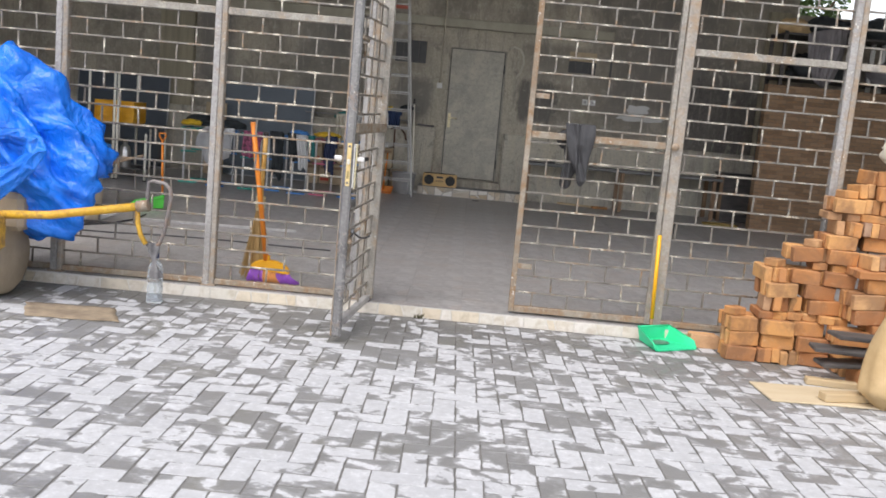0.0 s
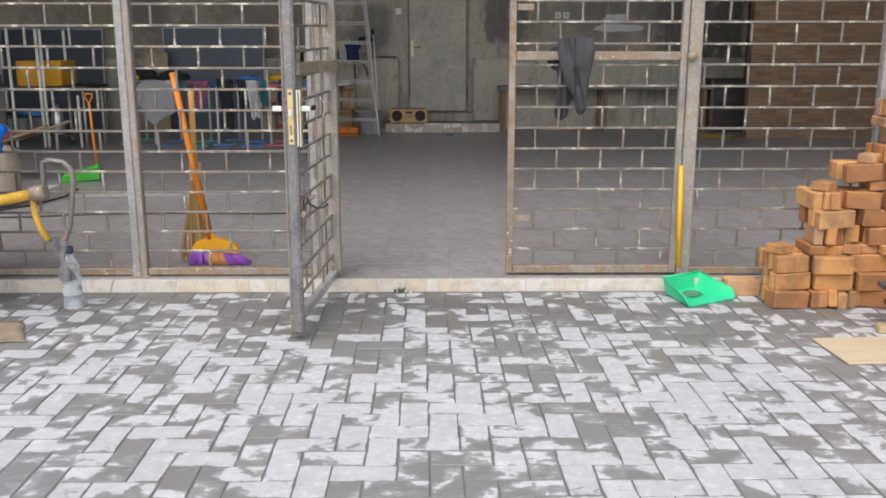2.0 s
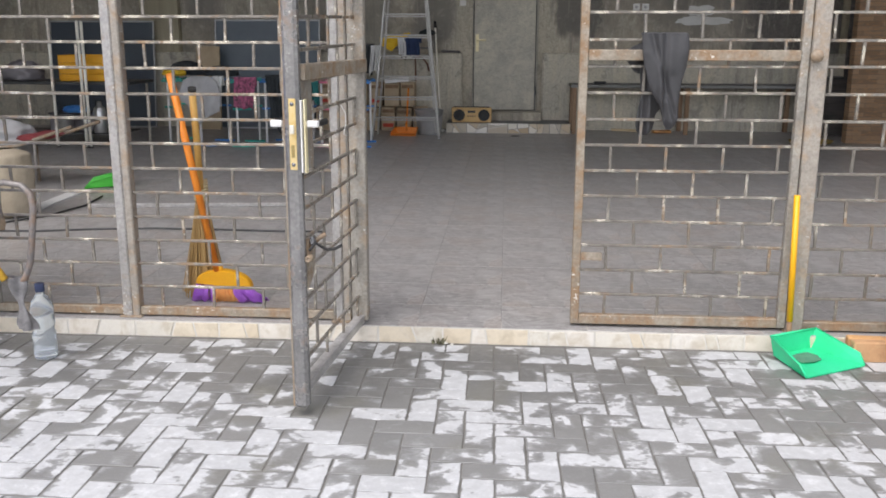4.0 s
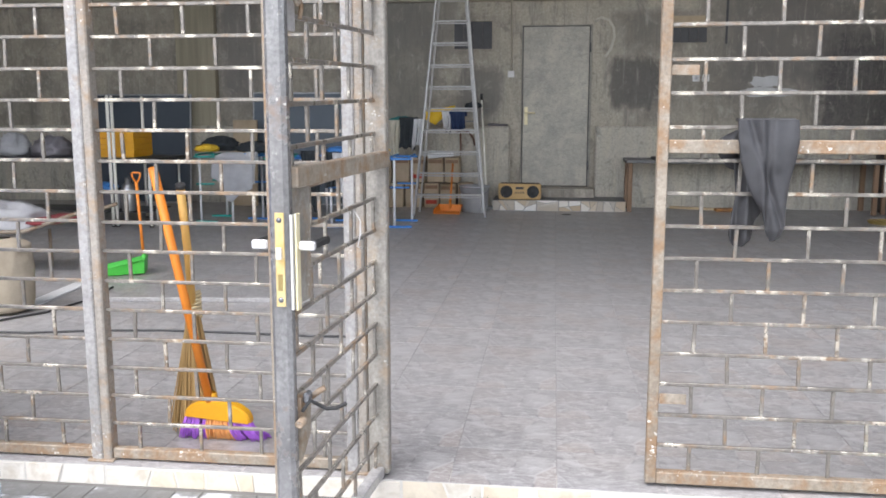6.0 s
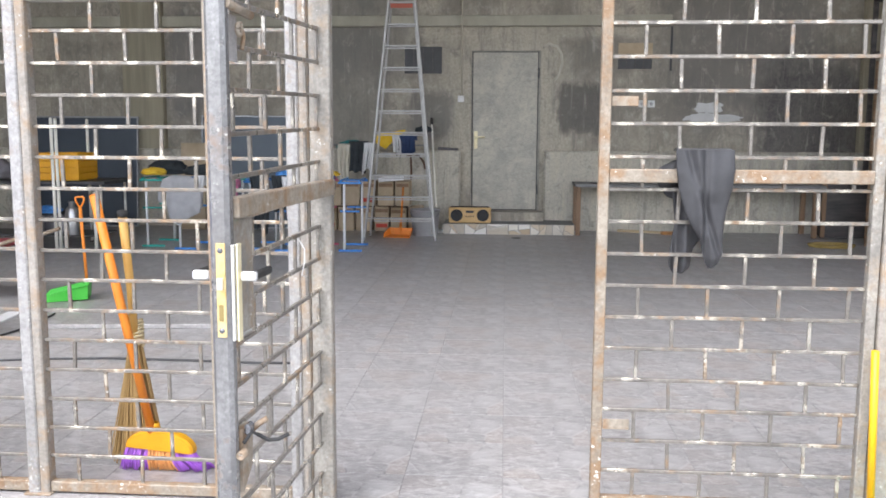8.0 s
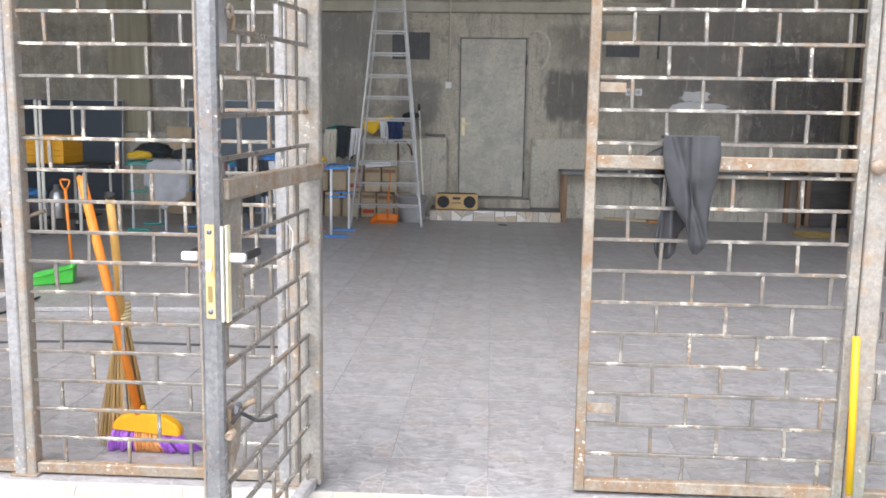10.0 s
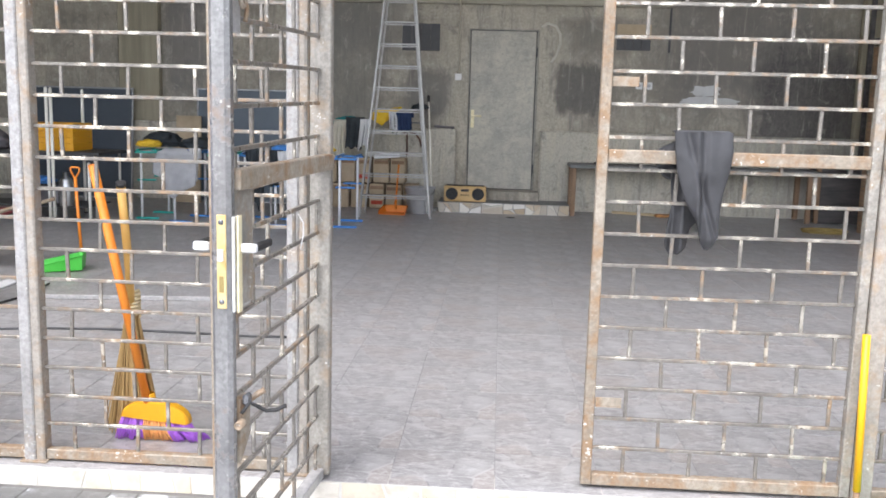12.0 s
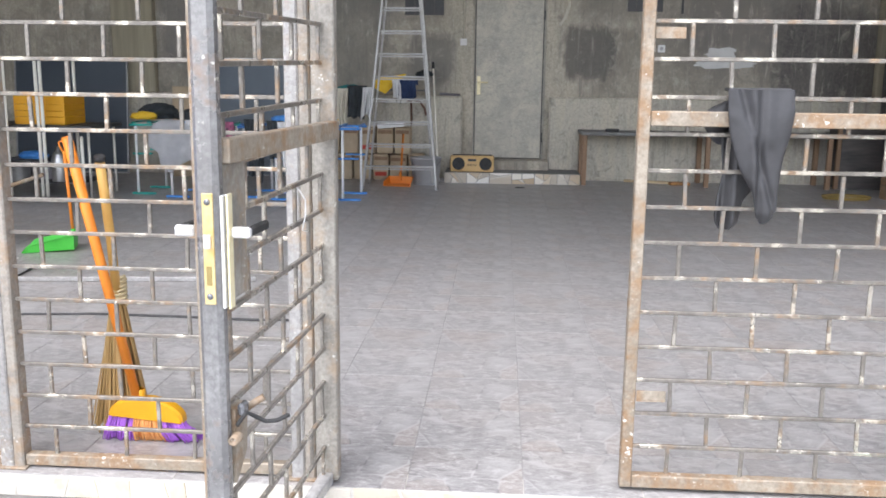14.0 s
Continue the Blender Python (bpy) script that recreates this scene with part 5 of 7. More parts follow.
def build_right_clutter():
    pl = Mesh().box((-0.36, -0.16, 0), (0.36, 0.16, 0.009), 0.002)
    solid("plywood_offcut", pl, M_PLY, "pale plywood offcut lying flat on the paving", "board", pose(2.22, 4.93, 0.002, 0, 0, 3))
    solid("timber_offcut", Mesh().box((-0.22, -0.035, 0), (0.22, 0.035, 0.045), 0.005), M_WOOD, "short squared timber lying on the plywood", "timber", pose(2.36, 4.87, 0.0125, 0, 0, 12))
    for i, (x, y, z, r) in enumerate(((2.50, 5.22, 0.13, 4), (2.46, 5.2, 0.20, -6), (2.56, 5.25, 0.27, 9))):
        m = Mesh()
        m.box((-0.24, -0.07, -0.011), (0.24, 0.07, 0.011), 0.004)
        solid("dark_plank", m, M_DARKWOOD, "wet dark plank stacked beside the bricks", "plank", pose(x, y, z, 2, -3 + 3 * i, r), group="dark planks")
    solid("support_block", Mesh().box((-0.12, -0.1, 0), (0.12, 0.1, 0.114), 0.008), M_CLAY, "clay block under the dark planks", "brick", pose(2.58, 5.2, 0))
    solid("timber_scrap", Mesh().box((-0.14, -0.03, 0), (0.14, 0.03, 0.04), 0.006), M_WOOD, "muddy timber scrap on the paving", "timber", pose(2.33, 5.16, 0.0, 0, 0, -8))

    def sack(u, v):
        a = 2 * math.pi * u
        rx = 0.14 * (0.75 + 0.55 * math.sin(math.pi * min(v * 0.9 + 0.12, 1.0)))
        rx *= 0.2 + 0.8 * min(1.0, v * 8) if v < 0.125 else 1.0
        rx *= max(0.12, min(1.0, (1.0 - v) * 7))
        wob = 1 + 0.10 * noise.noise((2 * math.cos(a), 2 * math.sin(a), 3 * v)) + 0.04 * math.sin(5 * a + 7 * v)
        return (2.45 + 0.17 * v + rx * wob * math.cos(a), 4.80 + 0.8 * rx * wob * math.sin(a), 0.70 * v)

    solid("sack", Mesh().sheet(sack, 40, 36, 0.0, closed=True), M_SACK, "tan woven sack standing on the paving", "sack")

    def crumple(u, v):
        a, b = 2 * math.pi * u, math.pi * (v - 0.5)
        d = Vector((math.cos(a) * math.cos(b), math.sin(a) * math.cos(b), math.sin(b)))
        k = 1 + 0.35 * ridged(d * 1.3 + Vector((4, 1, 0)), 1.6)
        return Vector((2.80, 5.72, 1.30)) + Vector((d.x * 0.12, d.y * 0.07, d.z * 0.075)) * k

    solid("paper_bag", Mesh().sheet(crumple, 30, 20, 0.0, closed=True), M_CREAMCLOTH, "crumpled cream cement bag on the bricks", "bag")


build_dustpan("dustpan", "mint green plastic dustpan with a yellow stick handle", pose(1.537, 5.752, 0.002, 0, 0, 29), M_GREENP, M_YSTICK, 0.635, (-0.012, 0.025), 0.315, 0.225, 0.098, 0.325, True, M_LEGWOOD)
build_brick_pile()
build_right_clutter()


def build_trousers():
    """Rain trousers hung over the gate's middle rail; local origin on the rail."""
    t = thing("rain_trousers", "black rubberised rain trousers hung over the gate rail", "trousers", pose(0.90, GATE_Y, 1.24))

    def edges(rows, z):
        """Left and right edge at a height, from rows of (height, left, right), top first."""
        for (a, p, q), (b, r, s) in zip(rows, rows[1:]):
            if z >= b:
                f = (a - z) / (a - b)
                return p + (r - p) * f, q + (s - q) * f
        return rows[-1][1:]

    def cloth(rows, y0, depth, folds, seed):
        hi, lo = rows[0][0], rows[-1][0]

        def fn(u, v):
            a = 2 * math.pi * u
            z = hi + (lo - hi) * v
            x0, x1 = edges(rows, z)
            x = (x0 + x1) / 2 + (x1 - x0) / 2 * math.cos(a)
            front = 0.5 - 0.5 * math.sin(a)
            d = depth * (0.45 + 0.55 * min(1.0, 3 * v)) * min(1.0, 9 * (1 - v) + 0.25)
            crease = 0.0
            for fx, slope, wide, deep in folds:
                k = (x - fx - slope * (hi - z)) / wide
                crease += deep * math.exp(-k * k)
            wav = 0.004 * noise.noise((14 * x + seed, 9 * z, seed)) + 0.002 * noise.noise((30 * x, 26 * z, seed))
            return (x, y0 - d * math.sin(-a) * (1.0 if math.sin(a) > 0 else 1.0) + (crease + wav) * front, z)
        return fn

    # the waist and one leg hang in front of the mesh, from the bar above the rail
    front = [(0.064, -0.094, 0.089), (0.0, -0.090, 0.094), (-0.063, -0.080, 0.087), (-0.128, -0.060, 0.072), (-0.168, -0.043, 0.067), (-0.222, -0.010, 0.064), (-0.27, 0.003, 0.065), (-0.296, 0.010, 0.056), (-0.315, 0.022, 0.036)]
    part("leg", Mesh().sheet(cloth(front, -0.046, 0.017, [(-0.055, 0.32, 0.010, 0.012), (-0.022, 0.05, 0.013, -0.011), (0.002, 0.02, 0.010, 0.012), (0.055, -0.10, 0.02, 0.004)], 1.3), 72, 60, 0.0, closed=True), M_BLACK, t)
    # the other leg has slipped through behind the bars
    behind = [(0.030, -0.085, -0.02), (-0.06, -0.088, 0.0), (-0.13, -0.080, 0.012), (-0.18, -0.074, 0.012), (-0.23, -0.083, 0.012), (-0.26, -0.088, -0.012), (-0.30, -0.092, -0.017), (-0.325, -0.088, -0.022), (-0.345, -0.075, -0.045)]
    part("leg", Mesh().sheet(cloth(behind, 0.034, 0.014, [(-0.04, 0.0, 0.012, -0.012), (-0.065, -0.02, 0.01, 0.012)], 4.1), 56, 50, 0.0, closed=True), M_BLACK, t)

    def flap(u, v):
        x = -0.152 + 0.085 * u
        return (x, 0.030 + 0.008 * math.sin(5 * u + 4 * v), -0.008 + 0.045 * u - (0.012 + 0.115 * u + 0.03 * math.sin(3 * u)) * v)

    part("flap", Mesh().sheet(flap, 12, 14, 0.005), M_BLACK, t)
    part("fold", Mesh().box((-0.088, -0.034, 0.058), (0.086, 0.030, 0.068), 0.004), M_BLACK, t)


build_trousers()


def build_brooms():
    # purple and yellow floor broom leaning on the fence
    b = thing("floor_broom", "orange-handled broom with yellow head and purple bristles", "broom", pose(-1.035, 6.20, FLOOR_Z))
    n = 24
    tilt = pose(0, 0, 0.012, 0, 5, 0)
    v = []
    for k in range(n + 1):
        a = math.pi * k / n
        v.append((0.132 * math.cos(a), 0.068 + 0.074 * math.sin(a) ** 0.9))
    m = Mesh()
    k = len(v)
    m.add([(0.94 * x, -0.024, 0.066 + 0.94 * (z - 0.066)) for x, z in v] + [(x, -0.016, z) for x, z in v] + [(x, 0.022, z) for x, z in v],
          [tuple(range(k)), tuple(range(3 * k - 1, 2 * k - 1, -1))] + [(j * k + i, j * k + i + 1, j * k + k + i + 1, j * k + k + i) for j in (0, 1) for i in range(k - 1)] + [(j * k + k - 1, j * k, j * k + k, j * k + 2 * k - 1) for j in (0, 1)], False, tilt)
    m.lathe([(0.021, 0.120), (0.021, 0.165), (0.017, 0.17)], 14, tilt @ pose(-0.032, 0, 0))
    part("head", m, M_YPLAST, b, "yellow domed broom head")
    rnd = random.Random(2)
    for name, mat, x0, x1 in (("bristles", M_PURPLE, -0.128, -0.042), ("bristles", M_ORANGEBRISTLE, -0.042, 0.040), ("bristles", M_PURPLE, 0.040, 0.128)):
        m = Mesh()
        for i in range(150):
            x = rnd.uniform(x0, x1)
            y = rnd.uniform(-0.018, 0.018)
            tip = 0.004 + 0.014 * rnd.random() ** 2
            lean = 0.018 + rnd.uniform(-0.008, 0.008)
            m.tube([tilt @ Vector((x, y, 0.072)), (x * 1.13 + 0.3 * lean, y * 1.3, 0.045), (x * 1.26 + lean * (1.0 + 1.4 * max(0.0, x) / 0.128), y * 1.9, tip)], 0.0026, 4)
        part(name, m, mat, b)
    part("handle", Mesh().tube([(-0.02, 0.0, 0.11), (-0.117, -0.2, 1.06)], 0.0165, 12), M_ORANGE, b)
    # straw broom behind it
    s = thing("straw_broom", "straw broom with a cane handle and twine binding", "broom", pose(-1.13, 6.24, FLOOR_Z))
    m = Mesh()
    for i in range(150):
        a, r = rnd.uniform(0, 2 * math.pi), math.sqrt(rnd.random())
        x, y = r * math.cos(a), r * math.sin(a)
        m.tube([(0.02 * x, 0.02 * y, 0.50), (0.055 * x, 0.035 * y, 0.32), (0.115 * x + rnd.uniform(-0.01, 0.01), 0.05 * y, rnd.uniform(0.004, 0.04))], 0.0028, 4, False)
    part("straw", m, M_STRAW, s)
    twine = [(0.029 * math.cos(a), 0.029 * math.sin(a), 0.47 + 0.0145 * a / (2 * math.pi)) for a in (2 * math.pi * i / 12 for i in range(85))]
    part("binding", Mesh().tube(twine, 0.0065, 6), M_TWINE, s)
    part("handle", Mesh().tube([(0, 0, 0.46), (0.02, -0.07, 0.72), (0.054, -0.19, 0.985)], 0.0155, 12), M_CANE, s)
    part("end_cap", Mesh().tube([(0.054, -0.19, 0.985), (0.056, -0.195, 1.0)], 0.0175, 12), M_RUBBER, s)


build_brooms()


# ---- inside: things at the back ----
def build_ladder():
    l = thing("step_ladder", "tall aluminium A-frame step ladder", "ladder", pose(-0.97, 13.38, FLOOR_Z))
    H = 3.14
    lean = 0.30

    def at(s, z, y=0.0):
        k = z / H
        return Vector((s * (0.42 - 0.30 * k), y + lean * k, z))

    for s, low in ((-1, -0.415), (1, 0.345)):
        r = part("front_rail", Mesh().bar(at(s, 0.0), at(s, H), 0.026, 0.058, 0.003), M_LADDER, l)
        part("foot", Mesh().box((s * 0.42 - 0.016, -0.03, 0), (s * 0.42 + 0.016, 0.03, 0.03), 0.004), M_ALU, r)
        q = part("rear_rail", Mesh().bar((low, 0.44, 0.0), (s * 0.105, lean + 0.05, H - 0.06), 0.022, 0.036, 0.003), M_LADDER, l)
        part("foot", Mesh().box((low - 0.014, 0.415, 0), (low + 0.014, 0.465, 0.03), 0.004), M_ALU, q)
    for i in range(12):
        z = 0.243 + 0.2505 * i
        if z < H - 0.05:
            t = part("tread", Mesh().bar(at(-1, z) + Vector((0.012, 0, 0.012)), at(1, z) + Vector((-0.012, 0, 0.012)), 0.075, 0.018, 0.003), M_LADDER, l)
            part("tread_lip", Mesh().bar(at(-1, z - 0.016, -0.030) + Vector((0.012, 0, 0)), at(1, z - 0.016, -0.030) - Vector((0.012, 0, 0)), 0.010, 0.014, 0.002), M_LADDER, t)
    part("top_cap", Mesh().box((-0.15, lean - 0.06, H), (0.15, lean + 0.09, H + 0.03), 0.006), M_ORANGE, l)
    part("warning_strip", Mesh().bar(at(-1, 2.72, -0.037) + Vector((0.03, 0, 0)), at(1, 2.72, -0.037) - Vector((0.03, 0, 0)), 0.004, 0.05), M_REDBAND, l, "red warning strip")


build_ladder()


def build_radio():
    r = thing("boombox", "bamboo-cased boombox with two black loudspeakers on the step", "radio", pose(-0.178, 14.24, 0.205))
    part("case", Mesh().box((-0.265, -0.07, 0), (0.265, 0.07, 0.195), 0.012), M_BAMBOO, r)
    for s in (-1, 1):
        sp = part("loudspeaker", Mesh().lathe([(0.076, 0.0), (0.076, 0.006), (0.068, 0.010), (0.062, 0.007), (0.03, 0.002), (0.022, 0.006), (0.0, 0.008)], 32, pose(s * 0.165, -0.0705, 0.098, 90)), M_RUBBER, r)
    part("display", Mesh().box((-0.05, -0.074, 0.128), (0.05, -0.0705, 0.158), 0.002), M_DARKTOP, r)
    for i in range(4):
        part("button", Mesh().lathe([(0.009, 0.0), (0.009, 0.006), (0.0, 0.007)], 12, pose(-0.045 + 0.03 * i, -0.0705, 0.085, 90)), M_DARKTOP, r)
    part("top_strip", Mesh().box((-0.24, -0.03, 0.1955), (0.24, 0.03, 0.205), 0.004), M_RUBBER, r)


build_radio()


def drape(w, h, thick=0.006, folds=3.0, seed=0, ragged=0.10, back=0.35):
    """A cloth hung over a bar along x at z = 0; the front falls by h, the back by part of it."""
    def fn(u, v):
        t = v * (h * (1 + back) + 0.04) - h * back
        x = (u - 0.5) * w * (1 - 0.12 * max(t, 0) / h)
        k = noise.noise((u * 2.5 + seed, seed * 1.7, 0.0))
        wav = 0.012 * math.sin(folds * 2 * math.pi * u + seed) * min(1.0, abs(t) / 0.1)
        if t < 0:
            return (x, 0.022 + wav, t + 0.02)
        return (x + 0.02 * math.sin(7 * t + seed), -0.022 - wav - 0.04 * t * k, 0.02 - t * (1 + ragged * 2 * k))
    return Mesh().sheet(fn, 36, 28, thick)


def hang(name, label, category, material, x, y, z, w, h, seed, turn=0.0, **more):
    solid(name, drape(w, h, seed=seed, **more), material, label, category, pose(x, y, z, 0, 0, turn), group="")


def build_rack(label, material, x, y, w=0.25, h=0.72, depth=0.55, turn=0.0):
    """A small steel stand: two uprights, each with coloured foot, middle and top bars."""
    r = thing("stand", label, "stand", pose(x, y, FLOOR_Z, 0, 0, turn), group="coloured steel stands")
    for s, yy in ((-1, -depth / 2), (1, depth / 2)):
        ux = s * w * 0.24
        part("upright", Mesh().tube([(ux, yy, 0.02), (ux, yy, h)], 0.0135, 10), M_BRIGHTWHITE, r)
        part("foot", Mesh().box((-w / 2, yy - 0.018, 0), (w / 2, yy + 0.018, 0.022), 0.006), material, r)
        part("crossbar", Mesh().box((-w / 2 + 0.02, yy - 0.012, 0.42), (w / 2 - 0.02, yy + 0.012, 0.44), 0.005), material, r)
        part("top_bar", Mesh().box((-w / 2, yy - 0.02, h), (w / 2, yy + 0.02, h + 0.022), 0.006), material, r)
    for xx in (-w / 2 + 0.03, w / 2 - 0.03):
        part("long_bar", Mesh().bar((xx, -depth / 2, h + 0.033), (xx, depth / 2, h + 0.033), 0.03, 0.018, 0.005), material, r)
    return r


STANDS = [(-1.385, 12.62, M_BLUEP, "blue", 2), (-1.74, 12.62, M_PINK, "pink", -3), (-2.06, 12.55, M_BLUEP, "blue", 3), (-2.40, 12.68, M_BLUEP, "blue", -2), (-2.72, 12.55, M_TEAL, "green", 2), (-3.14, 12.6, M_BLUEP, "blue", -4), (-3.61, 12.80, M_TEAL, "green", 3)]
for x, y, mat, word, turn in STANDS:
    build_rack("white tube stand with %s plastic bars" % word, mat, x, y, turn=turn)

STAND_TOP = FLOOR_Z + 0.79


def shirt_front(u, v):
    left = [(0.0, -0.09), (0.08, -0.16), (0.30, -0.20), (0.50, -0.215), (0.56, -0.17), (0.62, -0.12), (0.85, -0.09), (1.0, -0.03)]
    right = [(0.0, 0.09), (0.10, 0.17), (0.30, 0.20), (0.72, 0.205), (0.80, 0.12), (0.88, 0.04), (1.0, -0.01)]

    def at(rows):
        for (a, p), (b, q) in zip(rows, rows[1:]):
            if v <= b:
                return p + (q - p) * (v - a) / (b - a)
        return rows[-1][1]
    x0, x1 = at(left), at(right)
    x = x0 + (x1 - x0) * u
    fold = 0.026 * math.sin(24 * x + 4 * v) * min(1.0, 0.3 + v) + 0.022 * noise.noise((7 * x, 4 * v, 3.0))
    return (x, -0.022 - fold + 0.03 * (1 - min(1.0, v / 0.1)), 0.035 - 0.53 * v)


solid("shirt", Mesh().sheet(shirt_front, 36, 40, 0.006), M_GREYCLOTH, "grey cotton shirt hung over the stands", "shirt", pose(-3.18, 12.27, STAND_TOP - 0.03) @ Matrix.Diagonal((1.15, 1, 1, 1)))
hang("towel", "white towel hung over the stands", "towel", M_WHITECLOTH, -2.99, 12.33, STAND_TOP - 0.01, 0.12, 0.32, 9)
hang("blouse", "pink and black patterned blouse hung over a stand", "blouse", M_PINKCLOTH, -2.66, 12.25, STAND_TOP - 0.02, 0.26, 0.30, 2)
hang("trousers", "dark trousers hung over the stands", "trousers", M_DARKCLOTH, -2.35, 12.38, STAND_TOP, 0.17, 0.55, 5)
hang("shirt", "black shirt hung over the stands", "shirt", M_DARKCLOTH, -2.10, 12.25, STAND_TOP, 0.16, 0.34, 6)
hang("towel", "white cloth hung over a blue stand", "towel", M_WHITECLOTH, -1.98, 12.22, STAND_TOP - 0.01, 0.13, 0.42, 11)
hang("cloth", "teal cloth hung over a stand", "cloth", M_TEALCLOTH, -1.88, 12.30, STAND_TOP - 0.01, 0.10, 0.25, 12)
hang("cloth", "navy cloth hung over a pink stand", "cloth", M_NAVYCLOTH, -1.62, 12.36, STAND_TOP, 0.16, 0.45, 15)


def lump(name, label, category, material, at, size, seed, amp=0.35):
    def fn(u, v):
        a, b = 2 * math.pi * u, math.pi * (v - 0.5)
        d = Vector((math.cos(a) * math.cos(b), math.sin(a) * math.cos(b), math.sin(b)))
        k = 1 + amp * ridged(d + Vector((seed, 0, 0)), 1.7) - amp * 0.5
        p = Vector((d.x * size[0], d.y * size[1], d.z * size[2])) * k
        p.z = max(p.z, -size[2] * 0.55)
        return p + Vector((0, 0, size[2] * 0.55))
    solid(name, Mesh().sheet(fn, 32, 20, 0.0, closed=True), material, label, category, pose(*at))


lump("jacket", "crumpled black jacket lying on the stands", "jacket", M_DARKCLOTH, (-3.53, 12.85, STAND_TOP - 0.005), (0.20, 0.18, 0.10), 3)
lump("cap", "yellow cap on a green stand", "cap", M_YCLOTH, (-3.60, 12.62, STAND_TOP - 0.005), (0.13, 0.09, 0.05), 8)
lump("jacket", "crumpled grey jacket lying on the stands", "jacket", M_DARKCLOTH, (-3.07, 12.7, STAND_TOP - 0.005), (0.2, 0.15, 0.07), 5)
lump("cap", "yellow and blue cloth on a blue stand", "cloth", M_YCLOTH, (-1.72, 12.62, STAND_TOP - 0.005), (0.17, 0.1, 0.045), 6)
lump("cap", "blue cloth on a blue stand", "cloth", M_BLUEP, (-2.1, 12.6, STAND_TOP - 0.005), (0.12, 0.1, 0.04), 7)


def build_boards():
    for x0, x1, y, h, mat, label in ((-6.05, -4.57, 14.45, 1.45, M_BOARD, "dark blue board in an aluminium frame leaning on the wall"), (-3.72, -2.26, 14.45, 1.47, M_BOARD2, "slate blue board in an aluminium frame leaning on the wall")):
        w = x1 - x0
        b = thing("board", label, "board", pose((x0 + x1) / 2, y, FLOOR_Z, -5), group="framed boards")
        part("panel", Mesh().box((-w / 2 + 0.018, -0.006, 0.018), (w / 2 - 0.018, 0.006, h - 0.018)), mat, b)
        for a, c in (((-w / 2, -0.014, 0), (-w / 2 + 0.02, 0.014, h)), ((w / 2 - 0.02, -0.014, 0), (w / 2, 0.014, h)), ((-w / 2 + 0.02, -0.014, 0), (w / 2 - 0.02, 0.014, 0.02)), ((-w / 2 + 0.02, -0.014, h - 0.02), (w / 2 - 0.02, 0.014, h))):
            part("edge", Mesh().box(a, c, 0.002), M_ALU, b)
    solid("cardboard_sheet", Mesh().box((-0.16, -0.02, 0), (0.16, 0.02, 1.11), 0.003), M_CARD, "tan cardboard panel leaning behind the stands", "cardboard", pose(-3.75, 14.25, FLOOR_Z, -4))


build_boards()


def build_crate(x, y, z, label):
    c = thing("crate", label, "crate", pose(x, y, z), group="yellow crates")
    w, d, h = 0.2575, 0.22, 0.28
    part("base", Mesh().box((-w, -d, 0), (w, d, 0.012), 0.003), M_YPLAST, c)
    rows = ((0.013, 0.075), (0.083, 0.135), (0.143, 0.20), (0.208, 0.29))
    for s in (-1, 1):
        for z0, z1 in rows:
            part("slat", Mesh().box((-w, s * d - 0.006, z0), (w, s * d + 0.006, z1), 0.002), M_YPLAST, c)
            part("slat", Mesh().box((s * w - 0.006, -d + 0.007, z0), (s * w + 0.006, d - 0.007, z1), 0.002), M_YPLAST, c)
        for i in range(13):
            x0 = -w + 2 * w * i / 12
            part("rib", Mesh().box((x0 - 0.006, s * d - 0.0045, 0.013), (x0 + 0.006, s * d + 0.0045, 0.288)), M_YPLAST, c)
        for i in range(1, 10):
            y0 = -d + 2 * d * i / 10
            part("rib", Mesh().box((s * w - 0.0045, y0 - 0.006, 0.013), (s * w + 0.0045, y0 + 0.006, 0.288)), M_YPLAST, c)


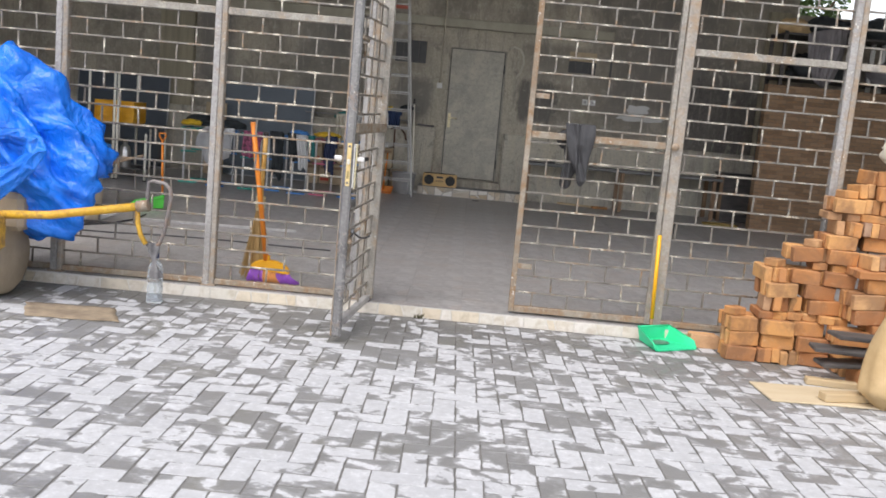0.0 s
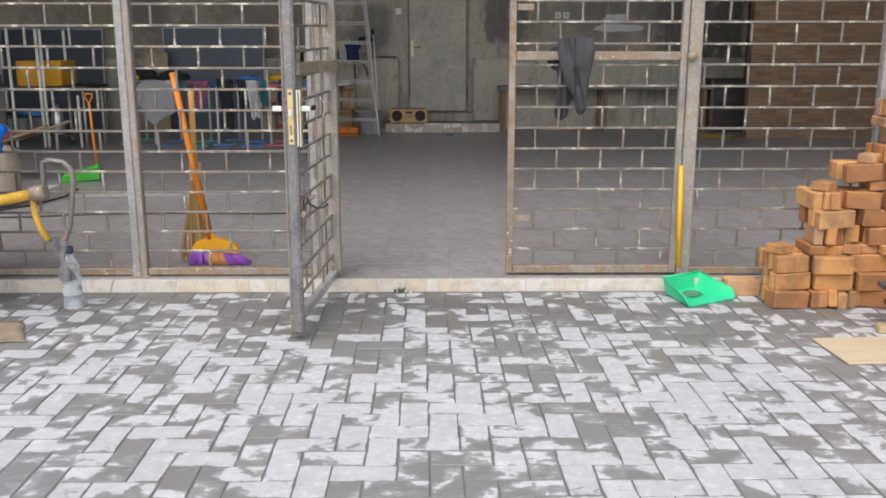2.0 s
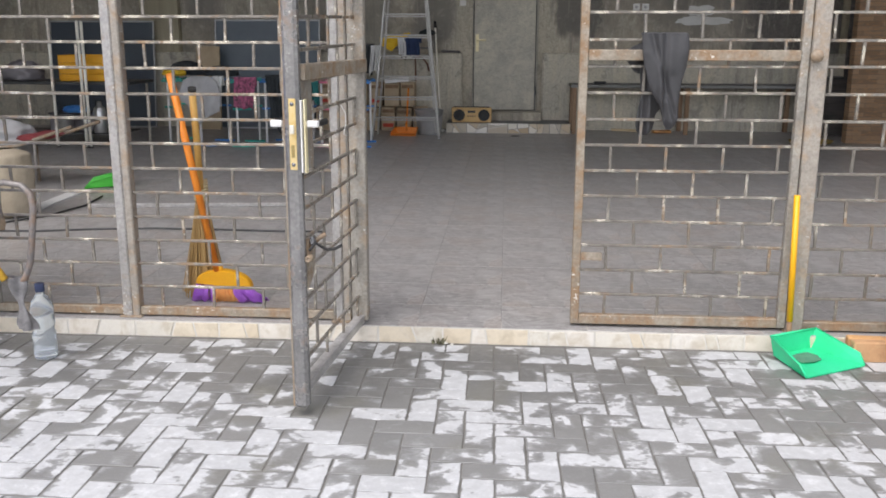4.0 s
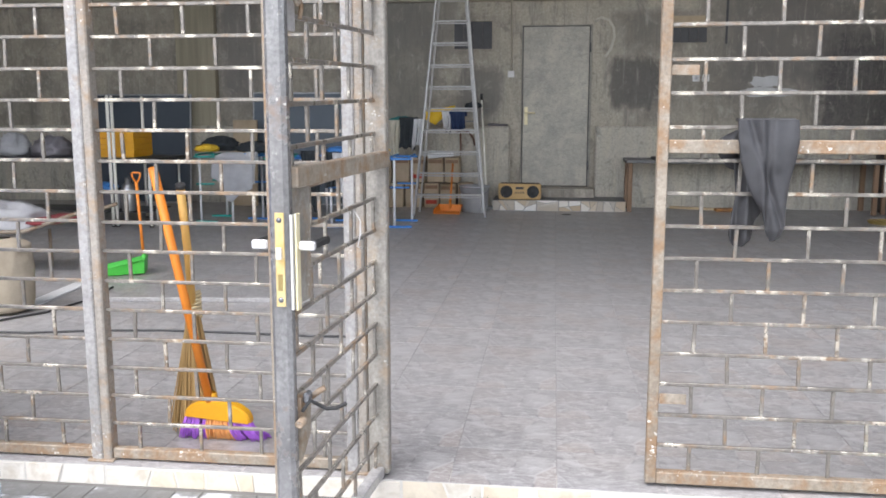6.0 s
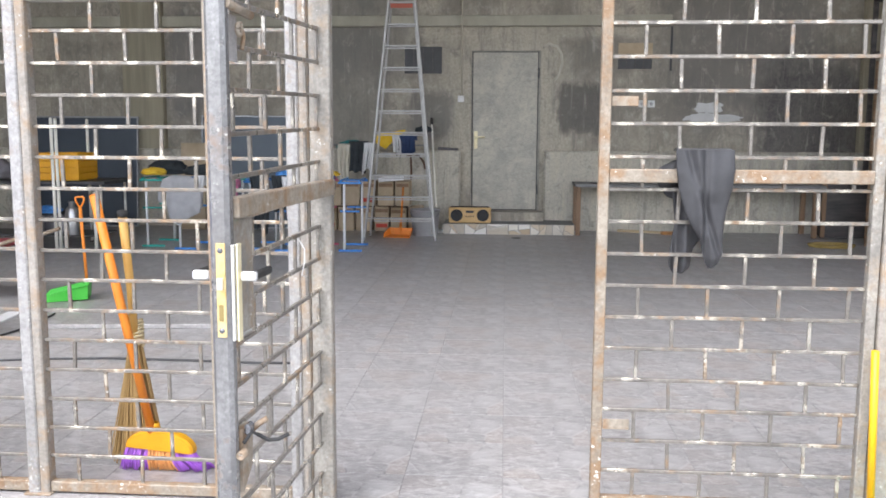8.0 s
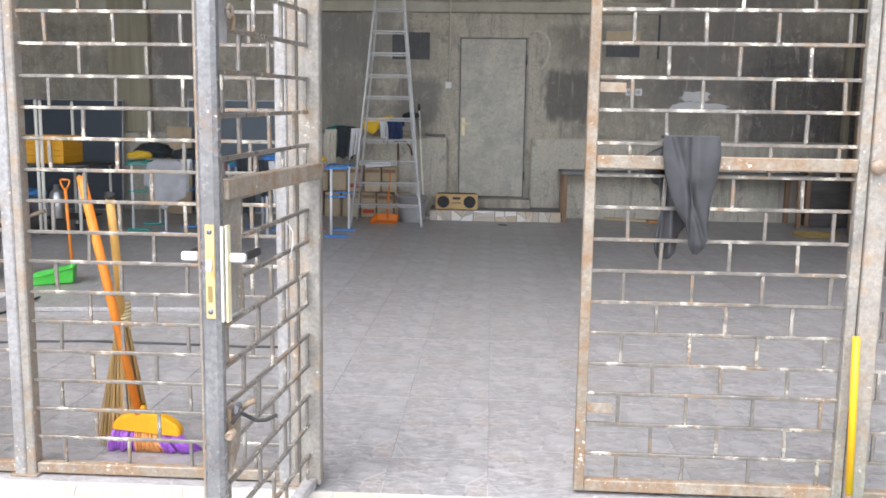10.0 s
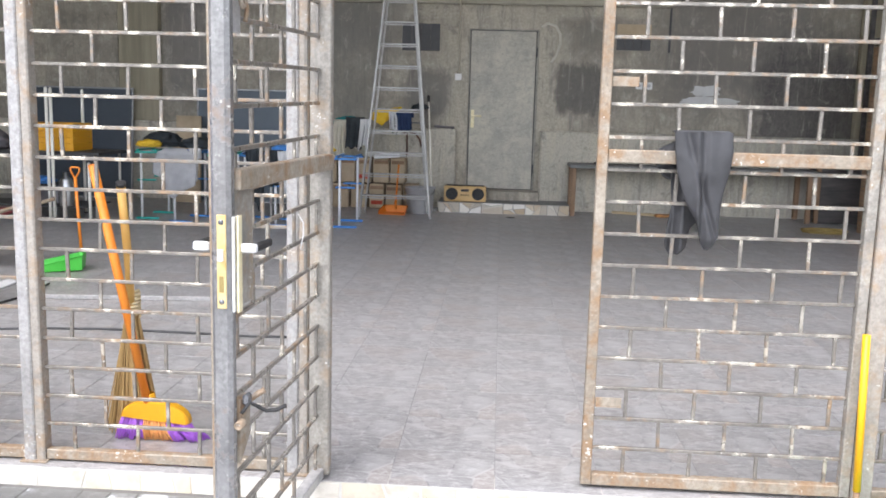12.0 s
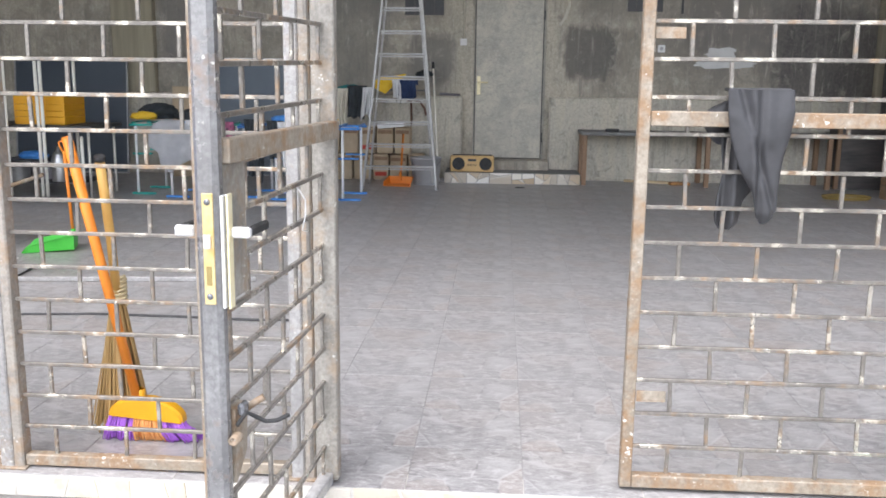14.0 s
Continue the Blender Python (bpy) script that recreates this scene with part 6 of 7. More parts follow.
def build_left_corner():
    t = thing("table", "long dark table with thin steel legs", "table", pose(-5.2, 12.46, FLOOR_Z))
    part("tabletop", Mesh().box((-1.35, -0.36, 0.70), (1.27, 0.36, 0.735), 0.004), M_DARKTOP, t)
    for x in (-1.28, 1.2):
        for y in (-0.3, 0.3):
            part("leg", Mesh().tube([(x, y, 0), (x, y, 0.699)], 0.014), M_CHROME, t)
    part("lower_shelf", Mesh().box((-1.2, -0.28, 0.14), (1.1, 0.28, 0.155), 0.003), M_DARKTOP, t)
    build_crate(-4.513, 12.42, FLOOR_Z + 0.736, "yellow slatted plastic crate on the dark table")
    for x, y, h in ((-4.79, 12.06, 1.40), (-4.447, 12.04, 1.385), (-4.399, 12.04, 1.38), (-4.45, 12.855, 1.38), (-4.02, 12.05, 0.62)):
        p = thing("chrome_pole", "slim chrome clothes-rail pole standing on the floor", "pole", pose(x, y, FLOOR_Z), group="chrome poles")
        part("tube", Mesh().tube([(0, 0, 0.01), (0, 0, h)], 0.017, 16), M_POLE, p)
        part("foot", Mesh().lathe([(0.0, 0.0), (0.022, 0.0), (0.022, 0.012), (0.012, 0.02)], 14), M_RUBBER, p)
        part("knob", Mesh().lathe([(0.012, h - 0.005), (0.015, h), (0.012, h + 0.012), (0.0, h + 0.015)], 12), M_CHROME, p)
    c = thing("steel_canister", "stainless steel canister on the table's lower shelf", "canister", pose(-4.355, 12.22, FLOOR_Z + 0.156))
    part("body", Mesh().lathe([(0.0, 0.0), (0.07, 0.0), (0.074, 0.01), (0.074, 0.235), (0.062, 0.26)], 24), M_STAINLESS, c)
    part("lid", Mesh().lathe([(0.064, 0.259), (0.064, 0.275), (0.04, 0.30), (0.03, 0.31), (0.03, 0.355), (0.0, 0.358)], 20), M_STAINLESS, c)
    c = thing("steel_pot", "stainless steel pot on the table's lower shelf", "pot", pose(-4.78, 12.22, FLOOR_Z + 0.156))
    part("body", Mesh().lathe([(0.0, 0.0), (0.09, 0.0), (0.10, 0.02), (0.10, 0.185), (0.105, 0.19), (0.098, 0.195), (0.09, 0.02), (0.0, 0.01)], 26), M_STAINLESS, c)
    lump("blue_bag", "blue plastic bag on the table's lower shelf", "bag", M_BLUEP, (-4.74, 12.45, FLOOR_Z + 0.366), (0.15, 0.08, 0.05), 12)
    bx = thing("storage_box", "dark grey plastic storage box on the table's lower shelf", "box", pose(-4.78, 12.52, FLOOR_Z + 0.156))
    part("body", Mesh().box((-0.26, -0.14, 0.0), (0.26, 0.14, 0.19), 0.012), M_SHEETING, bx)
    part("lid", Mesh().box((-0.27, -0.15, 0.1905), (0.27, 0.15, 0.209), 0.005), M_DARKTOP, bx)
    lump("parcel", "grey plastic bundle on the dark table", "parcel", M_SHEETING, (-5.3, 12.4, FLOOR_Z + 0.735), (0.22, 0.18, 0.14), 16)
    lump("parcel", "pale bundle on the dark table", "parcel", M_GREYCLOTH, (-5.75, 12.4, FLOOR_Z + 0.735), (0.16, 0.16, 0.16), 19)

    def barrel(u, v):
        a = 2 * math.pi * u
        r = 0.165 * (0.94 + 0.10 * math.sin(math.pi * v)) * (1 + 0.03 * noise.noise((2 * math.cos(a), 2 * math.sin(a), 4 * v)))
        if v < 0.06:
            r *= 0.55 + 0.45 * v / 0.06
        if v > 0.93:
            r *= 0.35 + 0.65 * (1 - v) / 0.07
        r *= 1 + 0.05 * ridged((1.5 * math.cos(a), 1.5 * math.sin(a), 2.0 * v), 2.2)
        return (-3.155 + r * math.cos(a), 8.12 + r * math.sin(a), FLOOR_Z + 0.47 * v)

    solid("sack", Mesh().sheet(barrel, 48, 36, 0.0, closed=True), M_PALESACK, "full tan sack standing on the tiled floor", "sack")
    # wheelbarrow-like frame of tubes beside the sack
    w = thing("trolley", "rusty tube trolley loaded with grey sheeting", "trolley", pose(-3.95, 9.4, FLOOR_Z))
    for s in (-0.25, 0.25):
        part("rail", Mesh().tube([(-0.7, s, 0.30), (0.3, s, 0.36), (0.78, s, 0.52)], 0.015), M_RUSTY, w)
    for x in (-0.55, 0.2):
        for s in (-0.25, 0.25):
            part("leg", Mesh().tube([(x, s, 0.0), (x, s, 0.31)], 0.013), M_RUSTY, w)
    part("bed", Mesh().box((-0.65, -0.24, 0.335), (0.12, 0.24, 0.35), 0.003), M_SHEETING, w)
    lump("sheeting_heap", "heap of grey sheeting on the trolley", "sheeting", M_SHEETING, (-4.35, 9.45, FLOOR_Z + 0.352), (0.24, 0.2, 0.10), 22)
    lump("sheet", "crumpled pale grey sheet thrown over the trolley", "sheet", M_GREYCLOTH, (-3.92, 9.35, FLOOR_Z + 0.352), (0.30, 0.2, 0.13), 25)
    lump("red_cloth", "red cloth lying on the trolley rails", "cloth", M_MAROON, (-3.56, 9.40, FLOOR_Z + 0.405), (0.13, 0.26, 0.03), 14)


build_left_corner()
build_dustpan("dustpan", "leaf green plastic dustpan with an orange stick handle", pose(-3.05, 9.455, FLOOR_Z + 0.001, 0, 0, 288), M_GREEN2, M_ORANGE, 0.677, (-0.02, -0.015), 0.25, 0.34, 0.12)
build_dustpan("dustpan", "orange plastic dustpan with an orange stick handle", pose(-1.02, 13.72, FLOOR_Z + 0.001, 0, 0, -8), M_ORANGE, M_ORANGE, 0.56, (0.02, 0.10), 0.32, 0.2, gripped=False)


def build_floor_clutter():
    t = thing("aluminium_tube", "long aluminium tube lying on the tiles", "tube", pose(0, 0, 0))
    part("tube", Mesh().bar((-2.75, 8.47, FLOOR_Z + 0.016), (-1.32, 8.64, FLOOR_Z + 0.016), 0.03, 0.03, 0.004), M_PALESTEEL, t)
    # thin white strip laid in place of a bright white patch on the floor
    solid("white_strip", Mesh().bar((-3.10, 8.25, FLOOR_Z + 0.008), (-3.15, 9.10, FLOOR_Z + 0.008), 0.11, 0.012, 0.002), M_BRIGHTWHITE, "thin white strip standing in for a bright patch on the tiles", "trunking")
    pts = [(-3.6, 7.62), (-3.1, 7.60), (-2.7, 7.62), (-2.3, 7.72), (-1.95, 7.765), (-1.5, 7.76), (-1.1, 7.74), (-0.86, 7.755)]
    solid("hose", Mesh().tube([(x, y, FLOOR_Z + 0.007) for x, y in pts], 0.0065, 8), M_CABLE, "dark hose lying across the tiles", "hose")
    pts = [(-2.85, 8.9, 0.01), (-2.80, 8.5, 0.01), (-2.88, 8.1, 0.01), (-3.05, 7.85, 0.01), (-3.4, 7.75, 0.01)]
    solid("cable", Mesh().tube([(x, y, FLOOR_Z + z) for x, y, z in pts], 0.007, 8), M_RUBBER, "black cable curling over the tiles", "cable")
    d = thing("floor_drain", "small dark floor drain", "drain", pose(0.40, 13.72, FLOOR_Z + 0.004), kind="structure")
    part("grate", Mesh().lathe([(0.0, 0.006), (0.05, 0.006), (0.06, 0.0)], 18), M_DARKTOP, d)


build_floor_clutter()


def build_cartons():
    rnd = random.Random(9)
    for row, z in ((0, FLOOR_Z), (1, FLOOR_Z + 0.325)):
        x = -2.30 + 0.05 * row
        i = 0
        while x < -0.95:
            w, h, d = rnd.uniform(0.19, 0.235), 0.32 - 0.015 * rnd.random(), 0.26
            c = thing("carton", "brown cardboard carton stacked by the wall", "box", pose(x + w / 2, 14.42 + rnd.uniform(-0.02, 0.02), z, 0, 0, rnd.uniform(-3, 3)), group="stacked cartons")
            part("box", Mesh().box((-w / 2 + 0.006, -d / 2, 0), (w / 2 - 0.006, d / 2, h), 0.012), M_CARD, c)
            part("flap", Mesh().box((-w / 2 + 0.02, -d / 2 - 0.003, h - 0.075), (w / 2 - 0.02, -d / 2 - 0.0005, h - 0.03), 0.001), M_LEGWOOD, c)
            if (i + row) % 3 == 1:
                part("print", Mesh().box((-w * 0.36, -d / 2 - 0.003, 0.05), (w * 0.36, -d / 2 - 0.0005, 0.10), 0.001), M_LOGO, c)
            x += w + 0.012
            i += 1
    b = thing("bucket", "grey plastic bucket beside the ladder", "bucket", pose(-0.72, 13.95, FLOOR_Z))
    part("body", Mesh().lathe([(0.0, 0.0), (0.15, 0.0), (0.155, 0.01), (0.18, 0.30), (0.19, 0.305), (0.19, 0.32), (0.175, 0.322), (0.15, 0.015), (0.0, 0.012)], 28), M_GREYBIN, b)
    part("handle", Mesh().tube([(0.18 * math.cos(a), -0.02 - 0.16 * math.sin(a), 0.30 - 0.10 * math.sin(a)) for a in (math.pi * k / 10 for k in range(11))], 0.005, 6), M_STEEL, b)
    # clothes line with clothes over the cartons
    l = thing("clothes_rail", "thin steel clothes rail on the wall", "rail", pose(0, 0, 0))
    part("rail", Mesh().tube([(-2.35, 14.30, 1.17), (-0.70, 14.30, 1.17)], 0.009), M_STEEL, l)
    for x in (-2.2, -0.78):
        part("bracket", Mesh().tube([(x, 14.30, 1.17), (x, 14.66, 1.13)], 0.008), M_STEEL, l)
    for name, label, mat, x, z, w, h, seed in (("towel", "cream towel hung on the rail", M_CREAMCLOTH, -1.78, 1.165, 0.16, 0.42, 3), ("shirt", "dark teal shirt hung on the rail", M_DARKCLOTH, -1.60, 1.20, 0.24, 0.36, 7), ("towel", "white towel hung on the rail", M_WHITECLOTH, -1.475, 1.18, 0.13, 0.34, 8)):
        hang(name, label, name, mat, x, 14.28 - 0.012 * (seed % 3), z, w, h, seed)
    # a cord higher up, from the wall to the ladder's side
    c = thing("clothesline", "thin dark clothesline strung along the wall", "clothesline", pose(0, 0, 0))
    part("cord", Mesh().tube([(-1.50, 14.66, 1.335), (-1.19, 14.22, 1.305), (-0.90, 14.20, 1.285), (-0.60, 14.66, 1.33)], 0.0025, 6), M_SHEETING, c)

    def corner(u, v):
        # a yellow cloth hung by its long edge, its point to the lower middle
        x = -1.395 + 0.40 * u
        fall = (0.05 + 0.15 * (1 - abs(2 * u - 0.75))) * v
        return (x, 14.205 + 0.012 * math.sin(11 * u + 3 * v), 1.30 + 0.065 * u - fall)

    solid("cloth", Mesh().sheet(corner, 24, 12, 0.006), M_YCLOTH, "yellow cloth hung over the cord", "cloth")
    hang("towel", "white cloth hung over the cord", "towel", M_WHITECLOTH, -1.10, 14.19, 1.285, 0.13, 0.19, 13)
    hang("shirt", "navy shirt hung over the cord", "shirt", M_NAVYSHIRT, -0.945, 14.18, 1.285, 0.20, 0.20, 17)
    lump("cap", "small black and white cap lying over the cord", "cap", M_DARKCLOTH, (-0.80, 14.58, 1.34), (0.10, 0.06, 0.045), 27)
    h = thing("hand_tool", "dark hand tool hanging from a cord", "tool", pose(-1.075, 14.17, 1.10))
    part("string", Mesh().tube([(0, 0, 0.19), (0.005, 0, 0.02)], 0.004, 6), M_RUBBER, h)
    part("jaw", Mesh().tube([(-0.022, 0, -0.07), (-0.03, 0, -0.03), (0.0, 0, 0.02), (0.03, 0, -0.03), (0.022, 0, -0.085)], 0.008, 8), M_RUBBER, h)
    k = thing("hanging_hose", "brown rubber hose hung in a bow on the wall", "hose", pose(0, 0, 0))
    part("hose", Mesh().tube([(-1.03, 14.66, 1.02), (-0.96, 14.62, 1.05), (-0.86, 14.61, 1.03), (-0.80, 14.61, 0.95), (-0.78, 14.63, 0.86)], 0.012, 8), M_HOSEBROWN, k)
    part("drop", Mesh().tube([(-0.97, 14.62, 1.045), (-0.965, 14.62, 0.86), (-0.97, 14.63, 0.72)], 0.011, 8), M_HOSEBROWN, k)
    lump("folded_cloth", "teal cloth folded on the wall ledge", "cloth", M_TEALCLOTH, (-1.74, 14.70, 1.103), (0.20, 0.06, 0.075), 5)
    m = thing("mop", "mop with a chrome pole leaning on the wall", "mop", pose(-0.62, 14.25, FLOOR_Z))
    part("pole", Mesh().tube([(0.03, 0.0, 0.03), (-0.075, 0.36, 1.36)], 0.012), M_POLE, m)
    part("grip", Mesh().tube([(-0.075, 0.36, 1.36), (-0.082, 0.385, 1.44)], 0.018), M_RUBBER, m)
    part("head", Mesh().box((-0.04, -0.04, 0), (0.10, 0.04, 0.035), 0.01), M_WHITE, m)
    solid("paper_box", Mesh().box((-0.16, -0.04, 0), (0.16, 0.04, 0.06), 0.004), M_WHITE, "white long box on the stacked cartons", "box", pose(-1.18, 14.27, FLOOR_Z + 0.646, 0, -5, 3))


build_cartons()


def build_wall_fittings():
    s = thing("light_switch", "white light switch under a grey conduit", "switch", pose(-0.331, BACK_Y - 0.006, 1.768))
    part("plate", Mesh().box((-0.042, -0.012, -0.042), (0.042, 0.0, 0.042), 0.004), M_WHITE, s)
    part("rocker", Mesh().box((-0.018, -0.017, -0.026), (0.018, -0.0125, 0.026), 0.002), M_WHITE, s)
    c = thing("conduit", "thin grey conduit running up the wall", "pipe", pose(0, 0, 0))
    part("pipe", Mesh().tube([(-0.322, BACK_Y - 0.012, 1.812), (-0.325, BACK_Y - 0.012, 2.66), (-0.322, BACK_Y - 0.082, 2.68), (-0.322, BACK_Y - 0.082, 2.83), (-0.32, BACK_Y - 0.012, 2.85), (-0.318, BACK_Y - 0.012, 3.3)], 0.011), M_CREAMPIPE, c)
    for x in (2.0, 2.12):
        k = thing("socket", "white plastic socket on the concrete wall", "socket", pose(x, BACK_Y - 0.001, 1.71), group="wall sockets")
        part("plate", Mesh().box((-0.045, -0.014, -0.045), (0.045, 0.0, 0.045), 0.006), M_WHITE, k)
        part("inset", Mesh().lathe([(0.022, 0.0), (0.022, 0.003), (0.0, 0.001)], 16, pose(0, -0.0145, 0, 90)), M_GREYCLOTH, k)
    arc = [(0.72, 2.42), (0.80, 2.47), (0.90, 2.44), (0.96, 2.34), (0.97, 2.22), (0.93, 2.08), (0.86, 1.98)]
    solid("trim_plaster_trace", Mesh().tube([(x, BACK_Y + 0.017, z) for x, z in arc], 0.025, 10), M_PATCHGREY, "pale plaster over a buried pipe", "plaster", kind="structure")
    w = thing("water_pipe", "short pipe stub lying on the wall ledge", "pipe", pose(0, 0, 0))
    part("pipe", Mesh().tube([(-0.62, BACK_Y - 0.09, 1.125), (-0.36, BACK_Y - 0.09, 1.115)], 0.016), M_SHEETING, w)


build_wall_fittings()


def build_bench():
    b = thing("workbench", "long grey bench on timber legs along the wall", "bench", pose(1.14, 14.10, FLOOR_Z))
    part("top", Mesh().box((-0.02, 0.0, 0.60), (3.0, 0.545, 0.64), 0.005), M_GREYTOP, b)
    for x in (0.0, 1.45, 2.86):
        part("leg", Mesh().box((x, 0.004, 0), (x + 0.055, 0.06, 0.599), 0.004), M_LEGWOOD, b)
        part("leg", Mesh().box((x, 0.47, 0), (x + 0.055, 0.53, 0.599), 0.004), M_LEGWOOD, b)
    solid("tape_case", Mesh().box((-0.08, -0.03, 0), (0.08, 0.03, 0.035), 0.01), M_RUBBER, "black tool case on the grey bench", "case", pose(1.50, 14.25, FLOOR_Z + 0.641, 0, 0, 5))
    solid("clay_tile", Mesh().box((-0.12, -0.05, 0), (0.12, 0.05, 0.035), 0.005), M_CLAY, "broken clay tile on the floor", "tile", pose(2.35, 14.35, FLOOR_Z, 0, 0, 8))
    solid("timber_offcut", Mesh().box((-0.3, -0.03, 0), (0.3, 0.03, 0.03), 0.004), M_WOOD, "timber offcut on the floor by the wall", "timber", pose(2.0, 14.5, FLOOR_Z, 0, 0, -18))
    d = thing("cabinet", "dark wooden cabinet against the wall", "cabinet", pose(4.18, 14.2, FLOOR_Z))
    part("body", Mesh().box((0.0, 0.0, 0.0), (0.5, 0.44, 0.72), 0.008), M_DARKWOOD, d)
    part("edge_strip", Mesh().box((-0.05, -0.01, 0.0), (-0.001, 0.03, 0.72), 0.004), M_LEGWOOD, d)
    part("top", Mesh().box((-0.03, -0.03, 0.7205), (0.53, 0.445, 0.745), 0.004), M_DARKTOP, d)
    m = Mesh()
    for k in range(2):
        m.tube([(0.24 * math.cos(a) * (1 + 0.06 * k), 0.16 * math.sin(a) * (1 + 0.06 * k), 0.012 + 0.018 * k) for a in (2 * math.pi * i / 24 for i in range(25))], 0.010, 6, False)
    solid("hose_coil", m, M_MUSTARD, "coiled yellow hose on the floor", "hose", pose(3.95, 13.3, FLOOR_Z))


build_bench()


def build_partition():
    solid("wall_brick_partition", Mesh().box((4.36, 13.3, FLOOR_Z - 0.02), (X1 - 0.002, 13.45, 2.15), 0.004), M_VENEER, "partition wall of thin brown bricks", "wall", kind="structure")
    for x in (6.02, 6.18):
        p = thing("pipe_pole", "pale plastic pipe standing behind the brick partition", "pipe", pose(x, 13.9, FLOOR_Z), group="plastic pipes")
        part("pipe", Mesh().tube([(0, 0, 0), (0, 0.05, 3.2)], 0.035, 12), M_WHITE, p)

    def sheet(u, v):
        # a slack sheet, hung from the shelf and gathered to a point below
        s, b = 2 * u - 1, math.sin(math.pi * min(1.0, 0.12 + 0.88 * v)) ** 0.6
        x = 5.20 + 0.02 * v + (0.25 * (1 - v) ** 0.35 + 0.05) * s * (0.85 + 0.15 * b)
        crease = 0.035 * ridged((3.0 * s + 0.8 * v, 1.3 * v, 2.0), 1.6)
        return (x, 13.57 - 0.10 * b * (1 - s * s) + crease, 3.0 - 0.82 * v + 0.07 * s * (1 - v) + 0.05 * s * s * v)

    solid("plastic_sheet", Mesh().sheet(sheet, 40, 30, 0.004), M_SHEETING, "grey plastic sheet hung from the rack behind the brick partition", "sheeting")
    r = thing("storage_rack", "dark storage rack behind the brick partition", "rack", pose(4.6, 13.6, FLOOR_Z))
    for x in (0.0, 2.6):
        for y in (0.0, 0.6):
            part("upright", Mesh().box((x, y, 0), (x + 0.05, y + 0.05, 2.87), 0.003), M_DARKWOOD, r)
    for z in (2.2, 2.82):
        part("shelf", Mesh().box((0.0, 0.0, z), (2.65, 0.65, z + 0.03), 0.003), M_DARKWOOD, r)
    lump("sack", "tan sack on top of the storage rack", "sack", M_SACK, (4.78, 13.85, FLOOR_Z + 2.851), (0.23, 0.2, 0.14), 30)
    lump("parcel", "dark bundle on top of the storage rack", "parcel", M_DARKCLOTH, (5.33, 13.95, FLOOR_Z + 2.851), (0.34, 0.24, 0.19), 41)
    lump("parcel", "long dark bundle on top of the storage rack", "parcel", M_DARKCLOTH, (6.15, 13.95, FLOOR_Z + 2.851), (0.48, 0.24, 0.21), 44)
    lump("parcel", "dark bundle on the storage rack", "parcel", M_DARKCLOTH, (5.2, 13.9, FLOOR_Z + 2.231), (0.4, 0.25, 0.25), 33)
    lump("parcel", "grey bundle on the storage rack", "parcel", M_SHEETING, (6.4, 13.9, FLOOR_Z + 2.231), (0.4, 0.25, 0.22), 35)


build_partition()


def build_tree():
    t = thing("tree", "leafy green tree behind the building", "tree", pose(6.6, 19.0, -0.06))
    part("trunk", Mesh().tube([(0, 0, 0), (0.05, 0, 1.5), (-0.05, 0.1, 3.2)], 0.16, 10, True, 0.07), M_BARK, t)
    rnd = random.Random(6)
    for i in range(6):
        a = i * 1.05
        part("limb", Mesh().tube([(0, 0.05, 2.4 + 0.1 * i), (0.5 * math.cos(a), 0.5 * math.sin(a), 3.3 + 0.1 * i), (1.1 * math.cos(a), 1.1 * math.sin(a), 3.9 + 0.15 * i)], 0.05, 6, True, 0.015), M_BARK, t)
    m = Mesh()
    for i in range(1600):
        a, b, q = rnd.uniform(0, 6.283), rnd.uniform(-0.7, 1.2), rnd.random() ** 0.4
        c = Vector((1.5 * q * math.cos(a) * math.cos(b), 1.3 * q * math.sin(a) * math.cos(b), 4.0 + 1.0 * q * math.sin(b)))
        if noise.noise(c * 1.4) < -0.12:
            continue
        e = Euler((rnd.uniform(-1, 1), rnd.uniform(-1, 1), rnd.uniform(0, 6.28))).to_matrix().to_4x4()
        e.translation = c
        m.add([(0, -0.11, 0), (0.045, 0, 0.012), (0, 0.12, 0), (-0.045, 0, 0.012)], [(0, 1, 2, 3)], False, e)
    part("crown", m.build("crown", M_LEAF, False), None, t)


build_tree()


# ---- sill, paving and floor pieces ----
def build_sill():
    s = thing("sill", "raised threshold faced with cream crazy-cut stone", "sill", kind="structure")
    part("core", Mesh().box((X0, 5.896, -0.05), (X1, 6.005, FLOOR_Z - 0.003)), M_MORTAR, s)
    rnd = random.Random(31)
    x = -3.6
    while x < 3.7:
        w = rnd.uniform(0.26, 0.42)
        crazy_stone(s, "stone", rnd, x, x + w, -0.004, FLOOR_Z - 0.006 + rnd.uniform(-0.004, 0.004), 5.8925, rnd.choice((1, 2, 2)), 0.004, 0.006, M_SILL)
        x += w


build_sill()


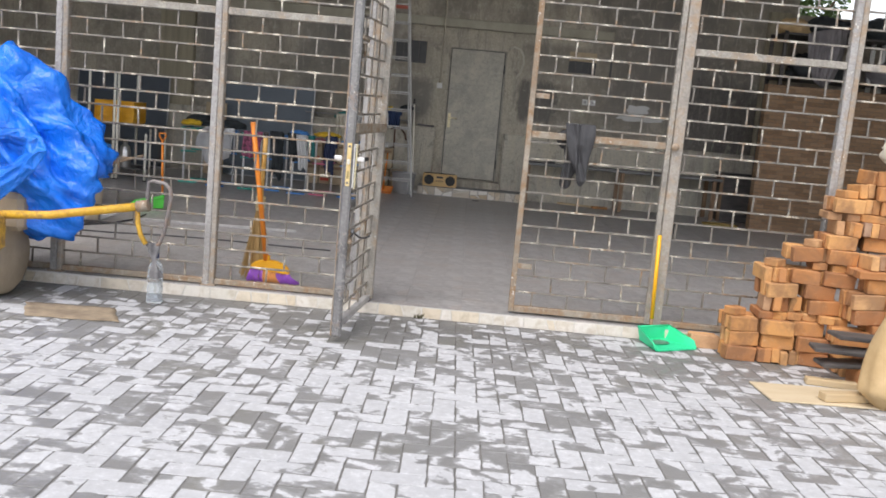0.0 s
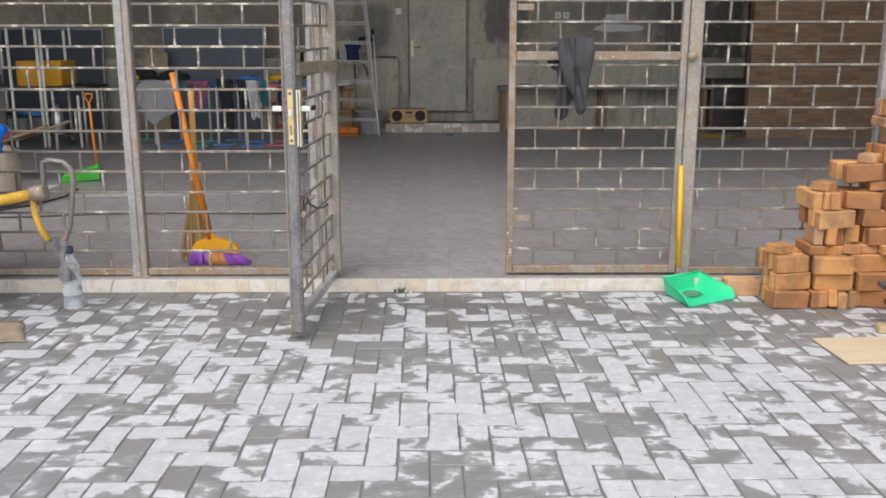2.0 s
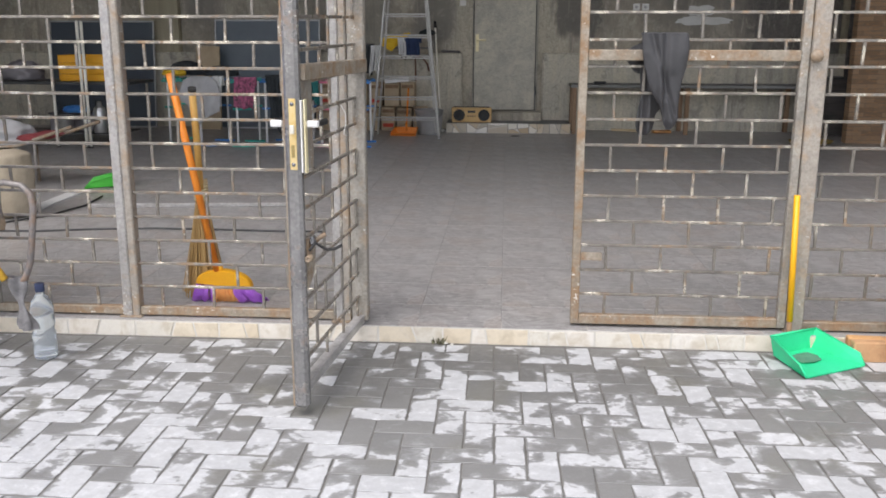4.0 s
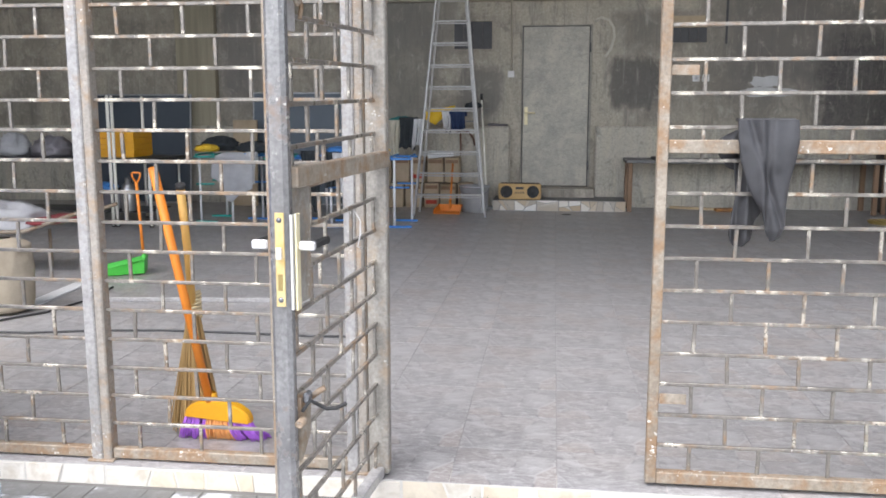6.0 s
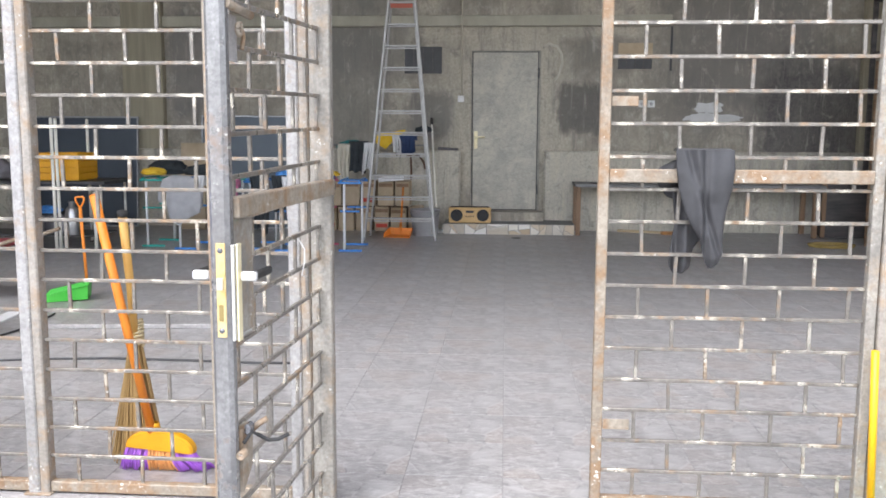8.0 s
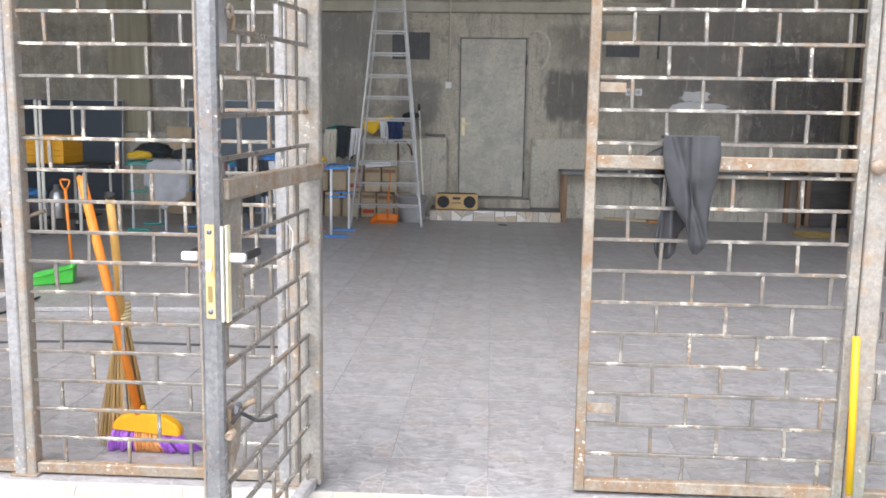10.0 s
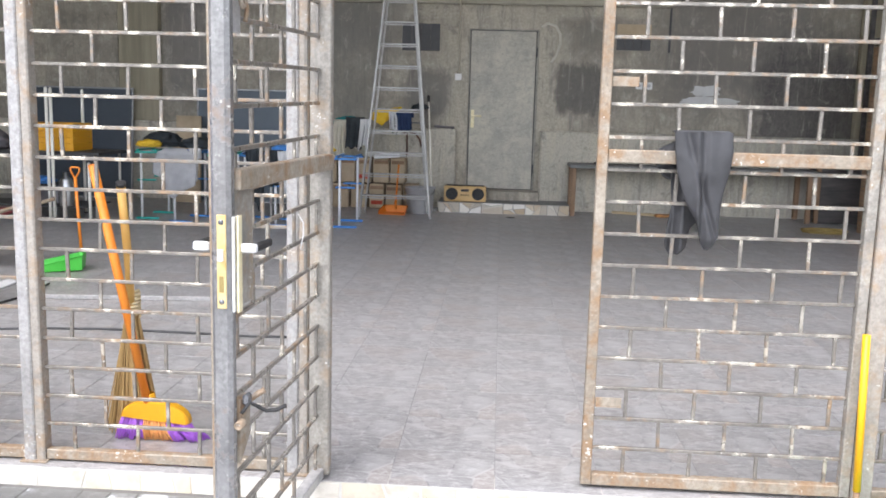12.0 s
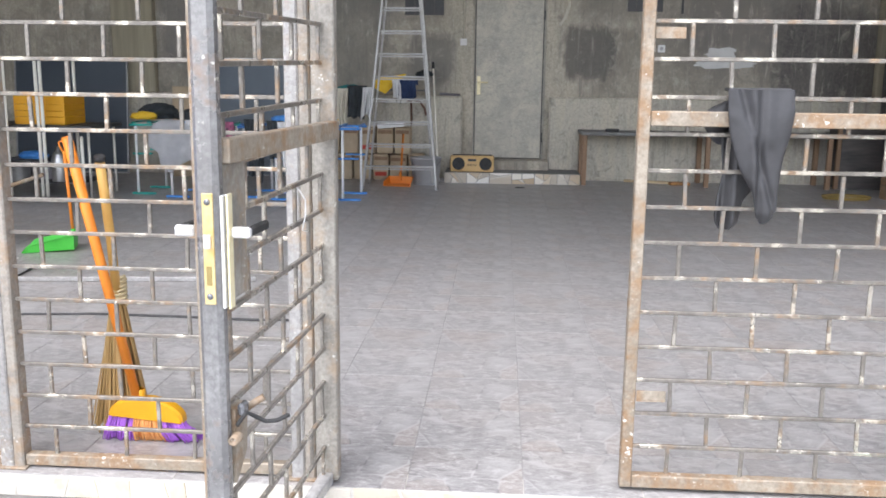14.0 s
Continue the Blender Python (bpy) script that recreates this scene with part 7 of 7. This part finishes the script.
def build_weed():
    rnd = random.Random(9)
    m = Mesh()
    for _ in range(26):
        e = pose(rnd.uniform(-0.03, 0.03), rnd.uniform(-0.008, 0.008), 0.0, rnd.uniform(-35, 35), rnd.uniform(-35, 35), rnd.uniform(0, 360))
        h = rnd.uniform(0.02, 0.045)
        m.add([(-0.002, 0, 0), (0.002, 0, 0), (0.003, 0.002, h * 0.6), (0.0, 0.005, h), (-0.003, 0.002, h * 0.6)], [(0, 1, 2, 3, 4)], False, e)
    solid("weed", m, M_WEED, "dry grey weed growing at the foot of the sill", "weed", pose(0.0, 5.882, -0.002))
    for x, y, r in ((0.035, 5.880, 0.009), (0.062, 5.868, 0.008), (-0.32, 5.883, 0.007), (0.42, 5.882, 0.006), (0.18, 5.884, 0.006)):
        prof = [(0.0, 0.0), (0.8 * r, 0.1 * r), (r, 0.5 * r), (0.7 * r, 0.95 * r), (0.0, 1.1 * r)]
        solid("pebble", Mesh().lathe(prof, 9), M_MORTAR, "small pale pebble at the foot of the sill", "pebble", pose(x, y, 0.0, 0, 0, 40 * x * 100), group="pebbles at the sill")


build_weed()


def build_pavement():
    pav = thing("pavement", "grey concrete pavers in herringbone, damp near the sill", "paving", kind="structure")
    rnd = random.Random(77)
    u = 0.1005
    g = 0.0024
    x_org, y_end = -0.061, 5.872
    flat = [Mesh().box((-u + g, -u / 2 + g, -0.06), (u - g, u / 2 - g, 0.0), 0.0015).build("paver", M_PAVER) for _ in range(1)]
    rest_v, rest_f = [], []
    count = 0
    src = flat[0]
    pv = [v.co.copy() for v in src.vertices]
    with_spots(src, pv)
    pf = [tuple(p.vertices) for p in src.polygons]
    for j in range(-1, 46):
        for i in range(-52, 56):
            k = (i - j) % 4
            if k == 3:
                cx, cy, rot = (i + 1) * u, (j + 0.5) * u, 0.0
            elif k == 2:
                cx, cy, rot = (i + 0.5) * u, (j + 1) * u, 90.0
            else:
                continue
            y = y_end - cy * 0.99
            x = x_org + cx + 0.0158 * cy
            dz = rnd.uniform(-0.001, 0.001)
            m = pose(x, y, dz, rnd.uniform(-0.4, 0.4), rnd.uniform(-0.4, 0.4), rot + rnd.uniform(-0.8, 0.8))
            if y + (u if rot else u / 2) > y_end + 0.012:
                if rot:
                    m = pose(x, y_end - u / 2, dz, 0, 0, 0) @ Matrix.Diagonal((0.5, 1, 1, 1))
                else:
                    continue
            if -1.40 < x < 1.62 and y > 3.93 and count < 300:
                ob = part("paver", src, None, pav)
                ob.matrix_basis = m
                count += 1
            else:
                n = len(rest_v)
                rest_v.extend(m @ p for p in pv)
                rest_f.extend([n + a for a in q] for q in pf)
    me = bpy.data.meshes.new("pavers_around")
    me.from_pydata(rest_v, [], rest_f)
    me.materials.append(M_PAVER_REST)
    with_spots(me, pv * (len(rest_v) // len(pv)))
    ob = new("pavers_around", me)
    ob.parent = pav
    tagged(ob, kind="stuff")


def build_floor():
    fl = thing("floor", "grey slate-pattern ceramic floor tiles", "floor", kind="structure")
    part("bed", Mesh().box((X0, 6.006, -0.05), (X1, BACK_Y - 0.003, FLOOR_Z - 0.003)), M_GROUT, fl)
    s, g = 0.368, 0.0013
    src = Mesh().box((-s / 2 + g, -s / 2 + g, -0.002), (s / 2 - g, s / 2 - g, 0.0), 0.001).build("tile", M_TILE)
    pv = [v.co.copy() for v in src.vertices]
    with_spots(src, pv)
    pf = [tuple(p.vertices) for p in src.polygons]
    rnd = random.Random(12)
    rest_v, rest_f = [], []
    count = 0
    for j in range(24):
        for i in range(-21, 20):
            x, y = 0.088 + i * s, 6.222 + (j - 0.5) * s
            if not (X0 + s / 2 < x < X1 - s / 2 and y + s / 2 < BACK_Y):
                continue
            m = pose(x, y, FLOOR_Z + rnd.uniform(-0.0006, 0.0004), 0, 0, 0)
            if j == 0:
                m = pose(x, (6.222 + 5.891) / 2, FLOOR_Z, 0, 0, 0) @ Matrix.Diagonal((1, 0.327 / s, 1, 1))
            if -1.9 < x < 2.5 and count < 300:
                ob = part("tile", src, None, fl)
                ob.matrix_basis = m
                count += 1
            else:
                n = len(rest_v)
                rest_v.extend(m @ p for p in pv)
                rest_f.extend([n + a for a in q] for q in pf)
    me = bpy.data.meshes.new("tiles_around")
    me.from_pydata(rest_v, [], rest_f)
    me.materials.append(M_TILE_REST)
    with_spots(me, pv * (len(rest_v) // len(pv)))
    ob = new("tiles_around", me)
    ob.parent = fl
    tagged(ob, kind="stuff")


build_pavement()
build_floor()
